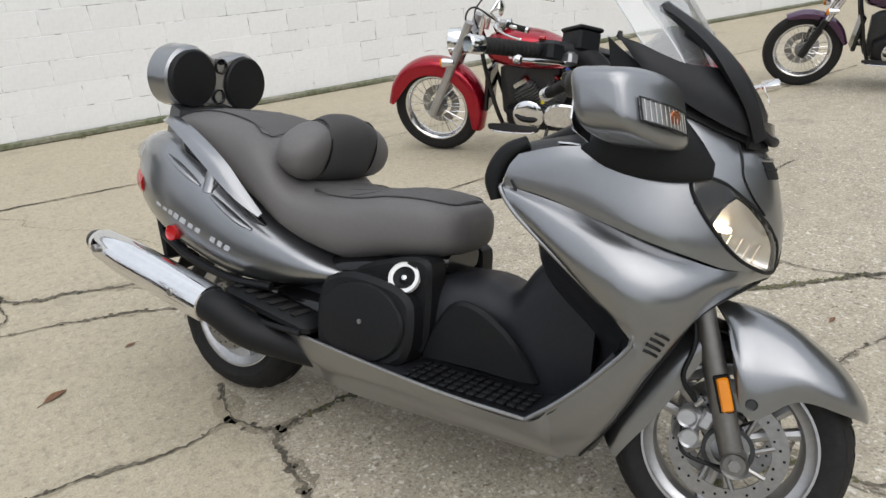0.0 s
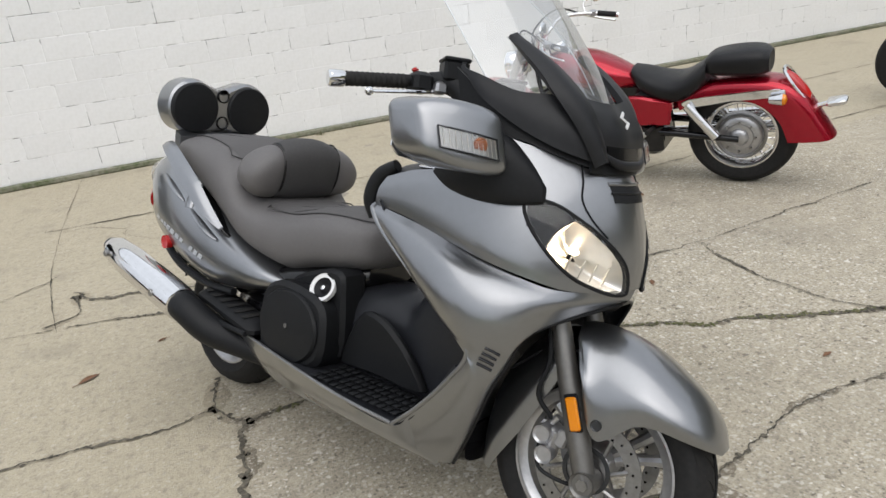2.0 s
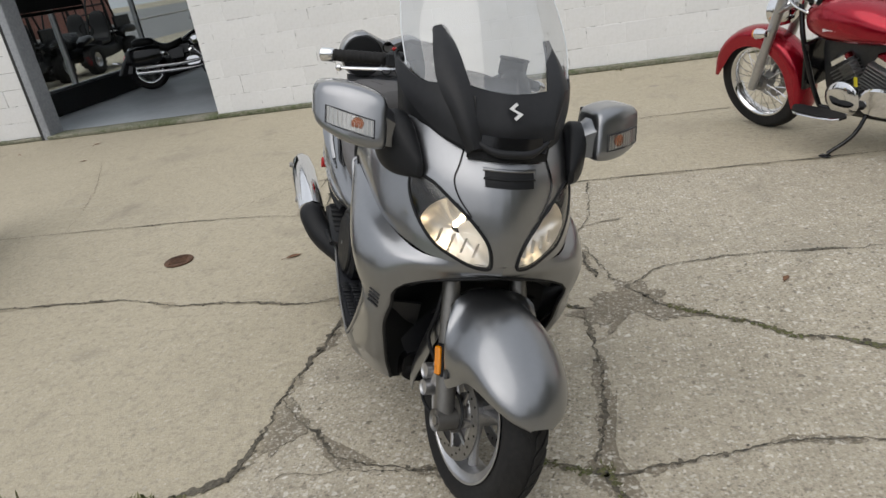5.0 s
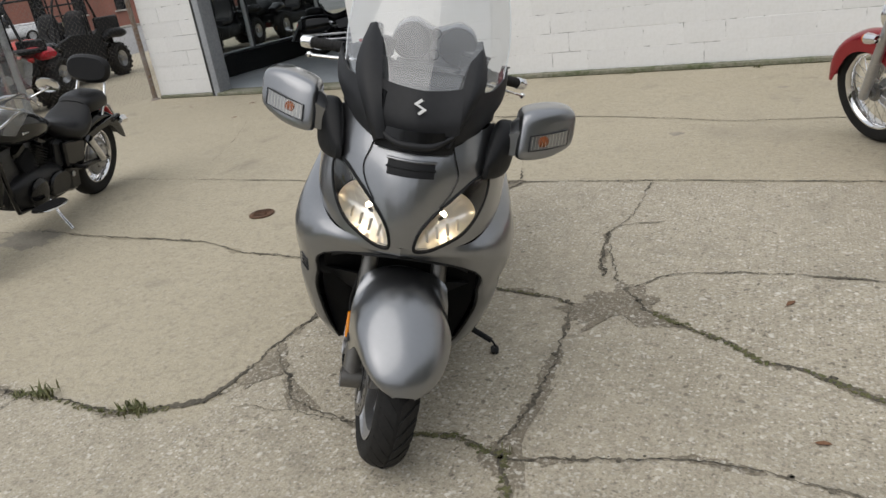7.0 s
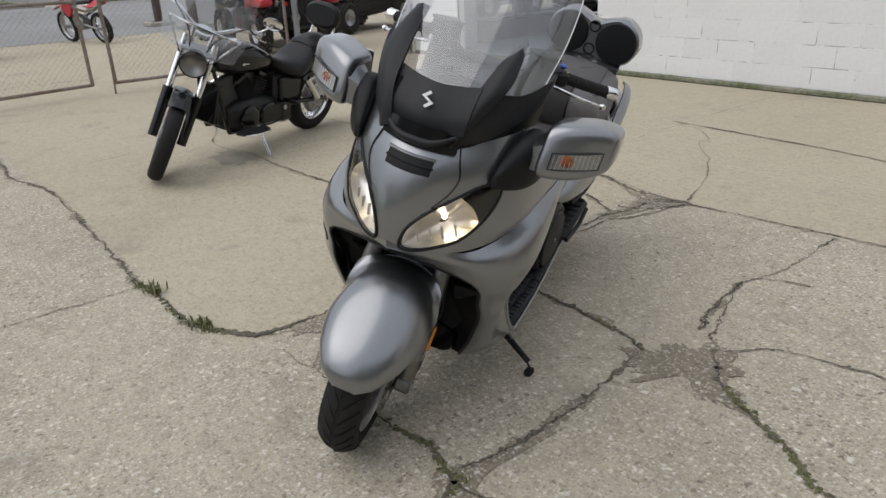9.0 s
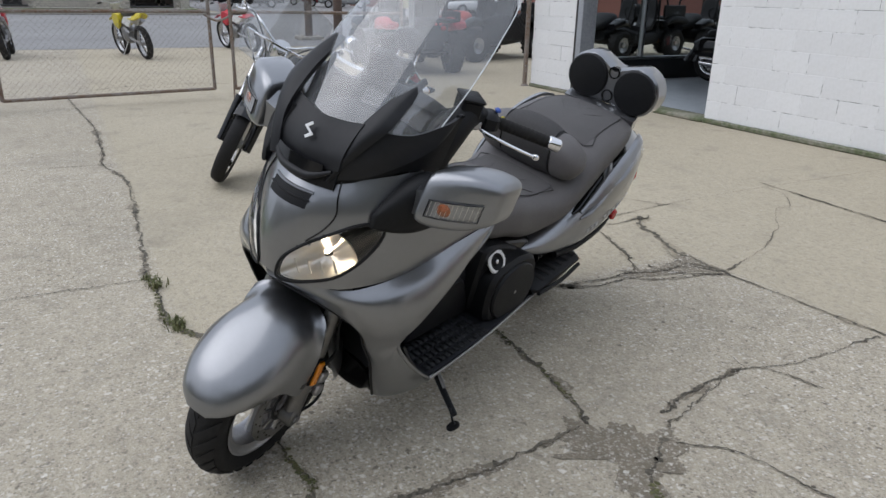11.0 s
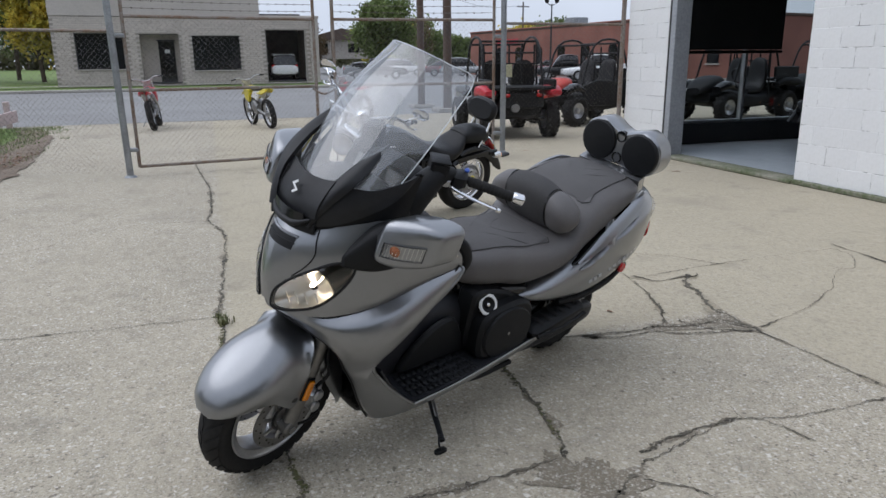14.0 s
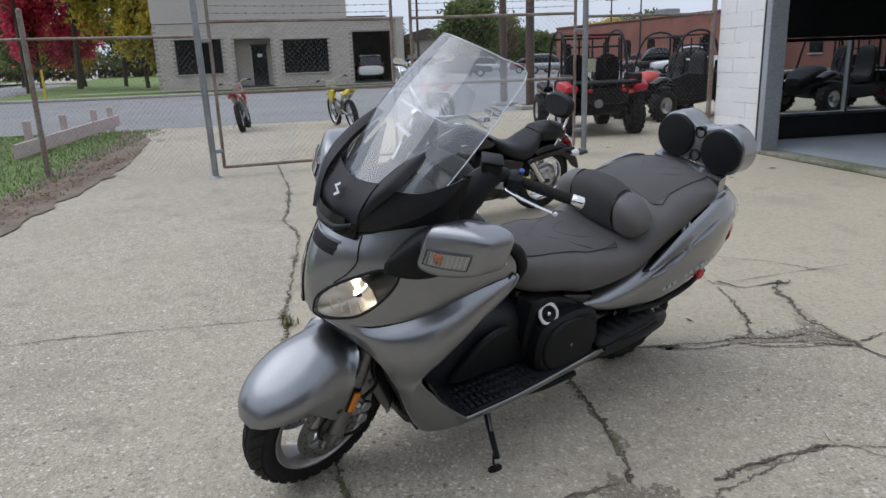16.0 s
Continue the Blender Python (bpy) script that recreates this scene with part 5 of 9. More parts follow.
# wings: leg shields running from the rear tips under the headlamps and down to the floor
WING = [
    [(0.307, 0.296, 0.848), (0.45, 0.288, 0.818), (0.585, 0.273, 0.776), (0.71, 0.234, 0.735), (0.79, 0.168, 0.712), (0.866, 0, 0.710)],
    [(0.308, 0.306, 0.836), (0.455, 0.317, 0.789), (0.595, 0.316, 0.744), (0.715, 0.272, 0.706), (0.79, 0.188, 0.686), (0.855, 0, 0.684)],
    [(0.345, 0.307, 0.790), (0.485, 0.334, 0.722), (0.61, 0.338, 0.674), (0.712, 0.293, 0.650), (0.772, 0.208, 0.655), (0.835, 0, 0.671)],
    [(0.440, 0.306, 0.715), (0.54, 0.325, 0.648), (0.63, 0.326, 0.606), (0.70, 0.290, 0.592), (0.738, 0.250, 0.600), (0.752, 0.222, 0.622)],
    [(0.560, 0.308, 0.628), (0.605, 0.315, 0.590), (0.648, 0.307, 0.560), (0.682, 0.282, 0.543), (0.702, 0.260, 0.538), (0.706, 0.242, 0.538)],
    [(0.640, 0.306, 0.565), (0.650, 0.306, 0.528), (0.660, 0.296, 0.502), (0.667, 0.280, 0.485), (0.670, 0.264, 0.475), (0.668, 0.248, 0.468)],
    [(0.580, 0.306, 0.472), (0.598, 0.300, 0.442), (0.614, 0.286, 0.416), (0.624, 0.268, 0.400), (0.628, 0.250, 0.390), (0.626, 0.232, 0.384)],
    [(0.495, 0.307, 0.382), (0.525, 0.292, 0.345), (0.550, 0.271, 0.320), (0.567, 0.250, 0.306), (0.576, 0.230, 0.298), (0.576, 0.210, 0.296)],
    [(0.420, 0.308, 0.318), (0.448, 0.284, 0.272), (0.476, 0.256, 0.246), (0.498, 0.229, 0.227), (0.512, 0.204, 0.216), (0.520, 0.180, 0.212)],
]
for side in (1, -1):
    wing = Shape().sheet([[(x, side * y, z) for x, y, z in row] for row in WING], 5, 5)
    w = part("leg_shield", wing, M["silver"], sc, "silver-grey metallic leg shield")
    edge = spline([Vector((row[0][0], side * row[0][1], row[0][2])) for row in WING], 4)
    part("shield_edge", Shape().tube(edge, 0.006, 8), M["silver"], w)
    mouth = spline([Vector((row[5][0], side * row[5][1], row[5][2])) for row in WING[2:]], 4)
    part("mouth_edge", Shape().tube(mouth, 0.005, 8), M["black_plastic"], w)
    wing_pts = [Vector(p) for p in wing.v]
    for k in range(4 if side < 0 else 0):
        ends = []
        for y, z in ((0.297, 0.541 + 0.0135 * k), (0.286, 0.534 + 0.0135 * k), (0.274, 0.526 + 0.0135 * k)):
            near = sorted(wing_pts, key=lambda p: (p.y - side * y) ** 2 + (p.z - z) ** 2)[:6]
            wt = [1 / ((p.y - side * y) ** 2 + (p.z - z) ** 2 + 1e-5) for p in near]
            ends.append(Vector((sum(p.x * g for p, g in zip(near, wt)) / sum(wt) + 0.001, side * (y + 0.001), z)))
        part("vent", Shape().tube(ends, 0.0036, 8), M["gloss_black"], w)
    # skirt below the footboard
    SK = [[(0.475, 0.300, 0.362), (0.478, 0.276, 0.292), (0.495, 0.205, 0.218)], [(0.420, 0.308, 0.318), (0.43, 0.278, 0.262), (0.45, 0.195, 0.200)], [(0.22, 0.300, 0.318), (0.22, 0.272, 0.258), (0.20, 0.188, 0.196)],
          [(0.02, 0.288, 0.328), (0.01, 0.260, 0.265), (0.0, 0.183, 0.190)], [(-0.20, 0.270, 0.342), (-0.20, 0.244, 0.275), (-0.20, 0.18, 0.192)],
          [(-0.36, 0.255, 0.352), (-0.36, 0.236, 0.300), (-0.34, 0.185, 0.228)], [(-0.50, 0.238, 0.352), (-0.50, 0.224, 0.328), (-0.49, 0.200, 0.296)]]
    part("skirt", Shape().sheet([[(x, side * y, z) for x, y, z in row] for row in SK], 5, 5, thick=0.006), M["silver"], sc, "silver-grey lower skirt panel")
    part("skirt_trim", Shape().tube([(x, side * (y + 0.003), z + 0.002) for x, y, z in (r[0] for r in SK[1:])], 0.005, 8, smooth=4), M["steel"], sc)
    # footboard with its ribbed mat
    fb = part("footboard", Shape().sheet([[(0.60, side * 0.300, 0.52), (0.60, side * 0.13, 0.50)], [(0.52, side * 0.303, 0.41), (0.52, side * 0.12, 0.40)], [(0.42, side * 0.303, 0.322), (0.42, side * 0.12, 0.325)],
                                          [(0.20, side * 0.296, 0.320), (0.20, side * 0.12, 0.325)], [(0.0, side * 0.285, 0.330), (0.0, side * 0.12, 0.335)], [(-0.25, side * 0.262, 0.345), (-0.25, side * 0.12, 0.345)]], 4, 2, thick=0.008), M["dark_grey_plastic"], sc)
    mat_s = Shape()
    for i in range(13):
        for j in range(4):
            mat_s.box((0.020, 0.026, 0.006), (0.075 + 0.027 * i, side * (0.175 + 0.033 * j), 0.3305 + (0.004 if i < 3 else 0)), bevel=0.002)
    tagged(part("foot_mat", mat_s, M["black_plastic"], fb, "ribbed black rubber foot mat"), kind="stuff")
    # passenger footboard
    pf = Shape().box((0.34, 0.11, 0.05), (0, 0, 0), pose(-0.43, side * 0.225, 0.395, 0, 10, 0), bevel=0.018)
    pf.tube([(-0.60, side * 0.28, 0.392), (-0.45, side * 0.287, 0.368), (-0.28, side * 0.283, 0.362)], 0.009, 8, smooth=4)
    part("passenger_footboard", pf, M["black_plastic"], sc)
    for k in range(6):
        part("footboard_rib", Shape().box((0.022, 0.07, 0.005), (0, 0, 0), pose(-0.55 + 0.045 * k, side * 0.232, 0.4445 - 0.008 * k, 0, 10, 0), bevel=0.002), M["rubber"], sc)

# dark inner parts
part("centre_tunnel", Shape().blob([(-0.42, 0.15, 0.20, 0.50), (-0.2, 0.165, 0.20, 0.55), (0.05, 0.155, 0.20, 0.565), (0.18, 0.14, 0.20, 0.572), (0.27, 0.135, 0.20, 0.560), (0.33, 0.138, 0.20, 0.640), (0.42, 0.15, 0.22, 0.72), (0.52, 0.17, 0.25, 0.72)], 28, 5, power=3.4), M["dark_grey_plastic"], sc, "charcoal plastic centre tunnel")
for side in (1, -1):
    part("knee_panel", Shape().sheet([[(0.325, side * 0.300, 0.858), (0.30, side * 0.20, 0.90), (0.29, side * 0.08, 0.92), (0.29, 0, 0.92)],
                                      [(0.40, side * 0.302, 0.745), (0.36, side * 0.22, 0.76), (0.315, side * 0.10, 0.78), (0.31, 0, 0.78)],
                                      [(0.53, side * 0.304, 0.645), (0.48, side * 0.23, 0.63), (0.37, side * 0.14, 0.63), (0.34, 0, 0.66)],
                                      [(0.635, side * 0.302, 0.562), (0.60, side * 0.24, 0.53), (0.52, side * 0.15, 0.50), (0.45, 0, 0.55)],
                                      [(0.575, side * 0.302, 0.47), (0.56, side * 0.23, 0.44), (0.52, side * 0.14, 0.41), (0.45, 0, 0.42)],
                                      [(0.43, side * 0.300, 0.322), (0.43, side * 0.22, 0.325), (0.43, side * 0.13, 0.325), (0.42, 0, 0.33)]], 5, 5, thick=0.005), M["dark_grey_plastic"], sc, "charcoal inner leg shield")
    part("tunnel_panel", Shape().plate([(0.05, 0.36), (0.12, 0.50), (0.20, 0.515), (0.30, 0.46), (0.38, 0.37), (0.36, 0.345), (0.10, 0.345)], side * 0.142, side * 0.172, smooth=4, bevel=0.01), M["black_plastic"], sc)
    part("knee_pad", Shape().tube([(0.345, side * 0.265, 0.945), (0.30, side * 0.275, 0.915), (0.275, side * 0.28, 0.86), (0.285, side * 0.278, 0.81)], [0.016, 0.022, 0.022, 0.014], 12, smooth=4), M["black_plastic"], sc)
    part("dash_side", Shape().sheet([[(0.34, side * 0.284, 0.915), (0.42, side * 0.27, 0.938), (0.50, side * 0.25, 0.955), (0.60, side * 0.214, 1.02)], [(0.33, side * 0.22, 0.945), (0.42, side * 0.21, 0.965), (0.52, side * 0.20, 0.99), (0.60, side * 0.18, 1.04)], [(0.32, side * 0.10, 0.95), (0.42, side * 0.10, 0.975), (0.52, side * 0.10, 1.0), (0.62, side * 0.10, 1.05)]], 4, 4, thick=0.006), M["dark_grey_plastic"], sc)
    part("dash_clip", Shape().box((0.055, 0.012, 0.006), (0, 0, 0), pose(0.44, side * 0.258, 0.950, 0, 0, side * 6), bevel=0.002), M["chrome"], sc)
part("dash", Shape().blob([(0.30, 0.12, 0.90, 0.955), (0.42, 0.17, 0.90, 1.02), (0.50, 0.19, 0.92, 1.09), (0.60, 0.185, 0.92, 1.09), (0.68, 0.155, 0.92, 1.05), (0.75, 0.10, 0.93, 1.01)], 24, 4, power=3), M["black_plastic"], sc, "matt black dashboard cowl")
part("gauge", Shape().box((0.03, 0.26, 0.075), (0, 0, 0), pose(0.475, 0, 1.095, 0, -38, 0), bevel=0.014), M["dark_glass"], sc)
part("nose_underside", Shape().sheet([[(0.742, -0.196, 0.630), (0.790, -0.09, 0.654), (0.806, 0, 0.660), (0.790, 0.09, 0.654), (0.742, 0.196, 0.630)],
                                      [(0.715, -0.205, 0.60), (0.735, -0.09, 0.645), (0.735, 0, 0.650), (0.735, 0.09, 0.645), (0.715, 0.205, 0.60)],
                                      [(0.66, -0.205, 0.585), (0.66, -0.09, 0.635), (0.66, 0, 0.640), (0.66, 0.09, 0.635), (0.66, 0.205, 0.585)]], 4, 4, thick=0.004), M["black_plastic"], sc, "black lining under the nose")
part("wheel_arch", Shape().sheet([[(0.72, -0.19, 0.64), (0.70, 0, 0.66), (0.72, 0.19, 0.64)], [(0.62, -0.235, 0.60), (0.56, 0, 0.60), (0.62, 0.235, 0.60)], [(0.585, -0.245, 0.46), (0.50, 0, 0.46), (0.585, 0.245, 0.46)], [(0.52, -0.222, 0.32), (0.47, 0, 0.32), (0.52, 0.222, 0.32)], [(0.50, -0.185, 0.205), (0.47, 0, 0.20), (0.50, 0.185, 0.205)]], 4, 4, thick=0.01), M["black_plastic"], sc)
part("belly", Shape().blob([(-0.62, 0.10, 0.25, 0.42), (-0.45, 0.17, 0.20, 0.46), (-0.2, 0.195, 0.165, 0.45), (0.1, 0.195, 0.165, 0.32), (0.4, 0.19, 0.175, 0.31), (0.53, 0.15, 0.195, 0.30)], 24, 4, power=4), M["gloss_black"], sc, "black engine and belly pan")

# windscreen and the satin black visor at its foot
SCREEN = [[(0.748, 0, 1.085), (0.725, 0.10, 1.098), (0.662, 0.18, 1.122), (0.572, 0.228, 1.155)], [(0.662, 0, 1.215), (0.642, 0.10, 1.222), (0.585, 0.18, 1.232), (0.500, 0.236, 1.25)],
          [(0.552, 0, 1.365), (0.535, 0.095, 1.365), (0.480, 0.170, 1.360), (0.405, 0.224, 1.355)], [(0.432, 0, 1.508), (0.413, 0.08, 1.500), (0.372, 0.140, 1.482), (0.312, 0.192, 1.450)]]
full = [[(x, -y, z) for x, y, z in reversed(row[1:])] + row for row in SCREEN]
screen = part("windscreen", Shape().sheet(full, 6, 5), M["screen"], sc, "tall clear curved windscreen")
screen.visible_shadow = False
part("screen_edge", Shape().tube([Vector(r[-1]) for r in full] + [Vector(p) for p in reversed(full[-1][:-1])] + [Vector(r[0]) for r in reversed(full[:-1])], 0.0018, 6, smooth=5), M["screen_rim"], screen, "bright polished edge of the screen")
part("visor", Shape().sheet([[(x, y, z) for y in (-0.116, -0.06, 0, 0.06, 0.116) for x, z in ((x0 - abs(y) * k, z0 + y * y * 1.2),)] for x0, z0, k in ((0.802, 1.008, 0.12), (0.797, 1.045, 0.14), (0.776, 1.085, 0.16), (0.748, 1.122, 0.18))], 5, 4, thick=0.012), M["visor"], sc, "satin black visor round the screen's foot")
for side in (1, -1):
    part("visor_wing", Shape().sheet([[(0.788, side * 0.088, 0.988), (0.735, side * 0.150, 1.010), (0.660, side * 0.198, 1.050), (0.590, side * 0.234, 1.100), (0.535, side * 0.242, 1.155), (0.516, side * 0.240, 1.178)],
                                      [(0.787, side * 0.088, 1.035), (0.730, side * 0.150, 1.064), (0.652, side * 0.202, 1.090), (0.574, side * 0.238, 1.132), (0.526, side * 0.241, 1.170), (0.514, side * 0.239, 1.182)],
                                      [(0.752, side * 0.088, 1.108), (0.702, side * 0.145, 1.125), (0.640, side * 0.200, 1.130), (0.560, side * 0.236, 1.162), (0.520, side * 0.239, 1.178), (0.512, side * 0.238, 1.186)]], 5, 5, thick=0.010), M["visor"], sc)
    inner = [(0.792, 0.080, 0.986), (0.778, 0.092, 1.045), (0.747, 0.104, 1.110), (0.668, 0.120, 1.185), (0.566, 0.139, 1.246)]
    outer = [(0.790, 0.094, 0.984), (0.756, 0.132, 1.060), (0.696, 0.172, 1.142), (0.634, 0.170, 1.198), (0.572, 0.154, 1.246)]
    fang = Shape().sheet([[(x, side * y, z), tuple(0.5 * (a + b) + c for a, b, c in zip((x, side * y, z), (X, side * Y, Z), (0.008, side * 0.006, 0.005))), (X, side * Y, Z)] for (x, y, z), (X, Y, Z) in zip(inner, outer)], 5, 3, thick=0.016)
    part("visor_fang", fang, M["visor"], sc, "satin black blade flanking the screen")
    part("visor_base", Shape().sheet([[(0.785, side * 0.082, 0.972), (0.72, side * 0.146, 0.998), (0.655, side * 0.186, 1.025), (0.59, side * 0.214, 1.035), (0.52, side * 0.22, 1.03)],
                                      [(0.775, side * 0.070, 1.02), (0.715, side * 0.135, 1.05), (0.64, side * 0.182, 1.085), (0.56, side * 0.215, 1.125), (0.49, side * 0.232, 1.18)]], 4, 4, thick=0.008), M["black_plastic"], sc)
part("visor_intake", Shape().sheet([[(0.784, -0.106, 0.968), (0.806, -0.05, 0.966), (0.812, 0, 0.965), (0.806, 0.05, 0.966), (0.784, 0.106, 0.968)], [(0.782, -0.108, 0.995), (0.798, -0.05, 0.995), (0.803, 0, 0.995), (0.798, 0.05, 0.995), (0.782, 0.108, 0.995)], [(0.772, -0.110, 1.035), (0.786, -0.05, 1.035), (0.790, 0, 1.035), (0.786, 0.05, 1.035), (0.772, 0.110, 1.035)]], 4, 4, thick=0.008), M["black_plastic"], sc)
part("visor_mouth", Shape().sheet([[(0.806, -0.082, 1.004), (0.817, -0.04, 0.998), (0.820, 0, 0.996), (0.817, 0.04, 0.998), (0.806, 0.082, 1.004)], [(0.802, -0.078, 1.028), (0.812, -0.04, 1.026), (0.814, 0, 1.025), (0.812, 0.04, 1.026), (0.802, 0.078, 1.028)]], 4, 4, thick=0.004), M["gloss_black"], sc, "black air slot under the visor")
part("visor_lip", Shape().tube([(0.792, -0.100, 1.016), (0.814, -0.050, 0.990), (0.820, 0, 0.986), (0.814, 0.050, 0.990), (0.792, 0.100, 1.016)], [0.005, 0.010, 0.011, 0.010, 0.005], 12, smooth=5), M["visor"], sc)
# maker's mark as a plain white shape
mark = Shape().plate([(-0.018, 0.006), (0, 0.022), (0.006, 0.017), (-0.006, 0.006), (0.018, -0.006), (0, -0.022), (-0.006, -0.017), (0.006, -0.006)], 0, 0.002, axis="z")
part("emblem", Shape().add(mark.v, mark.f, pose(0.790, 0.004, 1.086, 0, 66, 0) @ pose(0, 0, 0, 0, 0, 90)), M["white_mark"], sc, "small white emblem")

# mirrors with turn signals
for side in (1, -1):
    H = [(0.286, 0.572, 0.676, 0.962, 1.070), (0.298, 0.556, 0.688, 0.953, 1.084), (0.335, 0.538, 0.682, 0.953, 1.096), (0.385, 0.518, 0.660, 0.962, 1.103), (0.428, 0.508, 0.632, 0.980, 1.100), (0.450, 0.514, 0.612, 0.996, 1.090), (0.458, 0.530, 0.594, 1.016, 1.072)]
    across = Matrix(((0, 1, -0.25, 0.2525), (1, 0, 0, 0), (0, 0, 1, 0), (0, 0, 0, 1)))
    body = Shape().blob([(side * y, (x1 - x0) / 2, z0, z1, (x0 + x1) / 2) for y, x0, x1, z0, z1 in H], 40, 4, power=5.2, m=across)
    mi = part("mirror", body, M["silver"], sc, "silver-grey mirror housing with a turn signal", angle=60)

    def on_face(u, v, out):
        """A place on the slanting front of the mirror: u along it, v up it."""
        x0, y0, z0 = (0.682, 0.316, 0.984 + 0.042 * v)
        x1, y1, z1 = (0.628, 0.430, 1.006 + 0.042 * v)
        bow = 0.010 * math.sin(math.pi * u)
        z = z0 + (z1 - z0) * u
        return (x0 + (x1 - x0) * u - 0.25 * (z - 1.01) + bow + out, side * (y0 + (y1 - y0) * u + out * 0.5), z)

    grid = [0, 0.25, 0.5, 0.75, 1.0]
    sig = part("turn_signal", Shape().sheet([[on_face(u, v, 0.011) for u in grid] for v in (0.0, 0.5, 1.0)], 3, 3), M["lens"], mi, "clear turn signal lens")
    sig.visible_shadow = False
    part("signal_back", Shape().sheet([[on_face(u, v, 0.0035) for u in grid] for v in (0.02, 0.5, 0.98)], 3, 3, thick=0.003), M["signal_foil"], mi, "silvered signal reflector")
    bulb_at = Vector(on_face(0.36, 0.5, 0.005))
    part("signal_amber", Shape().lathe([(0, -0.004), (0.015, -0.003), (0.017, 0.001), (0.010, 0.004), (0, 0.005)], 18, Matrix.Translation(bulb_at) @ Matrix.Rotation(radians(side * -90 + side * 22), 4, "Z")), M["amber_foil"], mi, "amber signal bulb behind the lens")
    part("signal_frame", Shape().tube([on_face(u, 0, 0.008) for u in grid] + [on_face(u, 1, 0.008) for u in reversed(grid)], 0.002, 6, closed=True), M["dark_grey_plastic"], mi)
    for j in range(11):
        part("signal_rib", Shape().tube([on_face(0.06 + 0.088 * j, 0.06, 0.0085), on_face(0.06 + 0.088 * j, 0.94, 0.0085)], 0.0006, 5), M["reflector"], mi)
    part("mirror_glass", Shape().plate([(0.315, 0.955), (0.315, 1.075), (0.425, 1.085), (0.440, 1.0), (0.42, 0.98)], 0.503, 0.499, axis="x", bevel=0.001) if side > 0 else Shape().plate([(-0.315, 0.955), (-0.315, 1.075), (-0.425, 1.085), (-0.440, 1.0), (-0.42, 0.98)], 0.503, 0.499, axis="x", bevel=0.001), M["chrome"], mi)
    neck = Shape()
    N = [(0.300, (0.684, 0.966), (0.680, 1.040), (0.640, 1.072), (0.600, 1.072), (0.592, 0.965), (0.630, 0.952)),
         (0.262, (0.668, 0.958), (0.664, 1.018), (0.636, 1.040), (0.606, 1.038), (0.600, 0.956), (0.632, 0.946)),
         (0.238, (0.668, 0.948), (0.662, 1.006), (0.636, 1.028), (0.606, 1.024), (0.600, 0.946), (0.632, 0.938))]
    neck.add([(x, side * row[0], z) for row in N for x, z in row[1:]], [(6 * j + i, 6 * j + (i + 1) % 6, 6 * j + 6 + (i + 1) % 6, 6 * j + 6 + i) for j in range(2) for i in range(6)])
    part("mirror_neck", neck, M["silver"], mi)
    part("mirror_mount", Shape().blob([(0.470, 0.010, 0.925, 0.950, side * 0.262), (0.525, 0.024, 0.905, 0.995, side * 0.262), (0.59, 0.036, 0.892, 1.045, side * 0.256), (0.65, 0.036, 0.888, 1.035, side * 0.244), (0.70, 0.024, 0.892, 0.985, side * 0.224), (0.735, 0.008, 0.900, 0.935, side * 0.206)], 24, 5, power=3.0), M["black_plastic"], sc, "black mirror mount")

# handlebar
hb = part("handlebar", Shape().tube([(0.235, -0.30, 1.118), (0.33, -0.16, 1.135), (0.40, 0, 1.09), (0.33, 0.16, 1.135), (0.235, 0.30, 1.118)], 0.014, 12, smooth=5, m=STEER), M["black_plastic"], sc)
for side in (1, -1):
    a, b = Vector((0.290, side * 0.225, 1.129)), Vector((0.206, side * 0.352, 1.112))
    d = (b - a).normalized()
    grip = Shape().tube([a.lerp(b, k / 48) for k in range(49)], [0.0165 if k % 4 < 2 else 0.0180 for k in range(49)], 16, m=STEER)
    part("grip", grip, M["rubber"], hb, "black ribbed rubber grip")
    part("bar_end", Shape().tube([b, b + d * 0.004, b + d * 0.036, b + d * 0.040], [0.017, 0.020, 0.020, 0.016], 16, m=STEER), M["chrome"], hb, "chrome bar end weight")
    lev = Shape().tube([(0.335, side * 0.175, 1.118), (0.350, side * 0.215, 1.108), (0.325, side * 0.29, 1.096), (0.292, side * 0.352, 1.086)], [0.012, 0.009, 0.007, 0.006], 10, smooth=5, m=STEER, flat=0.7)
    lev.lathe([(0, -0.011), (0.007, -0.008), (0.0105, 0), (0.007, 0.008), (0, 0.011)], 14, STEER @ Matrix.Translation((0.288, side * 0.358, 1.085)))
    part("brake_lever", lev, M["chrome"], hb, "polished alloy brake lever")
    sw = Shape().box((0.05, 0.075, 0.05), (0, 0, 0), STEER @ pose(0.310, side * 0.198, 1.130, 0, 0, side * -56), bevel=0.010)
    part("switch_box", sw, M["black_plastic"], hb)
    part("reservoir", Shape().box((0.062, 0.075, 0.052), (0, 0, 0), STEER @ pose(0.375, side * 0.150, 1.165, 0, 0, side * -45), bevel=0.007), M["black_plastic"], hb, "black brake fluid reservoir")
    part("reservoir_lid", Shape().box((0.066, 0.079, 0.010), (0, 0, 0), STEER @ pose(0.375, side * 0.150, 1.192, 0, 0, side * -45), bevel=0.003), M["black_plastic"], hb)
    part("lever_clamp", Shape().box((0.03, 0.045, 0.03), (0, 0, 0), STEER @ pose(0.355, side * 0.178, 1.122, 0, 0, side * -56), bevel=0.006), M["alloy"], hb)
    part("hand_cable", Shape().tube([(0.37, side * 0.14, 1.14), (0.43, side * 0.15, 1.12), (0.47, side * 0.14, 1.06), (0.46, side * 0.10, 1.00)], 0.005, 8, smooth=5, m=STEER), M["black_plastic"], hb)
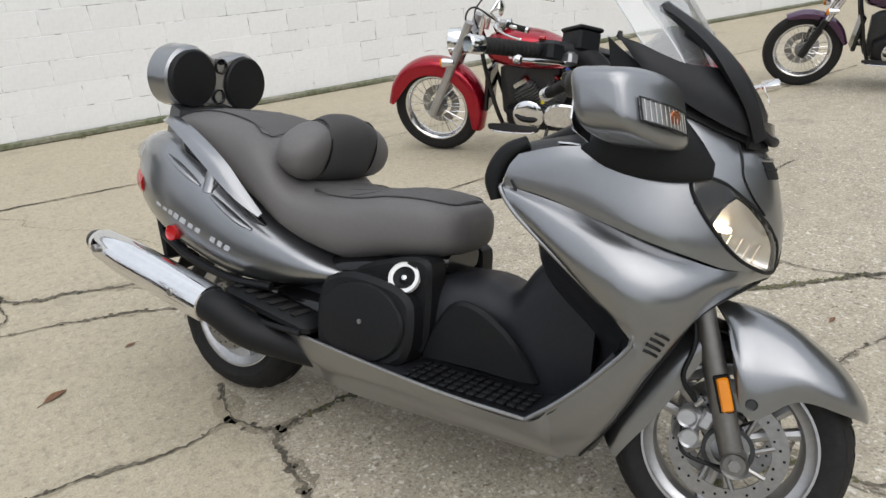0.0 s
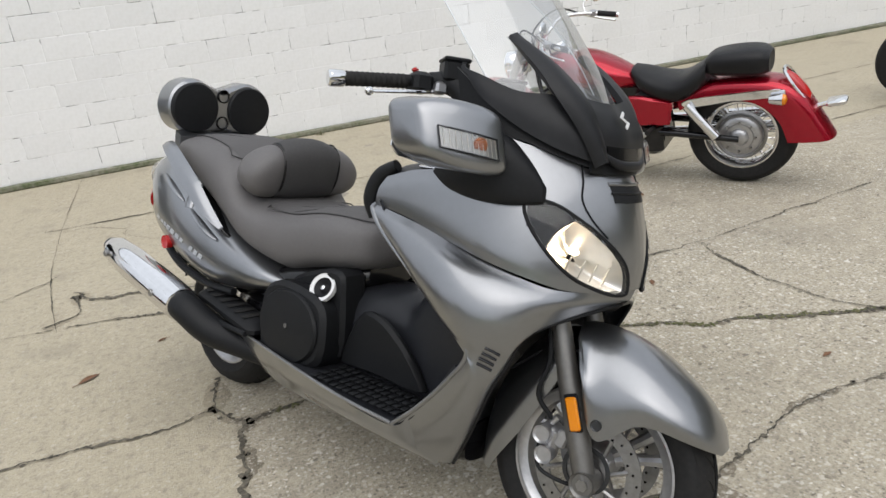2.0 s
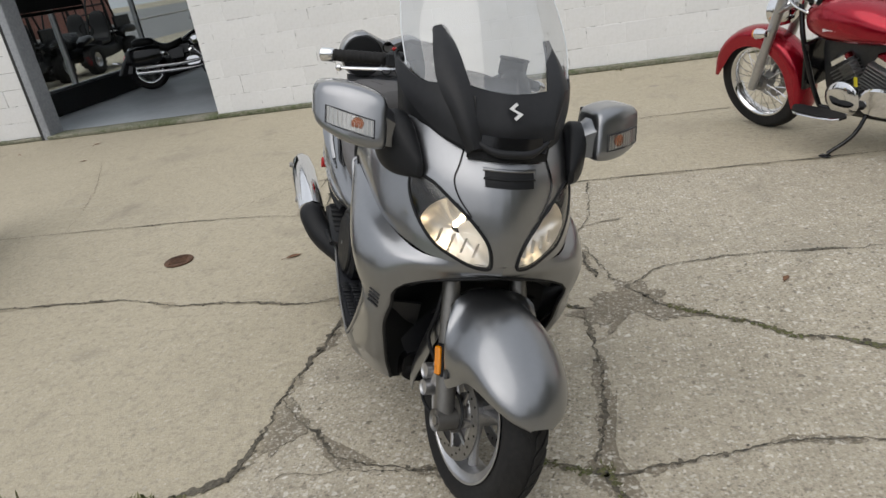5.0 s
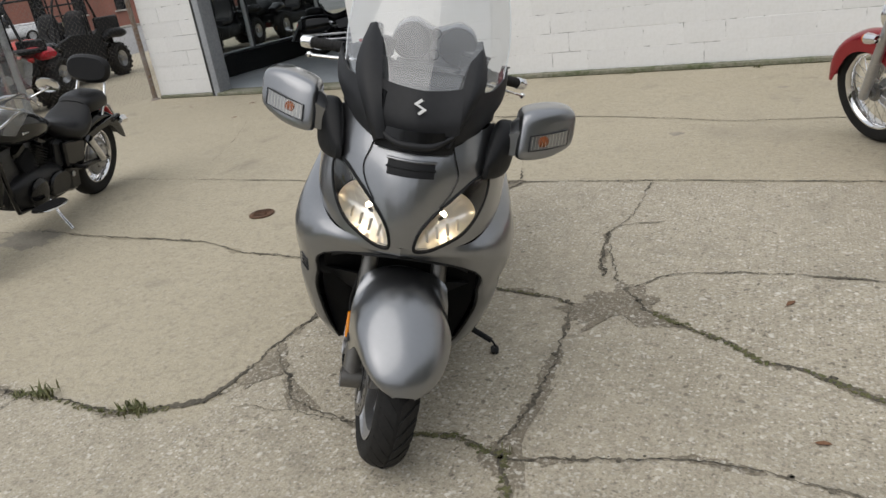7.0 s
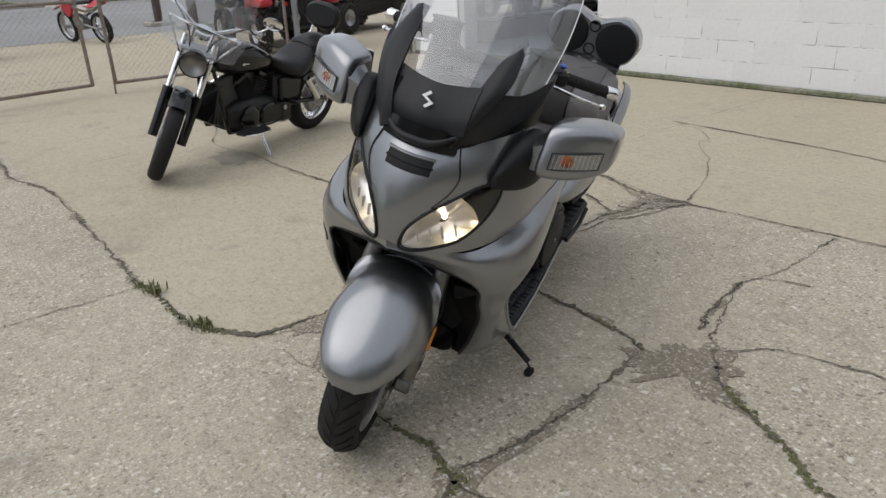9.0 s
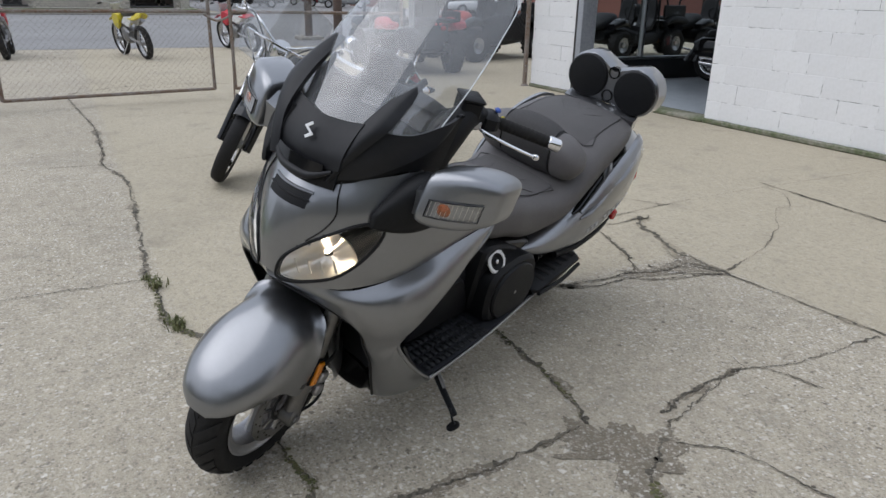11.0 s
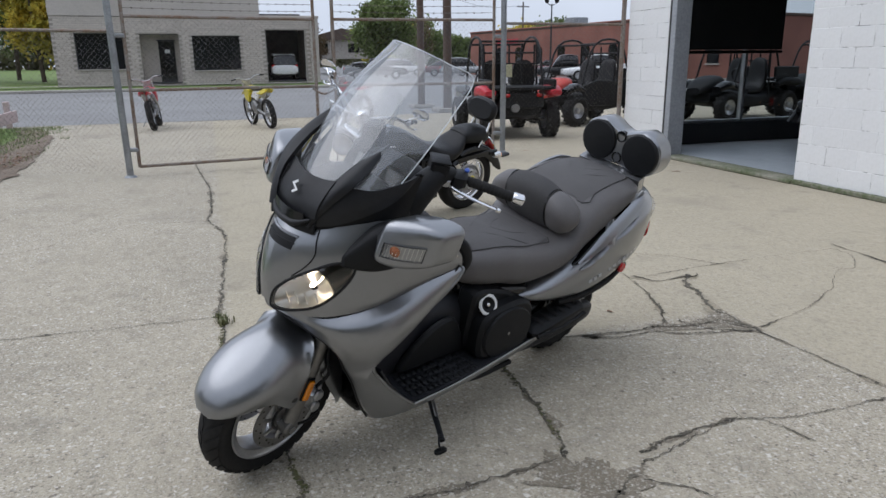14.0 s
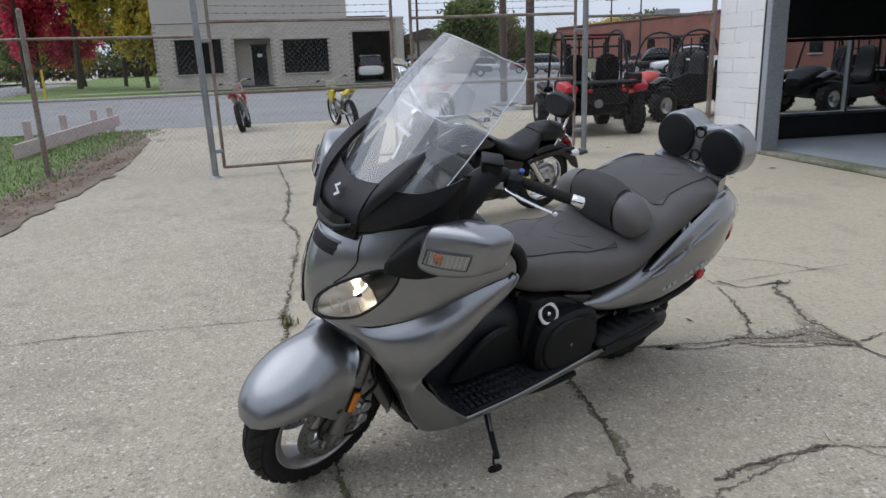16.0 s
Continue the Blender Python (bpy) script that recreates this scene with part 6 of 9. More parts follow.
part("switch", Shape().box((0.016, 0.024, 0.012), (0, 0, 0), STEER @ pose(0.288, 0.205, 1.160, 0, 0, -56), bevel=0.004), M["switch_blue"], hb, "blue rocker switch")
part("switch_button", Shape().box((0.014, 0.020, 0.012), (0, 0, 0), STEER @ pose(0.272, 0.222, 1.138, 0, 0, -56), bevel=0.004), M["yellow_plastic"], hb, "yellow push button")
part("switch", Shape().box((0.014, 0.020, 0.014), (0, 0, 0), STEER @ pose(0.283, 0.214, 1.135, 0, 0, -56), bevel=0.004), M["yellow_plastic"], hb, "yellow switch")
part("switch", Shape().box((0.014, 0.020, 0.012), (0, 0, 0), STEER @ pose(0.298, -0.205, 1.160, 0, 0, 56), bevel=0.004), M["redlens"], hb, "red kill switch")
for side in (1, -1):
    part("bar_shroud", Shape().tube([(0.50, side * 0.12, 0.98), (0.445, side * 0.140, 1.075), (0.385, side * 0.155, 1.135), (0.325, side * 0.180, 1.140)], [0.056, 0.050, 0.040, 0.024] if side > 0 else [0.044, 0.036, 0.028, 0.020], 14, smooth=5, m=STEER), M["black_plastic"], hb, "black handlebar shroud")
part("bar_cover", Shape().blob([(0.33, 0.06, 1.06, 1.12), (0.38, 0.14, 1.05, 1.14), (0.44, 0.12, 1.04, 1.13), (0.48, 0.05, 1.05, 1.10)], 20, 4, m=STEER), M["black_plastic"], hb)

# seat: long grey two-level saddle with suede inlays
SEAT = [(0.118, 0.06, 0.650, 0.708), (0.092, 0.125, 0.622, 0.748), (0.02, 0.168, 0.598, 0.774), (-0.10, 0.190, 0.582, 0.776), (-0.22, 0.202, 0.552, 0.760), (-0.34, 0.222, 0.575, 0.758), (-0.43, 0.236, 0.612, 0.790),
        (-0.51, 0.240, 0.655, 0.885), (-0.60, 0.236, 0.705, 0.940), (-0.75, 0.222, 0.785, 0.962), (-0.88, 0.195, 0.835, 0.952), (-0.97, 0.14, 0.858, 0.930), (-1.005, 0.07, 0.870, 0.908)]
seat = part("seat", Shape().blob(SEAT, 36, 5, power=2.9), M["seat_grey"], sc, "grey vinyl two-level seat")
seat_rings = spline([Vector((x, w, 0)) for x, w, a, b in SEAT], 6), spline([Vector((x, a, b)) for x, w, a, b in SEAT], 6)


def seat_top(x, y, lift=0.003):
    ring = list(zip(*seat_rings))
    k = next((i for i in range(len(ring) - 1) if ring[i][0].x >= x >= ring[i + 1][0].x), 0)
    (a, b), (c, d) = ring[k], ring[k + 1]
    f = 0.0 if a.x == c.x else (a.x - x) / (a.x - c.x)
    w, lo, hi = a.y + (c.y - a.y) * f, b.y + (d.y - b.y) * f, b.z + (d.z - b.z) * f
    q = min(0.98, abs(y) / max(w, 0.01))
    return (x, y, (lo + hi) / 2 + (hi - lo) / 2 * (1 - q ** 2.9) ** (1 / 2.9) + lift)


for xs, half in (((0.075, 0.03, -0.04, -0.12, -0.20, -0.28, -0.36), (0.075, 0.115, 0.13, 0.14, 0.148, 0.152, 0.15)), ((-0.53, -0.60, -0.70, -0.80, -0.88, -0.95), (0.155, 0.16, 0.155, 0.145, 0.125, 0.075))):
    part("seat_inlay", Shape().sheet([[seat_top(x, h * t, 0.0035) for t in (-1, -0.66, -0.33, 0, 0.33, 0.66, 1)] for x, h in zip(xs, half)], 4, 3), M["seat_inlay"], seat, "grey suede inlay")
    part("piping", Shape().tube([seat_top(x, h, 0.003) for x, h in zip(xs, half)] + [seat_top(x, -h, 0.003) for x, h in reversed(list(zip(xs, half)))], 0.0022, 6, smooth=3, closed=True), M["seat_dark"], seat)
for xs, ys in (((-0.02, -0.10, -0.16, -0.24), (0, 0.05, 0.09, 0.14)), ((-0.02, -0.10, -0.16, -0.24), (0, -0.05, -0.09, -0.14)), ((-0.16, -0.22, -0.30), (0.0, 0.05, 0.08)), ((-0.16, -0.22, -0.30), (0.0, -0.05, -0.08)),
               ((-0.60, -0.68, -0.74, -0.86), (0, 0.05, 0.09, 0.10)), ((-0.60, -0.68, -0.74, -0.86), (0, -0.05, -0.09, -0.10)), ((-0.72, -0.80, -0.90), (0, 0.04, 0.05)), ((-0.72, -0.80, -0.90), (0, -0.04, -0.05))):
    part("stitch_line", Shape().tube([seat_top(x, y, 0.003) for x, y in zip(xs, ys)], 0.0013, 6, smooth=5), M["seat_dark"], seat)

# rider's backrest: three pads
BR = pose(-0.405, 0, 0.862, 0, 20, 0) @ Matrix.Rotation(radians(90), 4, "Z")
br = part("backrest", Shape().blob([(-0.115, 0.060, -0.088, 0.090), (-0.06, 0.068, -0.092, 0.108), (0, 0.070, -0.092, 0.113), (0.06, 0.068, -0.092, 0.108), (0.115, 0.060, -0.088, 0.090)], 28, 5, power=2.7, m=BR), M["seat_dark"], sc, "padded charcoal rider backrest")
for side in (1, -1):
    part("pad", Shape().blob([(side * 0.105, 0.058, -0.084, 0.088), (side * 0.14, 0.066, -0.086, 0.082), (side * 0.18, 0.064, -0.078, 0.062), (side * 0.212, 0.048, -0.055, 0.030), (side * 0.228, 0.016, -0.025, 0.000)], 28, 5, power=2.5, m=BR), M["seat_grey"], br, "grey vinyl side pad")
    part("seam", Shape().tube([BR @ Vector((side * 0.110, 0.064 * math.cos(a), 0.002 + 0.094 * math.sin(a))) for a in [k * math.pi / 10 for k in range(20)]], 0.003, 6, closed=True), M["gloss_black"], br)

# tail
TAIL = [(-0.185, 0.175, 0.510, 0.535), (-0.30, 0.232, 0.480, 0.578), (-0.45, 0.256, 0.446, 0.648), (-0.62, 0.274, 0.440, 0.745), (-0.80, 0.276, 0.478, 0.850), (-0.95, 0.256, 0.535, 0.885), (-1.07, 0.205, 0.59, 0.880), (-1.145, 0.13, 0.66, 0.862), (-1.172, 0.05, 0.71, 0.83)]
tail = part("tail", Shape().blob(TAIL, 36, 6, power=3.2), M["silver"], sc, "silver-grey tail bodywork")


def tail_side(x, z):
    """Half the tail's width at a place along it and a height."""
    a, b = next((a, b) for a, b in zip(TAIL, TAIL[1:]) if a[0] >= x >= b[0])
    f = (a[0] - x) / (a[0] - b[0])
    w, lo, hi = (a[i] + (b[i] - a[i]) * f for i in (1, 2, 3))
    q = min(0.98, abs(z - (lo + hi) / 2) / ((hi - lo) / 2))
    return w * (1 - q ** 3.2) ** (1 / 3.2)


for side in (1, -1):
    g = Shape().sheet([[(-0.905, side * 0.213, 0.913), (-0.84, side * 0.234, 0.914), (-0.73, side * 0.254, 0.876), (-0.60, side * 0.266, 0.804), (-0.52, side * 0.266, 0.730), (-0.462, side * 0.260, 0.670)],
                       [(-0.907, side * 0.224, 0.911), (-0.843, side * 0.252, 0.910), (-0.738, side * 0.274, 0.868), (-0.615, side * 0.284, 0.796), (-0.528, side * 0.280, 0.724), (-0.463, side * 0.266, 0.667)],
                       [(-0.909, side * 0.234, 0.903), (-0.847, side * 0.266, 0.896), (-0.747, side * 0.289, 0.850), (-0.632, side * 0.297, 0.778), (-0.537, side * 0.291, 0.710), (-0.464, side * 0.270, 0.663)]], 4, 5, thick=0.012)
    part("grab_rail", g, M["silver"], sc, "silver-grey passenger grab rail")
    part("rail_recess", Shape().tube([(x, side * (tail_side(x, z) - 0.004), z) for x, z in ((-0.87, 0.845), (-0.80, 0.815), (-0.70, 0.765), (-0.60, 0.705), (-0.52, 0.655), (-0.48, 0.635))], [0.014, 0.026, 0.028, 0.026, 0.018, 0.006], 12, smooth=4, flat=0.5), M["gloss_black"], sc, "black recess behind the grab rail")
    lip = Shape()
    for run in (((-0.665, 0.702), (-0.61, 0.672), (-0.55, 0.640), (-0.505, 0.622)), ((-0.875, 0.805), (-0.82, 0.782), (-0.76, 0.752), (-0.715, 0.728))):
        lip.tube([(x, side * (tail_side(x, z) + 0.001), z) for x, z in run], [0.010, 0.016, 0.015, 0.006], 10, smooth=4, flat=0.6)
    lip.tube([(-0.70, side * (tail_side(-0.70, 0.77) + 0.010), 0.812), (-0.69, side * (tail_side(-0.69, 0.75) + 0.006), 0.762), (-0.685, side * (tail_side(-0.685, 0.71) - 0.002), 0.708)], [0.020, 0.024, 0.020], 10, smooth=4, flat=0.5)
    part("rail_insert", lip, M["silver"], sc, "silver-grey lip and bridge of the rail recess")
    # black tube that stands in for the shade under the tail's lower edge
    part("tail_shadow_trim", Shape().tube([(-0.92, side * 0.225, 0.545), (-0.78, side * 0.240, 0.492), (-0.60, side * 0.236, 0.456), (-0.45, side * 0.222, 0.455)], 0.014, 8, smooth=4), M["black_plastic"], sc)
    r = part("side_reflector", Shape().disc(0.024, side * 0.262, side * 0.276, 24, Matrix.Translation((-0.826, 0, 0.568)), bevel=0.004), M["redlens"], sc, "round red side reflector")
    part("reflector_stem", Shape().box((0.03, 0.05, 0.022), (-0.826, side * 0.243, 0.560), bevel=0.005), M["black_plastic"], r)
    part("tail_lamp", Shape().blob([(-1.02, 0.035, 0.66, 0.74, side * 0.205), (-1.08, 0.045, 0.655, 0.76, side * 0.165), (-1.14, 0.045, 0.66, 0.77, side * 0.115), (-1.172, 0.03, 0.68, 0.75, side * 0.07)], 16, 3), M["redlens"], sc, "red tail lamp")
    part("indicator", Shape().blob([(-1.03, 0.03, 0.75, 0.82, side * 0.200), (-1.09, 0.04, 0.765, 0.84, side * 0.160), (-1.14, 0.03, 0.78, 0.84, side * 0.110)], 14, 3), M["lens"], sc)
    # model name as plain bars of its length
    for k, (dx, ln) in enumerate(((0.0, 0.030), (0.036, 0.024), (0.066, 0.024), (0.096, 0.026), (0.128, 0.030), (0.164, 0.026), (0.196, 0.024), (0.262, 0.024), (0.292, 0.022), (0.320, 0.024))):
        x = -0.90 + dx * 0.98
        z = 0.640 - (dx * 0.30)
        part("name_bar", Shape().box((ln * 0.86, 0.004, 0.016), (0, 0, 0), pose(x, side * (tail_side(x, z + 0.012) + 0.001), z + 0.012, side * 12, 17, side * math.degrees(math.atan((tail_side(x + 0.02, z + 0.006) - tail_side(x - 0.02, z + 0.018)) / 0.04))), bevel=0.001), M["grey_mark"], sc)
part("rear_number_holder", Shape().box((0.02, 0.17, 0.18), (0, 0, 0), pose(-1.12, 0, 0.50, 0, -18, 0), bevel=0.006), M["black_plastic"], sc)
part("rear_undertray", Shape().blob([(-0.55, 0.15, 0.42, 0.50), (-0.80, 0.16, 0.45, 0.56), (-1.0, 0.13, 0.50, 0.62), (-1.12, 0.08, 0.58, 0.68)], 18, 4, power=3), M["black_plastic"], sc)

# loudspeaker pod behind the passenger
POD = [(-0.118, -0.100), (-0.186, -0.072), (-0.214, 0), (-0.186, 0.072), (-0.118, 0.106), (-0.055, 0.088), (0, 0.070), (0.055, 0.088), (0.118, 0.106), (0.186, 0.072), (0.214, 0), (0.186, -0.072), (0.118, -0.100), (0, -0.088)]
pod_m = Matrix.Translation((-0.948, 0.010, 1.052)) @ Matrix.Rotation(radians(4), 4, "Y")
pod = part("speaker_pod", Shape().plate(POD, 0.010, -0.105, m=pod_m, smooth=5, axis="x", bevel=0.016), M["silver"], sc, "silver pod with two round loudspeakers")
for y in (-0.114, 0.114):
    turn_y = pod_m @ Matrix.Translation((0.012, y, 0)) @ Matrix.Rotation(radians(-90), 4, "Z")
    g = part("speaker_grille", Shape().lathe([(0.093, -0.012), (0.093, 0.004), (0.088, 0.010), (0.07, 0.013), (0, 0.016)], 40, turn_y), M["black_plastic"], pod, "round black fabric grille")
for z in (-0.052, 0.050):
    part("port", Shape().lathe([(0.026, -0.02), (0.026, 0.004), (0.021, 0.005), (0.019, -0.02), (0, -0.022)], 24, pod_m @ Matrix.Translation((0.012, 0, z)) @ Matrix.Rotation(radians(-90), 4, "Z")), M["gloss_black"], pod)
part("pod_bracket", Shape().sheet([[(-0.96, -0.17, 0.965), (-0.95, 0, 0.965), (-0.96, 0.17, 0.965)], [(-0.985, -0.16, 0.91), (-0.975, 0, 0.91), (-0.985, 0.16, 0.91)], [(-1.02, -0.14, 0.86), (-1.01, 0, 0.86), (-1.02, 0.14, 0.86)]], 4, 4, thick=0.05), M["silver"], pod)

# loudspeaker boxes by the rider's shins
for side in (1, -1):
    box_m = pose(-0.085, side * 0.232, 0.435, side * 4, 0, 0)
    bx = part("speaker_box", Shape().plate([(-0.150, -0.075), (-0.150, 0.06), (-0.08, 0.105), (0.02, 0.105), (0.10, 0.085), (0.135, 0.04), (0.125, -0.075), (0.02, -0.115), (-0.09, -0.108)], -0.09 * side, 0.020 * side, m=box_m @ Matrix.Diagonal((1.08, 1, 1.12, 1)), smooth=3, bevel=0.014), M["black_plastic"], sc, "black loudspeaker box beside the footboard")
    part("oval_grille", Shape().lathe([(0.140, 0.0), (0.140, 0.012), (0.134, 0.019), (0.10, 0.022), (0, 0.025)], 48, box_m @ Matrix.Translation((-0.012, side * 0.012, -0.006)) @ Matrix.Diagonal((1, side, 0.78, 1))), M["black_plastic"], bx, "oval black speaker grille")
    part("grille_badge", Shape().disc(0.007, side * 0.034, side * 0.039, 16, box_m @ Matrix.Translation((-0.004, 0, -0.002))), M["steel"], bx)
    part("tweeter_housing", Shape().plate([(-0.20, 0.44), (-0.19, 0.54), (-0.06, 0.60), (0.055, 0.615), (0.075, 0.55), (0.06, 0.36), (-0.10, 0.36)], side * 0.10, side * 0.192, smooth=3, bevel=0.012), M["black_plastic"], bx)
    tw_m = Matrix.Translation((0.004, side * 0.204, 0.560)) @ Matrix.Rotation(radians(side * 30), 4, "X") @ Matrix.Rotation(radians(side * -10), 4, "Z")
    tw = Shape().disc(0.043, 0, side * 0.008, 40, tw_m, r0=0.031, bevel=0.003)
    for k in range(8):
        a = 2 * math.pi * k / 8
        tw.box((0.006, 0.007, 0.006), (0.043 * math.cos(a), side * 0.004, 0.043 * math.sin(a)), tw_m, bevel=0.002)
    t = part("tweeter", tw, M["white_mark"], bx, "tweeter in a notched pale ring")
    part("tweeter_cone", Shape().lathe([(0.031, side * 0.006), (0.016, side * -0.004), (0.009, side * 0.002)], 28, tw_m), M["black_plastic"], t)
    part("tweeter_dome", Shape().lathe([(0.0095, side * 0.0), (0.007, side * 0.008), (0, side * 0.011)], 20, tw_m), M["chrome"], t)
part("seat_base", Shape().blob([(0.07, 0.09, 0.560, 0.625), (0.0, 0.145, 0.53, 0.61), (-0.15, 0.175, 0.50, 0.60), (-0.30, 0.19, 0.47, 0.57), (-0.48, 0.20, 0.42, 0.55)], 24, 4, power=3.2), M["gloss_black"], sc)

# exhaust
ex_a, ex_b = Vector((-1.075, -0.352, 0.512)), Vector((-0.578, -0.338, 0.398))
exd = (ex_b - ex_a).normalized()
ex = part("silencer", Shape().tube([ex_a - exd * 0.012, ex_a, ex_a + exd * 0.03, ex_a.lerp(ex_b, 0.3), ex_a.lerp(ex_b, 0.8), ex_b - exd * 0.004, ex_b], [0.030, 0.040, 0.050, 0.059, 0.060, 0.058, 0.052], 28), M["chrome"], sc, "polished chrome silencer")
part("end_cap", Shape().tube([ex_a - exd * 0.026, ex_a - exd * 0.010], [0.030, 0.036], 20), M["dark_metal"], ex)
for t in (0.12, 0.80):
    c = ex_a.lerp(ex_b, t) + Vector((0, -0.058, 0.006))
    part("shield_bolt", Shape().disc(0.013, -0.006, 0.008, 16, Matrix.Translation(c), bevel=0.003), M["steel"], ex)
part("exhaust_pipe", Shape().tube([ex_b - exd * 0.02, ex_b + exd * 0.04, (-0.46, -0.30, 0.335), (-0.36, -0.24, 0.30), (-0.25, -0.17, 0.26)], [0.050, 0.052, 0.052, 0.046, 0.035], 18, smooth=5), M["black_plastic"], sc, "black exhaust cover")

# rear wheel, swing arms
rear_m = Matrix.Translation((-0.757, 0, 0.276))
rw = part("rear_wheel", Shape().lathe(tyre(0.2735, 0.160, 0.178), 56, rear_m), M["rubber"], sc, "black rear tyre")
part("tread", tread(Shape(), 0.2746, 0.160, 22, rear_m), M["rubber"], rw)
part("rim", Shape().lathe([(0.186, -0.066), (0.180, -0.066), (0.174, -0.058), (0.155, -0.05), (0.150, 0), (0.155, 0.05), (0.174, 0.058), (0.180, 0.066), (0.186, 0.066)], 48, rear_m), M["alloy"], rw, "cast alloy rim")
for k in range(3):
    sp = Shape()
    for d in (-0.2, 0.2):
        a = 2 * math.pi * k / 3 + 0.9
        sp.tube([(0.03 * math.cos(a + d), 0, 0.03 * math.sin(a + d)), (0.155 * math.cos(a + d), 0, 0.155 * math.sin(a + d))], [0.018, 0.015], 8, m=rear_m)
    part("spoke", sp, M["alloy"], rw)
part("hub", Shape().disc(0.05, -0.09, 0.09, 24, rear_m, bevel=0.01), M["engine"], rw)
brake_disc(-1, rear_m @ Matrix.Translation((0, -0.02, 0)), 0.115)
part("rear_caliper", Shape().box((0.05, 0.045, 0.09), (0, 0, 0), pose(-0.66, -0.105, 0.30, 0, 20, 0), bevel=0.01), M["alloy"], sc)
for side in (1, -1):
    part("swing_arm", Shape().tube([(-0.36, side * 0.13, 0.30), (-0.55, side * 0.135, 0.29), (-0.78, side * 0.125, 0.276)], [0.045, 0.036, 0.03], 12, smooth=3, flat=0.6), M["black_plastic"], sc)
    part("shock", Shape().tube([(-0.70, side * 0.17, 0.31), (-0.62, side * 0.19, 0.50)], 0.022, 12), M["dark_metal"], sc)
    coil = [(-0.70 + 0.08 * t / 60 + 0.026 * math.cos(t * 0.7) * 0.9, side * (0.17 + 0.02 * t / 60) + 0.026 * math.sin(t * 0.7), 0.315 + 0.18 * t / 60) for t in range(61)]
    part("spring", Shape().tube(coil, 0.0045, 6), M["steel"], sc)
part("drive_case", Shape().blob([(-0.28, 0.04, 0.20, 0.38, 0.155), (-0.45, 0.045, 0.20, 0.36, 0.155), (-0.65, 0.045, 0.21, 0.34, 0.15), (-0.82, 0.035, 0.23, 0.32, 0.145), (-0.86, 0.02, 0.25, 0.30, 0.14)], 20, 4, power=3.2), M["dark_grey_plastic"], sc, "dark transmission case")
part("rear_mudguard", Shape().sheet([[(-0.757 + 0.305 * math.cos(a), y, 0.276 + 0.305 * math.sin(a) - abs(y) * 0.12) for y in (-0.09, -0.04, 0, 0.04, 0.09)] for a in (1.2, 1.6, 2.0, 2.4, 2.75)], 3, 3, thick=0.006), M["black_plastic"], sc)

# stands
st = part("side_stand", Shape().tube([(0.205, 0.165, 0.205), (0.245, 0.25, 0.175), (0.300, 0.375, 0.140)], [0.014, 0.012, 0.011], 10, smooth=3), M["black_plastic"], sc, "black side stand")
part("stand_foot", Shape().plate([(-0.022, -0.011), (0.0, -0.016), (0.026, -0.011), (0.028, 0.009), (0.0, 0.015), (-0.020, 0.010)], -0.004, 0.005, m=Matrix.Translation((0.315, 0.392, 0.113)) @ Matrix.Rotation(radians(15.5), 4, "X"), axis="z", smooth=3), M["black_plastic"], st)
part("stand_tang", Shape().tube([(0.285, 0.340, 0.150), (0.318, 0.372, 0.152), (0.326, 0.390, 0.134), (0.312, 0.392, 0.122)], 0.004, 8, smooth=4), M["black_plastic"], st)
part("stand_spring", Shape().tube([(0.195, 0.16, 0.215), (0.262, 0.29, 0.178)], 0.007, 8), M["steel"], st)
part("centre_stand", Shape().tube([(-0.02, 0.15, 0.20), (0.02, 0.165, 0.175), (-0.10, 0.17, 0.155), (-0.30, 0.16, 0.150)], 0.013, 10, smooth=4), M["black_plastic"], sc)
part("centre_stand_foot", Shape().box((0.05, 0.03, 0.022), (0.05, 0.165, 0.175), bevel=0.006), M["rubber"], sc)


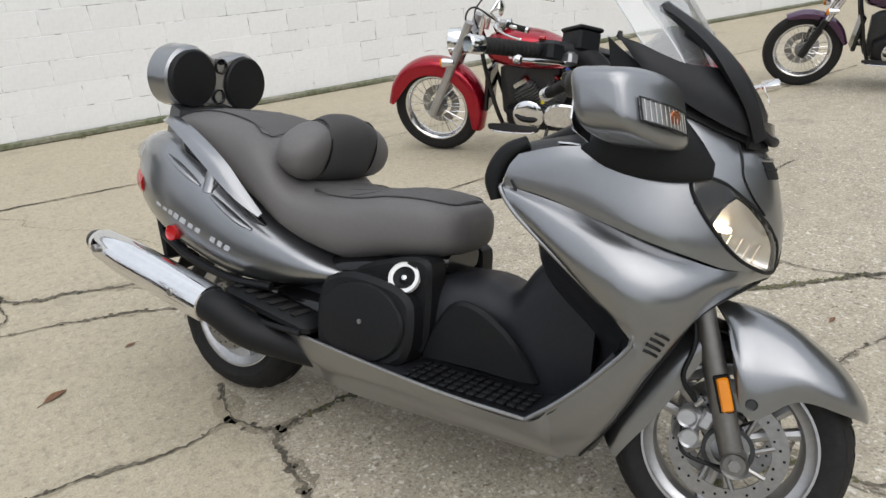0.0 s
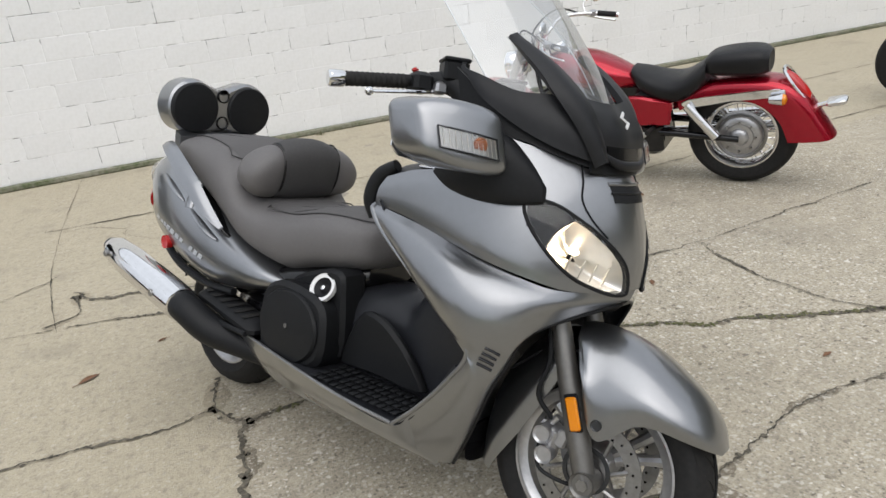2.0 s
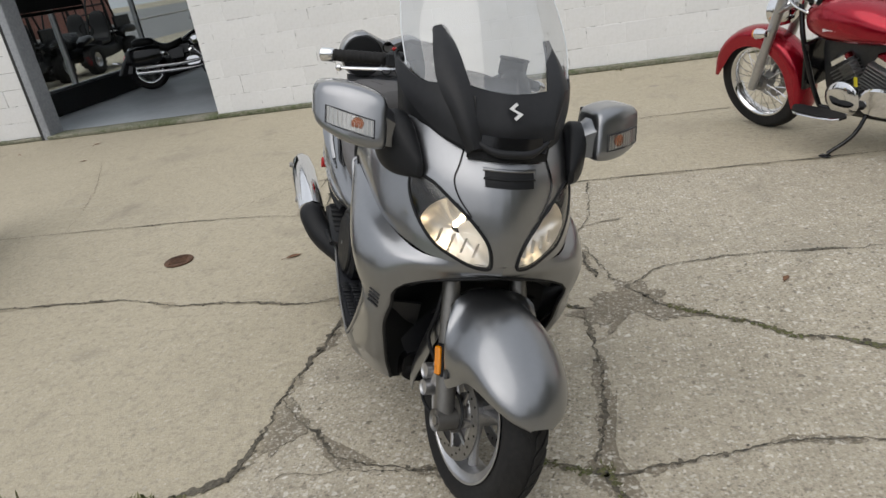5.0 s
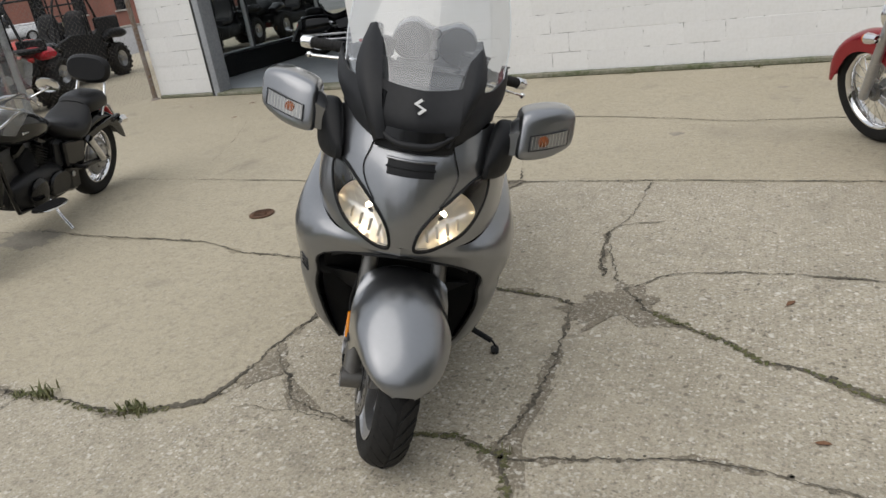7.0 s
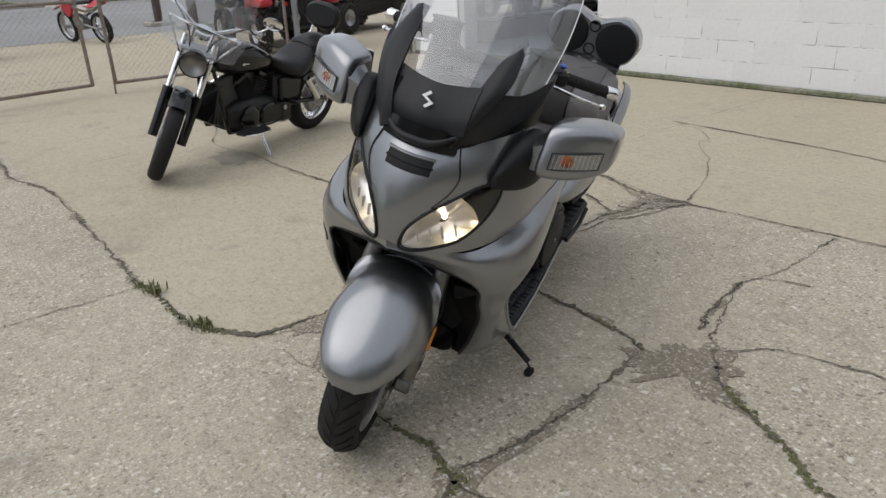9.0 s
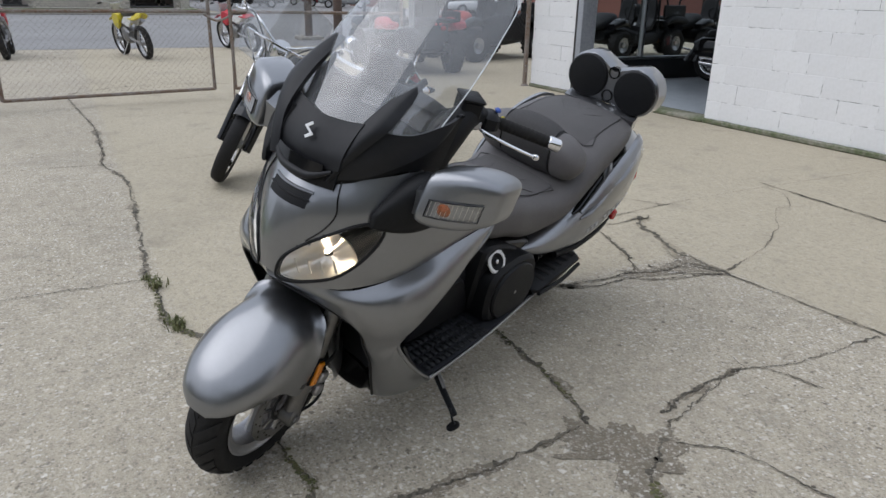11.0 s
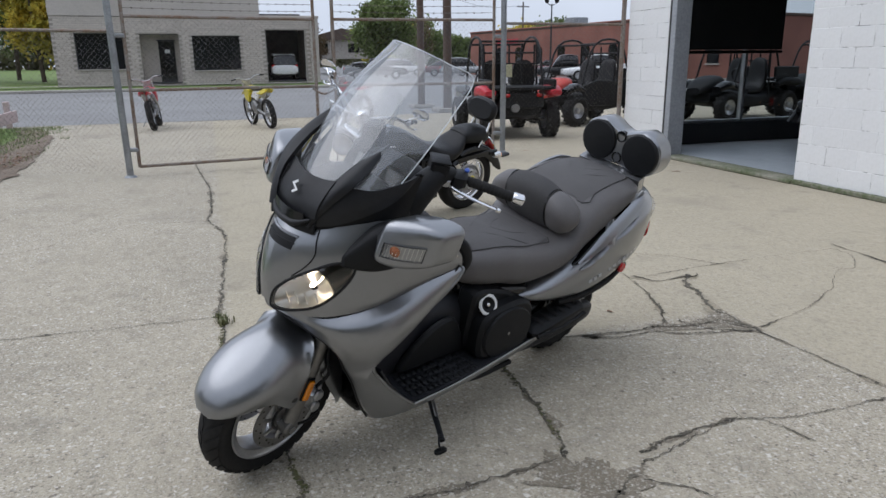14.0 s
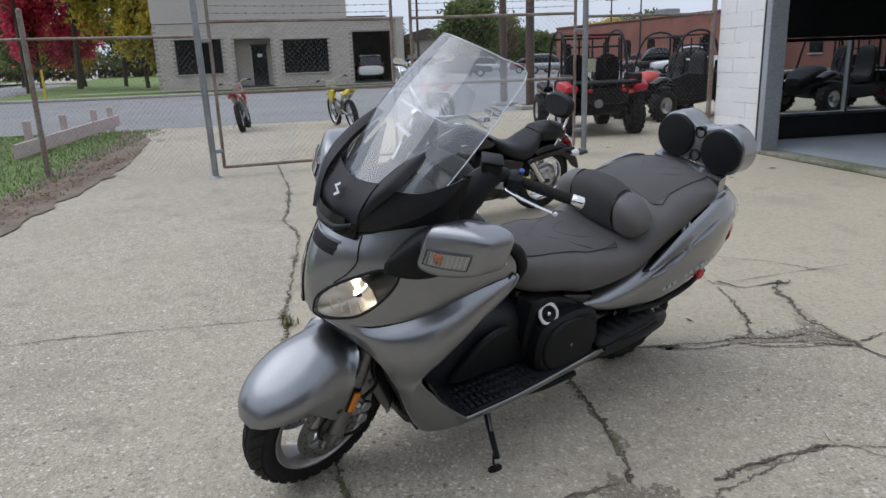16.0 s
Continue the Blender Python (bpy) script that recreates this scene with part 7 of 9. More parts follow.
# ---- cruisers ----
def spoked_wheel(parent, name, axle, r, width, rim_r, spokes=40, hub=0.06, disc_side=0, drum=0.0):
    m = Matrix.Translation(axle)
    w = part(name, Shape().lathe(tyre(r, width, rim_r), 44, m), M["rubber"], parent, "black road tyre")
    part("rim", Shape().lathe([(rim_r + 0.008, -width * 0.38), (rim_r, -width * 0.38), (rim_r - 0.012, -width * 0.28), (rim_r - 0.022, 0), (rim_r - 0.012, width * 0.28), (rim_r, width * 0.38), (rim_r + 0.008, width * 0.38)], 44, m), M["chrome"], w, "chrome rim")
    sp = Shape()
    for k in range(spokes):
        a = 2 * math.pi * k / spokes
        side = 1 if k % 2 else -1
        b = a + (0.32 if k % 4 < 2 else -0.32)
        sp.tube([(hub * 0.8 * math.cos(b), side * width * 0.3, hub * 0.8 * math.sin(b)), ((rim_r - 0.014) * math.cos(a), side * 0.008, (rim_r - 0.014) * math.sin(a))], 0.0026, 5, m=m)
    tagged(part("spokes", sp, M["chrome"], w), kind="stuff")
    part("hub", Shape().lathe([(0, -width * 0.55), (hub * 0.5, -width * 0.55), (hub * 0.6, -width * 0.4), (hub, -width * 0.34), (hub * 0.6, 0), (hub, width * 0.34), (hub * 0.6, width * 0.4), (hub * 0.5, width * 0.55), (0, width * 0.55)], 28, m), M["engine"], w)
    if disc_side:
        part("brake_disc", Shape().disc(rim_r * 0.62, disc_side * width * 0.52, disc_side * (width * 0.52 + 0.005), 40, m, r0=rim_r * 0.36), M["steel"], w)
    if drum:
        s = drum
        part("drive_hub", Shape().lathe([(0, 0.115), (0.035, 0.112), (0.05, 0.10), (0.056, 0.088), (0.078, 0.086), (0.082, 0.080), (0.112, 0.076), (0.120, 0.068), (0.128, 0.055), (0.13, 0.03)], 36, m), M["alloy"], w, "finned grey drive hub")
        for k in range(8):
            a = 2 * math.pi * k / 8
            part("hub_bolt", Shape().disc(0.008, 0.086, 0.100, 6, m @ Matrix.Translation((0.092 * math.cos(a), 0, 0.092 * math.sin(a)))), M["steel"], w)
        part("hub_ring", Shape().lathe([(0.150, 0.034), (0.152, 0.050), (0.140, 0.056), (0.130, 0.050)], 40, m), M["steel"], w)
    return w


def arc_guard(cx, cz, crown, drop, w, a0, a1, n=7, flare=0.0):
    rows = []
    for k in range(n):
        a = radians(a0 + (a1 - a0) * k / (n - 1))
        end = 0.55 if k in (0, n - 1) else 1.0
        c, s = math.cos(a), math.sin(a)
        f = flare * (k / (n - 1)) ** 2
        half = [((crown - drop * end) * c, w, (crown - drop * end) * s), ((crown - drop * 0.35) * c, w * 1.0, (crown - drop * 0.35) * s), ((crown - 0.012) * c, w * 0.72, (crown - 0.012) * s), (crown * c, 0, crown * s)]
        rows.append([(cx + x - f, y, cz + z) for x, y, z in half + [(x, -y, z) for x, y, z in reversed(half[:-1])]])
    return rows


def cruiser(label, at, heading, lean, paint, deep=True, screen=False, backrest=False, bags=False, steer=0.0, dark=False, group=""):
    """A V-twin cruiser: x ahead, z up, standing over the middle of its wheels."""
    m = Matrix.Translation((*at, 0)) @ Matrix.Rotation(radians(heading), 4, "Z") @ Matrix.Rotation(radians(-lean), 4, "X")
    t = thing("motorcycle", label, "motorcycle", m, group)
    fr, rr = 0.325, 0.318
    metal, bright = ("engine_black", "gloss_black") if dark else ("engine", "chrome")
    fx, rx = 0.835, -0.835
    spoked_wheel(t, "front_wheel", (fx, 0, fr), fr, 0.115 if deep else 0.10, 0.228, 40, disc_side=-1)
    spoked_wheel(t, "rear_wheel", (rx, 0, rr), rr, 0.155, 0.205, 40, drum=1)
    for s in (1, -1):
        leg = Shape().tube([(fx + 0.01, s * 0.098, fr - 0.02), (fx - 0.12, s * 0.100, fr + 0.22)], [0.027, 0.030], 14)
        leg.tube([(fx - 0.12, s * 0.100, fr + 0.22), (0.50, s * 0.102, 0.945)], 0.024 if not deep else 0.029, 14)
        part("fork_leg", leg, M["alloy" if deep else "chrome"], t, "bright fork leg")
        if not deep:
            part("fork_slider", Shape().tube([(fx + 0.012, s * 0.098, fr - 0.03), (fx - 0.145, s * 0.100, fr + 0.29)], [0.032, 0.036], 14), M["gloss_black"], t)
        if dark:
            continue
        part("fork_signal", Shape().lathe([(0, -0.05), (0.02, -0.045), (0.03, 0.0), (0.032, 0.03)], 18, pose(0.66, s * 0.165, 0.70, 0, 0, -90)), M["chrome"], t)
        part("signal_lens", Shape().lathe([(0.031, 0.028), (0.026, 0.045), (0, 0.052)], 18, pose(0.66, s * 0.165, 0.70, 0, 0, -90)), M["orange"], t, "amber signal lens")
        part("signal_stem", Shape().tube([(0.655, s * 0.11, 0.70), (0.655, s * 0.16, 0.70)], 0.009, 8), M["chrome"], t)
    part("triple_clamp", Shape().box((0.09, 0.26, 0.03), (0, 0, 0), pose(0.53, 0, 0.885, 0, 25, 0), bevel=0.01), M["alloy"], t)
    if deep:
        part("front_mudguard", Shape().sheet(arc_guard(fx, fr, fr + 0.040, 0.105, 0.086, 8, 205, 9), 3, 4, thick=0.004), M[paint], t, "deep painted mudguard")
    else:
        part("front_mudguard", Shape().sheet(arc_guard(fx, fr, fr + 0.028, 0.06, 0.064, 62, 170, 6), 3, 4, thick=0.004), M[paint], t)
    hl = part("headlamp", Shape().lathe([(0, -0.11), (0.04, -0.105), (0.078, -0.07), (0.092, -0.01), (0.094, 0.03), (0.086, 0.034)], 32, pose(0.70, 0, 0.845, 0, 0, -90)), M["chrome" if deep else "gloss_black"], t, "round headlamp bucket")
    part("lens", Shape().lathe([(0.087, 0.032), (0.06, 0.046), (0, 0.054)], 32, pose(0.70, 0, 0.845, 0, 0, -90)), M["lens"], hl)
    part("reflector", Shape().lathe([(0.085, 0.028), (0.06, -0.01), (0.02, -0.03), (0, -0.032)], 32, pose(0.70, 0, 0.845, 0, 0, -90)), M["steel" if dark else "reflector"], hl)
    hb = part("handlebar", Shape().tube([(0.10, -0.40, 1.03), (0.22, -0.375, 1.055), (0.40, -0.22, 1.085), (0.455, -0.10, 1.03), (0.47, 0, 1.0), (0.455, 0.10, 1.03), (0.40, 0.22, 1.085), (0.22, 0.375, 1.055), (0.10, 0.40, 1.03)], 0.0135, 12, smooth=5), M["chrome"], t, "chrome handlebar")
    for s in (1, -1):
        part("riser", Shape().tube([(0.50, s * 0.06, 0.91), (0.465, s * 0.07, 1.015)], 0.017, 10), M["chrome"], hb)
        part("grip", Shape().tube([(0.22, s * 0.376, 1.055), (0.10, s * 0.402, 1.03)], 0.018, 14), M["rubber"], hb)
        part("grip_end", Shape().tube([(0.10, s * 0.402, 1.03), (0.085, s * 0.405, 1.026)], 0.019, 14), M["chrome"], hb)
        part("switch_box", Shape().box((0.05, 0.045, 0.045), (0.25, s * 0.365, 1.06), bevel=0.01), M["alloy"], hb)
        lev = Shape().tube([(0.30, s * 0.34, 1.06), (0.285, s * 0.385, 1.04), (0.22, s * 0.42, 1.01), (0.13, s * 0.44, 0.985)], [0.010, 0.008, 0.007, 0.007], 8, smooth=4)
        lev.lathe([(0, -0.01), (0.009, 0), (0, 0.01)], 10, Matrix.Translation((0.128, s * 0.44, 0.985)))
        part("lever", lev, M["chrome"], hb, "chrome lever")
        mi = part("mirror", Shape().lathe([(0, -0.022), (0.035, -0.018), (0.058, -0.004), (0.060, 0.004)], 24, pose(0.235, s * 0.43, 1.17, 0, 0, -82 if s > 0 else -98) @ Matrix.Diagonal((1.25, 1, 0.8, 1))), M["chrome"], hb, "oval chrome mirror")
        part("mirror_stem", Shape().tube([(0.29, s * 0.34, 1.07), (0.315, s * 0.38, 1.13), (0.26, s * 0.43, 1.16)], 0.006, 8, smooth=4), M["chrome"], mi)
        part("cable", Shape().tube([(0.29, s * 0.33, 1.06), (0.46, s * 0.25, 1.13), (0.58, s * 0.10, 1.02), (0.54, s * 0.05, 0.86)], 0.006, 7, smooth=6), M["black_plastic"], hb)
    part("speedometer", Shape().lathe([(0.0, 0.03), (0.062, 0.028), (0.066, 0.02), (0.066, -0.015), (0.04, -0.04), (0, -0.045)], 28, pose(0.36, 0, 0.945, 72, 0, -90)), M["chrome"], t, "round chrome instrument")
    tank = part("fuel_tank", Shape().blob([(0.42, 0.045, 0.745, 0.845), (0.38, 0.10, 0.71, 0.882), (0.25, 0.150, 0.675, 0.912), (0.06, 0.160, 0.660, 0.888), (-0.11, 0.128, 0.660, 0.815), (-0.22, 0.07, 0.665, 0.755), (-0.245, 0.03, 0.68, 0.73)], 30, 6, power=2.5), M[paint], t, "glossy teardrop fuel tank")
    part("filler_cap", Shape().lathe([(0.036, -0.01), (0.036, 0.006), (0.028, 0.014), (0, 0.016)], 24, pose(0.18, 0, 0.902, 90)), M["chrome"], tank)
    for s in (1, -1):
        for k in range(7):
            part("name_bar", Shape().box((0.020, 0.003, 0.016 if k in (0, 6) else 0.009), (0, 0, 0), pose(0.07 + 0.026 * k, s * (0.1585 - abs(k - 1.5) * 0.0010), 0.770, s * 4, 0, 0), bevel=0.001), M["white_mark"], tank)
    part("seat", Shape().blob([(-0.20, 0.08, 0.675, 0.755), (-0.27, 0.135, 0.60, 0.735), (-0.39, 0.168, 0.555, 0.700), (-0.50, 0.178, 0.545, 0.700), (-0.60, 0.165, 0.60, 0.755), (-0.655, 0.13, 0.65, 0.80)], 28, 5, power=2.6), M["seat_black"], t, "black leather rider seat")
    part("pillion_seat", Shape().blob([(-0.645, 0.10, 0.71, 0.80), (-0.69, 0.128, 0.695, 0.826), (-0.80, 0.138, 0.69, 0.842), (-0.93, 0.125, 0.685, 0.842), (-0.99, 0.09, 0.70, 0.81)], 26, 5, power=3), M["seat_black"], t, "black leather passenger seat")
    if backrest:
        part("passenger_backrest", Shape().blob([(-0.045, 0.150, -0.085, 0.085), (0, 0.172, -0.11, 0.11), (0.04, 0.150, -0.085, 0.085)], 28, 5, power=2.6, m=pose(-0.94, 0, 0.995, 0, -8, 0)), M["seat_black"], t, "padded black backrest")
        part("backrest_bar", Shape().tube([(-0.84, 0.12, 0.66), (-0.94, 0.11, 0.84), (-0.985, 0.08, 1.0), (-0.985, -0.08, 1.0), (-0.94, -0.11, 0.84), (-0.84, -0.12, 0.66)], 0.011, 10, smooth=4), M["chrome"], t)
    if deep:
        rows = []
        for (ex, ez), (cx, cz) in (((-0.50, 0.50), (-0.48, 0.60)), ((-0.63, 0.545), (-0.64, 0.65)), ((-0.80, 0.565), (-0.85, 0.667)), ((-0.95, 0.53), (-1.06, 0.648)), ((-1.05, 0.44), (-1.18, 0.555)), ((-1.09, 0.35), (-1.27, 0.42)), ((-1.105, 0.305), (-1.335, 0.312))):
            half = [(ex, 0.118, ez), (ex * 0.6 + cx * 0.4, 0.118, ez * 0.6 + cz * 0.4), (ex * 0.12 + cx * 0.88, 0.092, ez * 0.1 + cz * 0.9), (cx, 0, cz)]
            rows.append(half + [(x, -y, z) for x, y, z in reversed(half[:-1])])
    else:
        rows = arc_guard(rx, rr, rr + 0.05, 0.11, 0.112, 55, 165, 9, 0.05)
    part("rear_mudguard", Shape().sheet(rows, 4, 4, thick=0.005), M[paint], t, "long painted rear mudguard")
    for s in (1, -1):
        part("mudguard_stay", Shape().plate([(-0.52, 0.535), (-0.55, 0.572), (-0.80, 0.610), (-1.05, 0.632), (-1.085, 0.612), (-1.05, 0.588), (-0.80, 0.562), (-0.60, 0.530)], s * 0.128, s * 0.146, smooth=2, bevel=0.005), M[bright], t, "broad mudguard stay")
        part("rear_signal", Shape().lathe([(0, -0.055), (0.022, -0.05), (0.032, 0.0), (0.034, 0.02)], 18, pose(-1.06, s * 0.175, 0.585, 0, 0, 90)), M["chrome"], t)
        part("rear_signal_lens", Shape().lathe([(0.033, 0.018), (0.026, 0.036), (0, 0.042)], 18, pose(-1.06, s * 0.175, 0.585, 0, 0, 90)), M["orange"], t)
        part("shock", Shape().tube([(-0.55, s * 0.155, 0.545), (-0.72, s * 0.155, 0.345)], [0.030, 0.030], 16), M["chrome"], t, "chrome shock absorber")
        part("swing_arm", Shape().tube([(-0.36, s * 0.125, 0.36), (-0.84, s * 0.125, 0.32)], [0.022, 0.019], 10), M["gloss_black"], t)
        part("side_cover", Shape().plate([(-0.20, 0.600), (-0.33, 0.590), (-0.465, 0.562), (-0.455, 0.490), (-0.445, 0.418), (-0.34, 0.412), (-0.225, 0.418), (-0.21, 0.51)], s * 0.120, s * 0.168, smooth=2, bevel=0.014), M[paint], t, "painted side cover")
        part("frame_tube", Shape().tube([(0.47, s * 0.03, 0.86), (0.42, s * 0.09, 0.62), (0.34, s * 0.11, 0.30), (0.24, s * 0.11, 0.245), (-0.32, s * 0.11, 0.240), (-0.38, s * 0.10, 0.40), (-0.35, s * 0.09, 0.66)], 0.015, 10, smooth=4), M["gloss_black"], t)
        part("floorboard", Shape().plate([(-0.14, -0.03), (-0.12, 0.05), (0.10, 0.06), (0.17, 0.03), (0.16, -0.03)], -0.010, 0.010, m=pose(0.20, s * 0.25, 0.285, 0, -4, 0) @ Matrix.Diagonal((1, s, 1, 1)), smooth=3, axis="z", bevel=0.004), M["rubber"], t, "black rubber floorboard")
        part("board_rim", Shape().tube([(0.06, s * 0.215, 0.275), (0.08, s * 0.305, 0.277), (0.30, s * 0.315, 0.287), (0.37, s * 0.27, 0.292)], 0.007, 8, smooth=4), M["chrome"], t)
        part("passenger_peg", Shape().tube([(-0.34, s * 0.14, 0.39), (-0.33, s * 0.24, 0.395)], 0.015, 10), M["rubber"], t)
    # engine: crankcase, two finned cylinders in a V, covers, air cleaner, pipes
    en = part("engine", Shape().blob([(0.30, 0.09, 0.25, 0.42), (0.20, 0.14, 0.22, 0.47), (0.02, 0.15, 0.21, 0.48), (-0.16, 0.14, 0.22, 0.46), (-0.27, 0.10, 0.25, 0.42)], 24, 4, power=3.4, m=Matrix.Translation((0, 0, 0.066)) @ Matrix.Diagonal((1, 1, 0.70, 1)) if deep else None), M["engine_black"], t, "V-twin engine")
    for ang, ox in ((26, 0.06), (-26, 0.0)):
        cm = pose(ox + 0.02, 0, 0.345, 0, ang * 1.1, 0) @ Matrix.Diagonal((1, 1.5, 1.05, 1)) if deep else pose(ox, 0, 0.44, 0, ang, 0)
        part("barrel", Shape().box((0.115, 0.12, 0.20), (0, 0, 0.10), cm, bevel=0.02), M[metal], en)
        for k in range(9):
            part("fin", Shape().box((0.150, 0.165, 0.006), (0, 0, 0.020 + 0.019 * k), cm, bevel=0.002), M[metal], en)
        part("rocker_cover", Shape().box((0.145, 0.155, 0.065), (0, 0, 0.212), cm, bevel=0.02, taper=0.86), M[bright], en, "chrome rocker cover")
    for s in (1, -1):
        part("case_cover", Shape().lathe([(0.105, 0.0), (0.105, 0.012), (0.09, 0.026), (0.05, 0.034), (0, 0.036)], 32, Matrix.Translation((0.13, s * 0.145, 0.335)) @ Matrix.Diagonal((1, s, 1, 1))), M[bright], en, "round engine cover")
        part("rear_cover", Shape().plate([(-0.20, 0.27), (-0.20, 0.40), (-0.05, 0.42), (0.02, 0.36), (0.0, 0.27)], s * 0.14, s * 0.175, smooth=3, bevel=0.012), M[bright], en)
    part("air_cleaner", Shape().lathe([(0.09, 0), (0.09, 0.03), (0.075, 0.045), (0, 0.05)], 28, Matrix.Translation((0.03, -0.135, 0.66)) @ Matrix.Diagonal((1.2, -1, 0.9, 1))), M["chrome"], en)
    part("radiator", Shape().box((0.035, 0.20, 0.30), (0, 0, 0), pose(0.425, 0, 0.48, 0, -9, 0), bevel=0.01), M["gloss_black"], t)
    for k, (z0, z1) in enumerate(((0.47, 0.33), (0.43, 0.235))):
        part("exhaust_pipe", Shape().tube([(0.19 if not k else -0.10, -0.10, 0.60), (0.26 if not k else -0.02, -0.17, 0.50), (0.10, -0.19, z1 + 0.02), (-0.35, -0.20, z1), (-1.02, -0.20, z1 + 0.05)], [0.022, 0.022, 0.023, 0.030, 0.036], 14, smooth=5), M["chrome"], t, "chrome exhaust pipe")
    tl = part("tail_lamp", Shape().blob([(-1.07, 0.028, 0.635, 0.695), (-1.11, 0.042, 0.58, 0.675), (-1.165, 0.042, 0.54, 0.615), (-1.20, 0.028, 0.51, 0.56)], 20, 4), M["redlens"], t, "red tail lamp in a chrome bezel")
    part("bezel", Shape().tube([(-1.065, 0.045, 0.70), (-1.13, 0.068, 0.605), (-1.20, 0.045, 0.51), (-1.20, -0.045, 0.51), (-1.13, -0.068, 0.605), (-1.065, -0.045, 0.70)], 0.010, 8, smooth=4, closed=True), M["chrome"], tl)
    br = part("number_bracket", Shape().tube([(-1.20, 0, 0.47), (-1.27, 0, 0.495), (-1.34, 0, 0.515)], 0.014, 8), M[bright], t)
    part("number_holder", Shape().box((0.10, 0.10, 0.03), (0, 0, 0), pose(-1.33, 0, 0.512, 0, 10, 0), bevel=0.008), M[bright], br)
    st = part("side_stand", Shape().tube([(0.0, 0.11, 0.27), (0.03, 0.21, 0.15), (0.10, 0.335, 0.078)], 0.012, 10, smooth=3), M["gloss_black" if deep else "chrome"], t, "side stand put down")
    part("stand_foot", Shape().box((0.06, 0.035, 0.008), (0.105, 0.345, 0.070), bevel=0.003), M["gloss_black"], st)
    if screen:
        ws = part("windscreen", Shape().sheet([[(0.66, -0.24, 0.92), (0.70, -0.1, 0.91), (0.71, 0, 0.905), (0.70, 0.1, 0.91), (0.66, 0.24, 0.92)], [(0.58, -0.29, 1.10), (0.62, -0.12, 1.11), (0.63, 0, 1.11), (0.62, 0.12, 1.11), (0.58, 0.29, 1.10)], [(0.47, -0.27, 1.34), (0.51, -0.11, 1.40), (0.52, 0, 1.42), (0.51, 0.11, 1.40), (0.47, 0.27, 1.34)]], 5, 4), M["screen"], t, "clear windscreen on a chrome frame")
        ws.visible_shadow = False
        part("screen_frame", Shape().tube([(0.59, -0.24, 1.065), (0.635, -0.1, 1.075), (0.64, 0.1, 1.075), (0.59, 0.24, 1.065)], 0.009, 8, smooth=4), M["chrome"], ws)
        for s in (1, -1):
            part("screen_stay", Shape().tube([(0.60, s * 0.235, 1.06), (0.63, s * 0.15, 0.93), (0.58, s * 0.11, 0.84)], 0.008, 8, smooth=3), M["chrome"], ws)
    if bags:
        for s in (1, -1):
            part("saddlebag", Shape().blob([(-0.56, 0.085, 0.42, 0.66, s * 0.26), (-0.75, 0.10, 0.38, 0.69, s * 0.265), (-1.0, 0.10, 0.38, 0.68, s * 0.265), (-1.12, 0.07, 0.44, 0.62, s * 0.255)], 22, 4, power=3.4), M["gloss_black"], t, "hard black saddlebag")
    else:
        bb = part("belly_box", Shape().box((0.16, 0.32, 0.21), (-0.32, 0, 0.315), bevel=0.03, taper=0.9), M["gloss_black"], t)
        part("cap", Shape().disc(0.020, 0.155, 0.166, 20, Matrix.Translation((-0.28, 0, 0.35)), bevel=0.003), M["alloy"], bb, "round alloy cap")
    part("engine_block", Shape().blob([(0.34, 0.03, 0.30, 0.62), (0.26, 0.045, 0.24, 0.66), (0.05, 0.05, 0.23, 0.66), (-0.15, 0.05, 0.24, 0.64), (-0.32, 0.05, 0.26, 0.58)], 20, 4, power=3.5), M["dark_metal"], t, "dark inner engine block")
    part("inner_frame", Shape().box((0.34, 0.14, 0.22), (-0.22, 0, 0.56), bevel=0.04), M["gloss_black"], t)
    part("battery_box", Shape().box((0.18, 0.22, 0.22), (-0.30, 0, 0.50), bevel=0.03), M["dark_metal"], t)
    if deep:
        for c in t.children:
            if c.name.split(".")[0] in ("headlamp", "handlebar", "speedometer", "triple_clamp"):
                for piece in [c] + list(c.children_recursive):
                    piece.data.transform(Matrix.Translation((0, 0, -0.055)))
                    if c.name.split(".")[0] != "triple_clamp":
                        piece.data.transform(Matrix.Translation((-0.055, 0, 0)))
            elif c.name.split(".")[0] == "fuel_tank":
                for piece in [c] + list(c.children_recursive):
                    piece.data.transform(Matrix.Translation((0, 0, -0.040)))
    if steer:
        turn_m = Matrix.Translation((0.50, 0, 0.93)) @ Matrix.Rotation(radians(steer), 4, Vector((-0.45, 0, 0.893))) @ Matrix.Translation((-0.50, 0, -0.93))
        turned = [c for c in t.children if c.name.split(".")[0] in ("front_wheel", "fork_leg", "fork_slider", "fork_signal", "signal_lens", "signal_stem", "triple_clamp", "front_mudguard", "headlamp", "handlebar", "speedometer", "windscreen")]
        for c in turned:
            for piece in [c] + list(c.children_recursive):
                piece.data.transform(turn_m)
    return t


def between(front, rear):
    """Middle of the wheels and heading, from where the two tyres touch the ground."""
    return ((front[0] + rear[0]) / 2, (front[1] + rear[1]) / 2), math.degrees(math.atan2(front[1] - rear[1], front[0] - rear[0]))


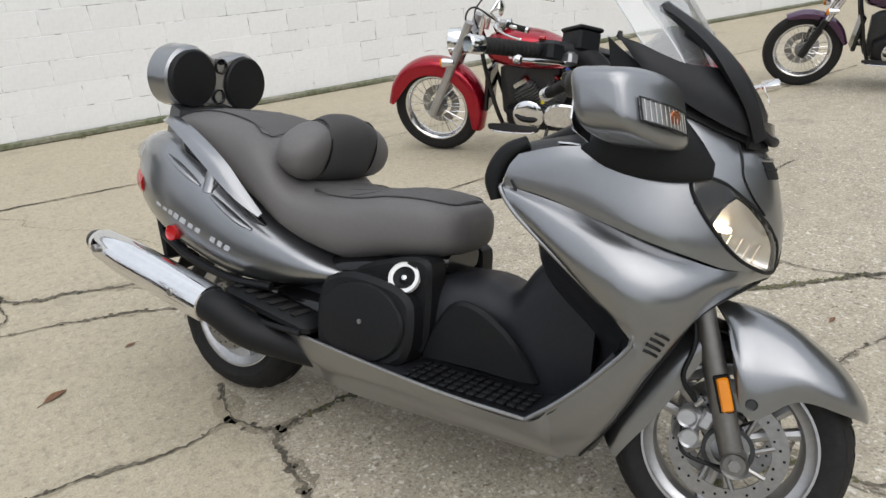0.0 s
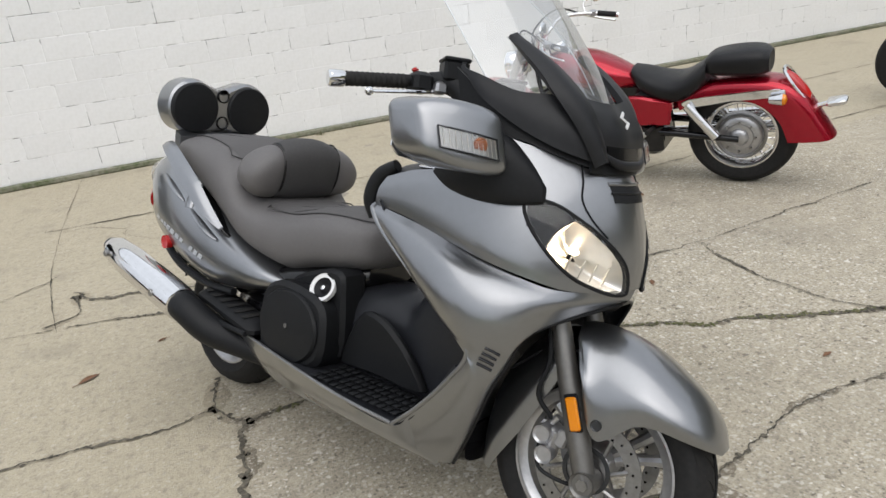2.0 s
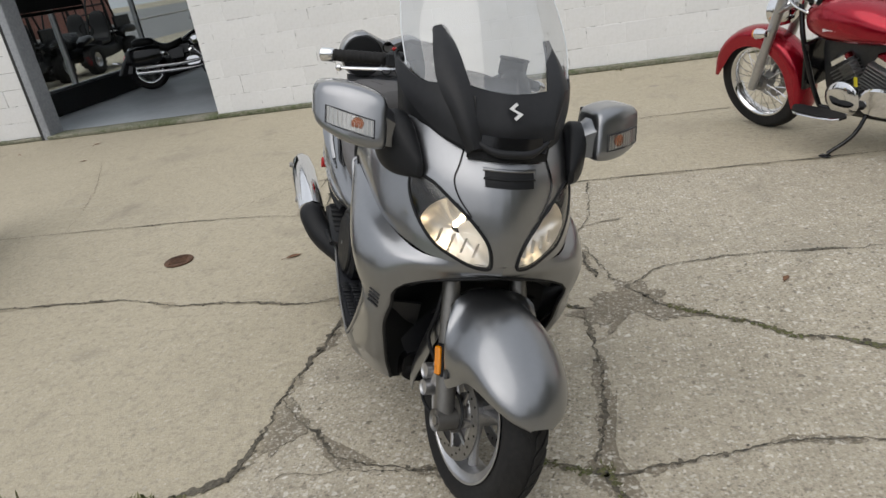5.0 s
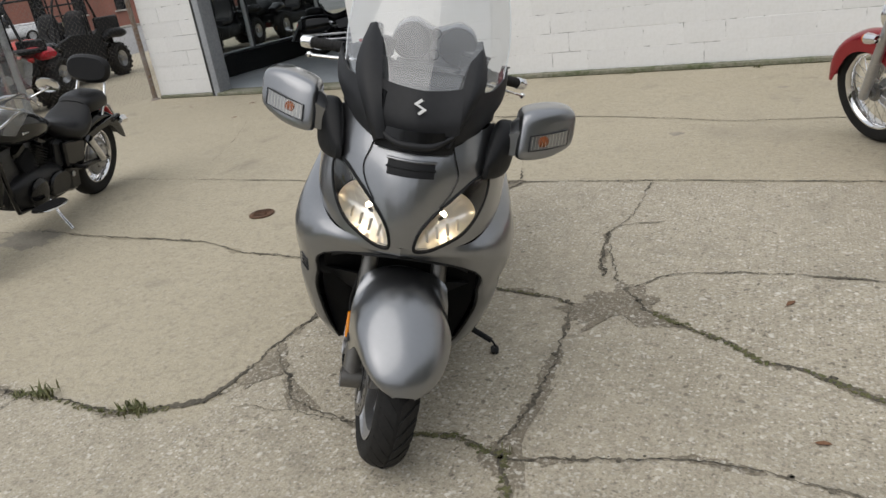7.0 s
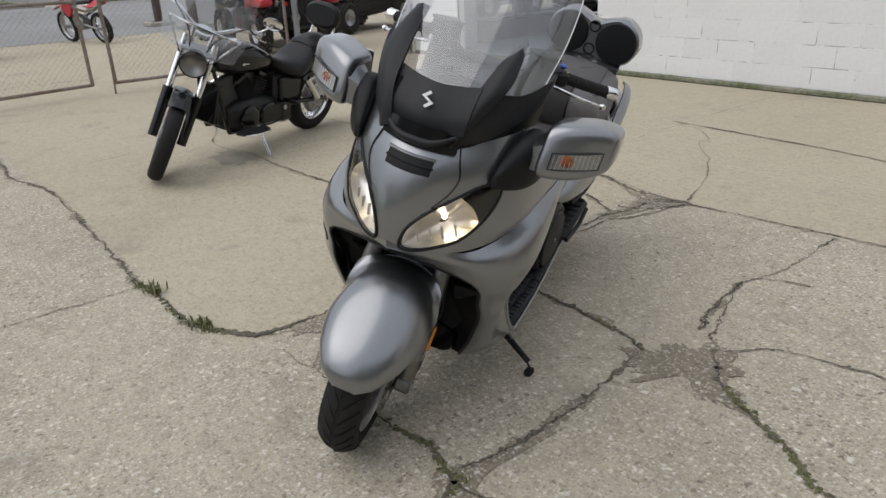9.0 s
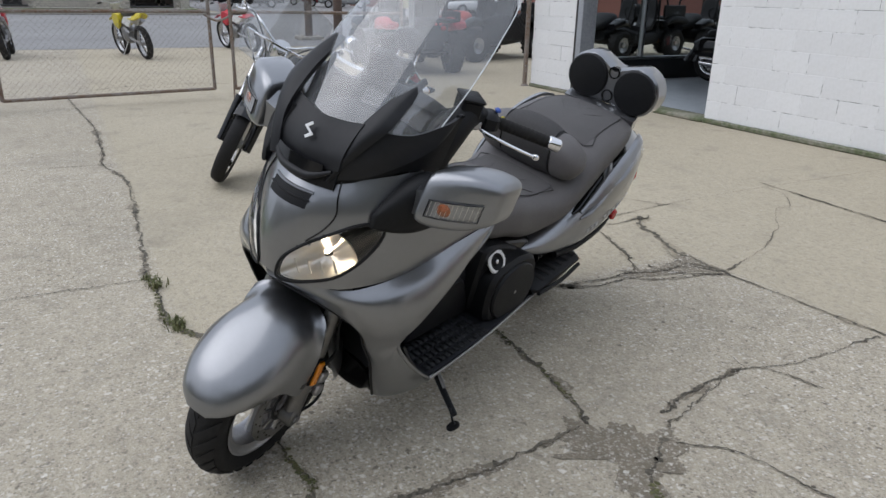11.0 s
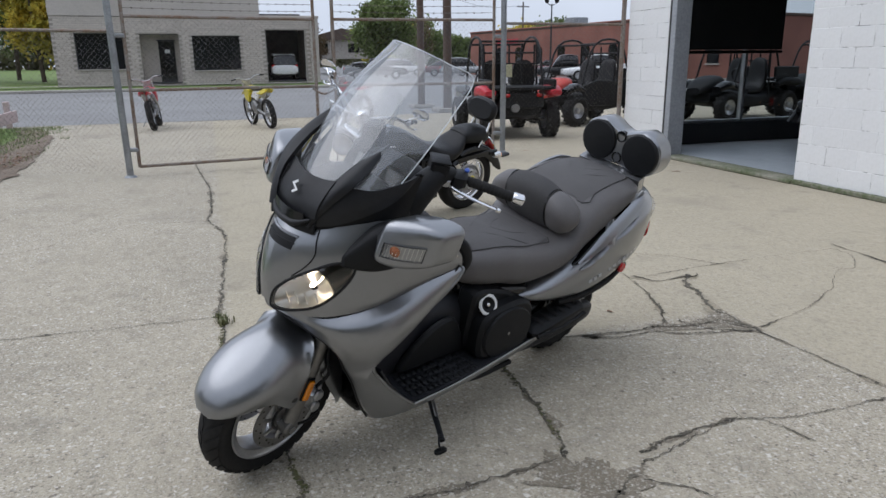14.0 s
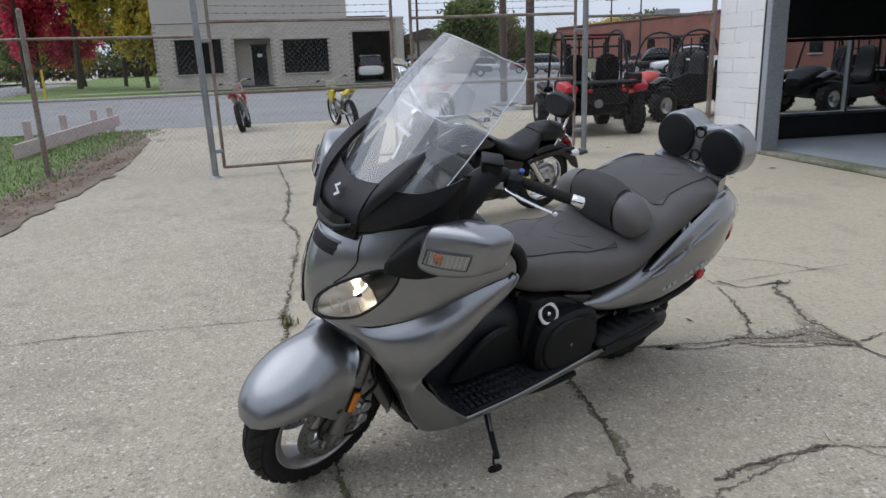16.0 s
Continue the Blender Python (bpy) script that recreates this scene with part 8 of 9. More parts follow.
at, hd = between((2.80, 4.22), (3.74, 2.84))
red_bike = cruiser("candy red cruiser motorcycle with black seat and chrome trim", at, hd, 9, "red_paint")
part("tag", Shape().box((0.022, 0.004, 0.055), (0.02, 0.185, 0.46), bevel=0.001), M["yellow_plastic"], red_bike, "small yellow tag")
black_bike = cruiser("black cruiser motorcycle with clear windscreen and passenger backrest", (-2.52, 2.15), -67, 13, "gloss_black", deep=False, screen=True, backrest=True, steer=44, dark=True)
far_bike = cruiser("dark purple cruiser motorcycle with thin chrome fork", (6.30 + 0.47, 3.54 - 0.69), 124, 9, "purple", deep=False)
shop_bike = cruiser("black touring motorcycle with hard saddlebags inside the shop", (-4.85, 10.55), 28, 8, "gloss_black", bags=True)
shop_bike.location.z = 0.045


# ---- beyond the fence ----
def poly(points, z, material, name, label, category, step=0.0):
    s = Shape().add([(x, y, z) for x, y in points], [tuple(range(len(points)))])
    return solid(name, s, M[material], label, category, kind="structure", angle=0)


road = poly([(-15.4, -160), (-15.4, 160), (-38.4, 160), (-38.4, -160)], 0.006, "asphalt", "road", "worn grey asphalt road", "road")
rear_lot = solid("pavement", Shape().add([(-38.6, 9.5, 0.012), (-38.6, 160, 0.012), (-75, 160, 0.016), (-75, 9.5, 0.016), (-300, 160, 0.02), (-300, 9.5, 0.02)], [(0, 1, 2, 3), (3, 2, 4, 5)]), M["asphalt"], "grey asphalt parking lot beyond the road", "pavement", kind="structure", angle=0)
side_street = poly([(-38.4, -26), (-38.4, -17), (-120, -34), (-120, -48)], 0.02, "asphalt", "road_side", "side street running away", "road")
verge = solid("lawn", Shape().add([(-38.6, -16.0, 0.10), (-38.6, 7.9, 0.10), (-46, 7.9, 0.28), (-160, -14, 0.8), (-160, -40, 0.8)], [(0, 1, 2, 3, 4)]), M["lawn"], "mown green lawn before the brick building", "lawn", kind="structure", angle=0)
verge_b = solid("lawn_far", Shape().add([(-40.6, -160, 0.10), (-40.6, -27.5, 0.10), (-160, -52, 0.8), (-160, -160, 0.8)], [(0, 1, 2, 3)]), M["lawn"], "green lawn across the side street", "lawn", kind="structure", angle=0)
kerb = solid("kerb", Shape().box((0.30, 25.0, 0.16), (-38.45, -4.0, 0.08), bevel=0.03), M["kerb"], "pale concrete kerb along the road", "kerb", kind="structure")
kerb_b = solid("kerb_far", Shape().box((0.25, 60.0, 0.14), (-36.4, 45.0, 0.07), bevel=0.03), M["kerb"], "pale concrete kerb of the parking lot", "kerb", kind="structure")
path_strip = poly([(-43.2, -12.0), (-43.2, 7.8), (-42.2, 7.8), (-42.2, -14)], 0.235, "kerb", "pavement_walk", "concrete footpath beside the building", "pavement")

# near lawn with its bare edge, by the left fence
near_lawn = poly([(-3.3, -2.5), (-5.2, -2.45), (-7.0, -2.6), (-9.5, -2.7), (-12.6, -2.85), (-15.0, -3.6), (-15.3, -5.5), (-15.3, -30), (-2.0, -30), (-2.4, -4)], 0.010, "lawn", "lawn_near", "patchy grass beside the yard", "lawn")
def ragged(points, amount, step=0.12):
    """A polygon's outline broken up by soft irregular bites."""
    out = []
    for (x0, y0), (x1, y1) in zip(points, points[1:] + points[:1]):
        n = max(1, int(math.hypot(x1 - x0, y1 - y0) / step))
        for k in range(n):
            x, y = x0 + (x1 - x0) * k / n, y0 + (y1 - y0) * k / n
            bite = noise.noise(Vector((x * 2.1, y * 2.1, 5.0))) + 0.6 * noise.noise(Vector((x * 6.5, y * 6.5, 2.0)))
            out.append((x + 0.5 * amount * noise.noise(Vector((x * 3, y * 3, 9.0))), y + amount * bite))
    return out


dirt_edge = poly(ragged([(-2.2, -1.98), (-4.2, -1.95), (-5.2, -1.94), (-6.8, -1.88), (-9.3, -2.05), (-12.0, -2.36), (-13.6, -2.80), (-15.1, -3.7), (-12.6, -3.1), (-9.5, -3.0), (-7.0, -2.85), (-5.2, -2.80), (-2.2, -2.85)], 0.11, 0.07), 0.014, "dirt", "ground_dirt", "bare brown soil with dead leaves at the lawn's edge", "soil")


def blades(n, area, h, material, name, label, hold):
    s = Shape()
    while n:
        x, y = rng.uniform(*area[0]), rng.uniform(*area[1])
        if not hold(x, y):
            continue
        n -= 1
        a = rng.uniform(0, 6.28)
        d = Vector((math.cos(a), math.sin(a), 0))
        k = h * rng.uniform(0.5, 1.2)
        w = Vector((-d.y, d.x, 0)) * 0.006
        b = Vector((x, y, 0.008))
        tip = b + d * k * 0.6 + Vector((0, 0, k))
        s.add([b - w, b + w, tip], [(0, 1, 2)])
    return solid(name, s, M[material], label, "grass", kind="stuff", angle=0)


blades(34000, ((-15, -2.4), (-8.0, -2.05)), 0.055, "grass", "grass", "short green grass blades of the near lawn", lambda x, y: y < -2.45 - 0.02 * abs(x + 5) - 0.25 * max(0, noise.noise(Vector((x, y, 0)))) or (noise.noise(Vector((x * 2.2, y * 2.2, 4))) > 0.22 and rng.random() < 0.4))
leaf_s = Shape()
for _ in range(900):
    x = rng.uniform(-9.5, -2.4)
    y = -2.10 - abs(rng.gauss(0, 0.28)) + rng.gauss(0, 0.06)
    a, k = rng.uniform(0, 6.28), rng.uniform(0.012, 0.034)
    d, e = Vector((math.cos(a), math.sin(a), rng.uniform(-0.2, 0.4))) * k, Vector((-math.sin(a), math.cos(a), rng.uniform(-0.2, 0.4))) * k * 0.6
    c = Vector((x, y, 0.03))
    leaf_s.add([c - d, c - e, c + d, c + e], [(0, 1, 2, 3)])
solid("leaf_litter", leaf_s, M["dead_leaf"], "dry brown leaves drifted along the lawn edge", "leaves", kind="stuff", angle=0)

# low pink board barrier on stub posts
bar = thing("board_barrier", "low faded pink board barrier on stub posts", "barrier")
part("board", Shape().box((5.35, 0.05, 0.26), (0, 0, 0), pose(-12.3, -3.85, 0.22, 0, -1.5, 175.3), bevel=0.01), M["pinkwood"], bar)
for x, y in ((-10.6, -4.06), (-12.2, -3.93), (-13.9, -3.80), (-14.9, -3.70)):
    part("stub_post", Shape().box((0.12, 0.12, 0.62), (x, y - 0.09, 0.31), bevel=0.015), M["pinkwood"], bar)

# ---- beige brick building ----
BX = -44.0
house = thing("brick_building", "low beige brick building with dark windows and clad parapet", "building")


def panel(y0, y1, z0, z1, x=BX):
    return Shape().box((0.3, y1 - y0, z1 - z0), (x - 0.15, (y0 + y1) / 2, (z0 + z1) / 2))


hw = part("wall", Shape().box((0.28, 15.5, 0.2), (-44.17, -0.15, 0.1)), M["beige_mortar"], house, "beige brick front wall", angle=0)
for y0, y1, z0, z1 in ((-7.95, -6.75, 0, 4.2), (-6.75, -3.96, 0, 1.15), (-6.75, -3.96, 3.26, 4.2), (-3.96, -3.2, 0, 4.2), (-3.2, -0.92, 3.2, 4.2), (-0.92, -0.18, 0, 4.2), (-0.18, 2.7, 0, 1.02), (-0.18, 2.7, 3.12, 4.2), (2.7, 4.3, 0, 4.2), (4.3, 6.75, 3.46, 4.2), (6.75, 7.65, 0, 4.2)):
    part("wall_section", panel(y0, y1, max(z0, 0.2), z1), M["beige_mortar"], hw, angle=0)
part("side_wall", Shape().box((14, 0.3, 5.8), (BX - 7.3, -7.8, 2.9)), M["beige_brick_far"], house)
part("side_wall", Shape().box((14, 0.3, 4.2), (BX - 7.3, 7.5, 2.1)), M["beige_brick_far"], house)
part("roof", Shape().box((14.2, 12.0, 0.25), (BX - 7.2, -2.0, 5.75)), M["cladding"], house)
part("roof", Shape().box((14.2, 3.8, 0.2), (BX - 7.2, 5.8, 4.25)), M["cladding"], house)
part("back_wall", Shape().box((0.3, 15.4, 5.0), (BX - 9.0, -0.1, 2.5)), M["interior"], house)
part("inner_floor", Shape().box((9, 15.2, 0.05), (BX - 4.7, -0.1, 0.30)), M["interior"], house)
for k in range(11):
    part("cladding_board", Shape().box((0.10, 11.95, 0.150), (BX + 0.02, -1.98, 4.30 + 0.1475 * k), pose(0, 0, 0), bevel=0.006), M["cladding"], house)
part("coping", Shape().box((0.5, 12.1, 0.10), (BX - 0.1, -1.98, 5.93), bevel=0.02), M["trim_stone"], house)
part("coping", Shape().box((0.5, 3.7, 0.10), (BX - 0.1, 5.85, 4.25), bevel=0.02), M["trim_stone"], house)
for y0, y1, z0, z1 in ((-6.75, -3.96, 1.15, 3.26), (-0.18, 2.7, 1.02, 3.12)):
    w = part("window", Shape().box((0.06, y1 - y0, z1 - z0), (BX - 0.16, (y0 + y1) / 2, (z0 + z1) / 2)), M["dark_glass"], house, "dark plate window")
    for yy in (y0, y1):
        part("window_frame", Shape().box((0.12, 0.06, z1 - z0), (BX - 0.10, yy, (z0 + z1) / 2), bevel=0.01), M["dark_metal"], w)
    part("sill", Shape().box((0.22, y1 - y0 + 0.1, 0.08), (BX + 0.02, (y0 + y1) / 2, z0 - 0.03), bevel=0.015), M["trim_stone"], w)
    part("lintel", Shape().box((0.16, y1 - y0 + 0.1, 0.08), (BX - 0.02, (y0 + y1) / 2, z1 + 0.03), bevel=0.015), M["trim_stone"], w)
for s, y in ((1, -3.2), (-1, -0.92)):
    part("porch_wall", Shape().box((1.2, 0.2, 3.1), (BX - 0.75, y + 0.1 * s * -1, 1.65)), M["beige_brick_far"], house)
part("porch_back", Shape().box((0.15, 2.3, 3.1), (BX - 1.4, -2.06, 1.65)), M["beige_brick_far"], house)
door = part("door", Shape().box((0.08, 0.95, 2.55), (BX - 1.30, -1.75, 1.55), bevel=0.01), M["dark_glass"], house, "dark glazed entrance door")
part("door_frame", Shape().box((0.10, 1.12, 0.08), (BX - 1.28, -1.75, 2.86), bevel=0.01), M["dark_metal"], door)
part("door_notice", Shape().box((0.01, 0.3, 0.22), (BX - 1.25, -1.72, 2.2)), M["white_mark"], door)
part("bay_post", Shape().box((0.36, 0.5, 4.2), (BX + 0.02, 7.35, 2.1), bevel=0.02), M["trim_stone"], house)

# ---- long red brick building far right ----
mill = thing("brick_factory", "long single-storey red brick factory building", "building", Matrix.Translation((-70.5, 28.0, 0)) @ Matrix.Rotation(radians(10), 4, "Z"))
part("wall", Shape().box((36, 0.5, 4.2), (18.0, 0.25, 2.1)), M["red_brick"], mill)
part("end_wall", Shape().box((0.5, 24, 4.2), (0.25, 12.5, 2.1)), M["red_brick"], mill)
part("end_wall", Shape().box((0.5, 24, 4.2), (35.75, 12.5, 2.1)), M["red_brick"], mill)
part("roof", Shape().box((36.2, 24.6, 0.2), (18.0, 12.3, 4.22), bevel=0.05), M["pole_paint"], mill)
part("parapet", Shape().box((36.3, 0.6, 0.14), (18.0, 0.22, 4.38), bevel=0.04), M["red_brick"], mill)
for k in range(10):
    w = part("window", Shape().plate([(-0.5, -0.8), (0.5, -0.8), (0.5, 0.5), (0.3, 0.74), (0, 0.82), (-0.3, 0.74), (-0.5, 0.5)], -0.06, 0.0, m=Matrix.Translation((2.5 + 3.4 * k, 0.0, 1.9)), axis="y"), M["dark_glass"], mill, "dark arched window")
    part("sill", Shape().box((1.2, 0.15, 0.1), (2.5 + 3.4 * k, -0.07, 1.04), bevel=0.02), M["trim_stone"], w)
for k in range(9):
    part("sign_bar", Shape().box((0.30, 0.04, 0.42), (5.6 + 0.42 * k, -0.03, 3.3), bevel=0.02), M["red_plastic"], mill)
part("rooftop_unit", Shape().box((1.6, 1.6, 1.0), (13.0, 4.0, 4.8), bevel=0.06), M["galv"], mill)


# ---- poles and wires ----
def steel_pole(x, y, r, h, base):
    s = Shape().tube([(0, 0, 0), (0, 0, h)], [r, r * 0.8], 16)
    t = thing("steel_pole", "brown rusting steel pole on a concrete foot", "pole", Matrix.Translation((x, y, 0)))
    part("shaft", s, M["pole_paint"], t)
    part("base_plate", Shape().box((r * 4.5, r * 4.5, 0.06), (0, 0, 0.09), bevel=0.01), M["rust"], t)
    part("foot", Shape().box((r * 6, r * 6, 0.12), (0, 0, 0.06), bevel=0.02), M["kerb"], t)
    return t


steel_pole(-17.9, 6.95, 0.115, 9, 0)
steel_pole(-15.9, 7.15, 0.125, 9, 0)
for x, y in ((-80, 14.5), (-95, 33), (-60, -21), (-110, 52)):
    t = thing("utility_pole", "wooden utility pole with a cross arm", "pole", Matrix.Translation((x, y, 0)))
    part("shaft", Shape().tube([(0, 0, 0), (0, 0, 11)], [0.17, 0.11], 10), M["bark"], t)
    part("cross_arm", Shape().box((0.12, 2.2, 0.14), (0, 0, 10.2)), M["bark"], t)
    for yy in (-0.9, -0.4, 0.4, 0.9):
        part("insulator", Shape().tube([(0, yy, 10.27), (0, yy, 10.42)], 0.04, 8), M["galv"], t)
for (a, b) in (((-80, 13.6, 10.4), (-95, 32.1, 10.4)), ((-80, 15.4, 10.4), (-95, 33.9, 10.4)), ((-60, -21.9, 10.4), (-80, 13.6, 10.4)), ((-95, 33, 10.4), (-110, 52, 10.4)), ((-60, -20, 10.4), (-80, 15.4, 10.4))):
    mid = tuple((p + q) / 2 - (0.9 if i == 2 else 0) for i, (p, q) in enumerate(zip(a, b)))
    solid("power_line", Shape().tube([a, mid, b], 0.02, 5, smooth=8), M["dark_metal"], "thin sagging overhead power line", "cable", "power lines")
lamp = thing("street_lamp", "black twin-headed street lamp post", "street lamp", Matrix.Translation((-50, 27.4, 0.6)))
part("post", Shape().tube([(0, 0, 0), (0, 0, 5.2)], [0.09, 0.05], 12), M["dark_metal"], lamp)
part("arm", Shape().tube([(0, -0.45, 5.25), (0, 0, 5.1), (0, 0.45, 5.25)], 0.03, 8, smooth=4), M["dark_metal"], lamp)
for y in (-0.45, 0.45):
    part("lantern", Shape().lathe([(0.03, 0), (0.17, 0.08), (0.19, 0.4), (0.1, 0.52), (0, 0.58)], 16, pose(0, y, 5.25, 90)), M["dark_glass"], lamp)
yp = thing("marker_post", "yellow marker post at the side street", "post", Matrix.Translation((-41.5, -13.8, 0.1)))
part("shaft", Shape().tube([(0, 0, 0), (0.06, 0.03, 1.6)], 0.07, 10), M["yellow"], yp)
part("cap", Shape().lathe([(0.07, 0), (0.06, 0.05), (0, 0.07)], 10, pose(0.06, 0.03, 1.6, 90)), M["yellow"], yp)


# ---- trees ----
def tree(x, y, z, h, spread, leaf, label, n=2600, size=0.24, seed=1, low=0.3, trunk=0.16):
    r = random.Random(seed)
    n, size = int(n * 2.4), size * 0.85
    t = thing("tree", label, "tree", Matrix.Translation((x, y, z)))
    s = Shape().tube([(0, 0, 0), (r.uniform(-0.2, 0.2), r.uniform(-0.2, 0.2), h * 0.35), (r.uniform(-0.3, 0.3), r.uniform(-0.3, 0.3), h * 0.9)], [trunk, trunk * 0.7, trunk * 0.15], 8, smooth=4)
    ends = []
    for k in range(15):
        a = r.uniform(0, 6.28)
        z0 = h * r.uniform(low * 0.8, 0.7)
        e = Vector((math.cos(a) * spread * r.uniform(0.45, 0.95), math.sin(a) * spread * r.uniform(0.45, 0.95), min(h * 0.95, z0 + h * r.uniform(0.12, 0.35))))
        s.tube([(0, 0, z0), (e.x * 0.5, e.y * 0.5, z0 + (e.z - z0) * 0.35), e], [trunk * 0.45, trunk * 0.3, trunk * 0.08], 6, smooth=3)
        ends += [e, e * 0.7 + Vector((0, 0, z0 * 0.3))]
    ends += [Vector((r.uniform(-0.3, 0.3) * spread, r.uniform(-0.3, 0.3) * spread, h * r.uniform(0.75, 1.0))) for _ in range(8)]
    part("trunk", s, M["bark"], t)
    c = Shape()
    for _ in range(n):
        e = r.choice(ends)
        p = e + Vector((r.gauss(0, spread * 0.17), r.gauss(0, spread * 0.17), r.gauss(0, h * 0.07)))
        if p.z < h * low * 0.7:
            continue
        u = Vector((r.uniform(-1, 1), r.uniform(-1, 1), r.uniform(-1, 1))).normalized() * size * r.uniform(0.6, 1.3)
        v = u.orthogonal().normalized() * size * r.uniform(0.4, 0.7)
        c.add([p - u, p - v, p + u, p + v], [(0, 1, 2, 3)])
    part("crown", c, M[leaf], t, angle=0)
    return t


RED, YEL, GRN, BRN = "tree with deep red autumn leaves", "tree with yellow and green autumn leaves", "broad green leafy tree", "thin tree with brown sparse leaves"
tree(-62, -20.6, 0.4, 7.6, 2.2, "leaf_red", RED, 3000, 0.22, 3, 0.25)
tree(-62, -17.2, 0.4, 7.0, 2.0, "leaf_red", RED, 3000, 0.22, 4, 0.25)
tree(-72, -25.5, 0.4, 10.0, 3.0, "leaf_yellow", YEL, 3000, 0.26, 5, 0.2)
tree(-56, -12.6, 0.4, 12.0, 3.0, "leaf_yellow", YEL, 5200, 0.26, 6, 0.16)
tree(-52, -10.2, 0.3, 8.6, 1.7, "leaf_yellow", YEL, 3600, 0.24, 7, 0.14)
tree(-58, -16.5, 0.3, 14.5, 5.0, "leaf_yellow", YEL, 7500, 0.30, 8, 0.55, 0.26)
tree(-70, -24.5, 0.4, 9.0, 3.4, "leaf_green", GRN, 3400, 0.28, 9, 0.2)
tree(-50, -20.6, 0.3, 11, 2.1, "leaf_green", GRN, 4600, 0.28, 19, 0.25, 0.3)
tree(-88, -30, 0.5, 9, 4.0, "leaf_green", GRN, 3000, 0.34, 20, 0.2)
tree(-62, 16.4, 0.02, 6.6, 2.9, "leaf_green", GRN, 5600, 0.22, 10, 0.26)
tree(-95, 10.5, 0.02, 6.6, 2.6, "leaf_yellow", YEL, 2400, 0.26, 11, 0.2)
tree(-84, 12.5, 0.02, 5.2, 2.0, "leaf_brown", BRN, 900, 0.20, 12, 0.2)
tree(-78, 21.5, 0.02, 6.2, 2.2, "leaf_brown", BRN, 480, 0.14, 13, 0.2)
tree(-82, 25.6, 0.02, 6.4, 2.2, "leaf_brown", BRN, 420, 0.14, 14, 0.2)
for k in range(9):
    tree(-125 - 6 * (k % 3), 30 + 9.5 * k, 0.02, 7.4 + 1.6 * math.sin(k * 2.1), 5.0, "leaf_green" if k % 3 else "leaf_yellow", GRN if k % 3 else YEL, 2200, 0.45, 30 + k, 0.12)
for k in range(7):
    tree(-130 - 7 * (k % 2), -20 - 9 * k, 0.8, 9 + 2 * math.sin(k * 1.7), 5.0, "leaf_green" if k % 2 else "leaf_yellow", GRN if k % 2 else YEL, 2000, 0.45, 50 + k, 0.12)
hedge = Shape()
wood = random.Random(77)
for _ in range(15000):
    y = wood.uniform(-150, 150)
    top = 3.5 + 2.2 * noise.noise(Vector((y * 0.09, 3.1, 0))) + 1.2 * noise.noise(Vector((y * 0.31, 8.4, 0)))
    p = Vector((-142 + wood.gauss(0, 2.0), y, 0.6 + wood.random() ** 0.8 * top))
    u = Vector((wood.uniform(-1, 1), wood.uniform(-1, 1), wood.uniform(-1, 1))).normalized() * wood.uniform(0.35, 0.8)
    v = u.orthogonal().normalized() * wood.uniform(0.3, 0.6)
    hedge.add([p - u, p - v, p + u, p + v], [(0, 1, 2, 3)])
# unseen belt to the south and east, added to darken the horizon in reflections
for _ in range(11000):
    k = wood.uniform(-18, 110)
    x, y = (k, -42) if k < 24 else (24, k - 66)
    top = 8.5 + 3.0 * noise.noise(Vector((k * 0.11, 6.1, 0))) + 1.5 * noise.noise(Vector((k * 0.35, 2.4, 0)))
    p = Vector((x + wood.gauss(0, 1.0), y + wood.gauss(0, 1.0), 0.2 + wood.random() ** 0.8 * top))
    u = Vector((wood.uniform(-1, 1), wood.uniform(-1, 1), wood.uniform(-1, 1))).normalized() * wood.uniform(0.5, 1.0)
    v = u.orthogonal().normalized() * wood.uniform(0.4, 0.8)
    hedge.add([p - u, p - v, p + u, p + v], [(0, 1, 2, 3)])
solid("woods", hedge, M["leaf_far"], "far line of dull green woods, with an unseen belt added to darken reflections", "woods", kind="stuff", angle=0)
low_house = thing("bungalow", "low distant house with a grey roof", "house", Matrix.Translation((-92, 17.0, 1.9)))
part("wall", Shape().box((8, 9, 2.4), (0, 0, 1.2)), M["trim_stone"], low_house)
part("roof", Shape().plate([(-5.2, 2.3), (5.2, 2.3), (0, 3.7)], -4.6, 4.6, m=Matrix.Rotation(radians(90), 4, "Z")), M["pole_paint"], low_house)
for yy in (-2.5, 1.5):
    part("window", Shape().box((0.1, 1.4, 1.1), (4.02, yy, 1.3)), M["dark_glass"], low_house)


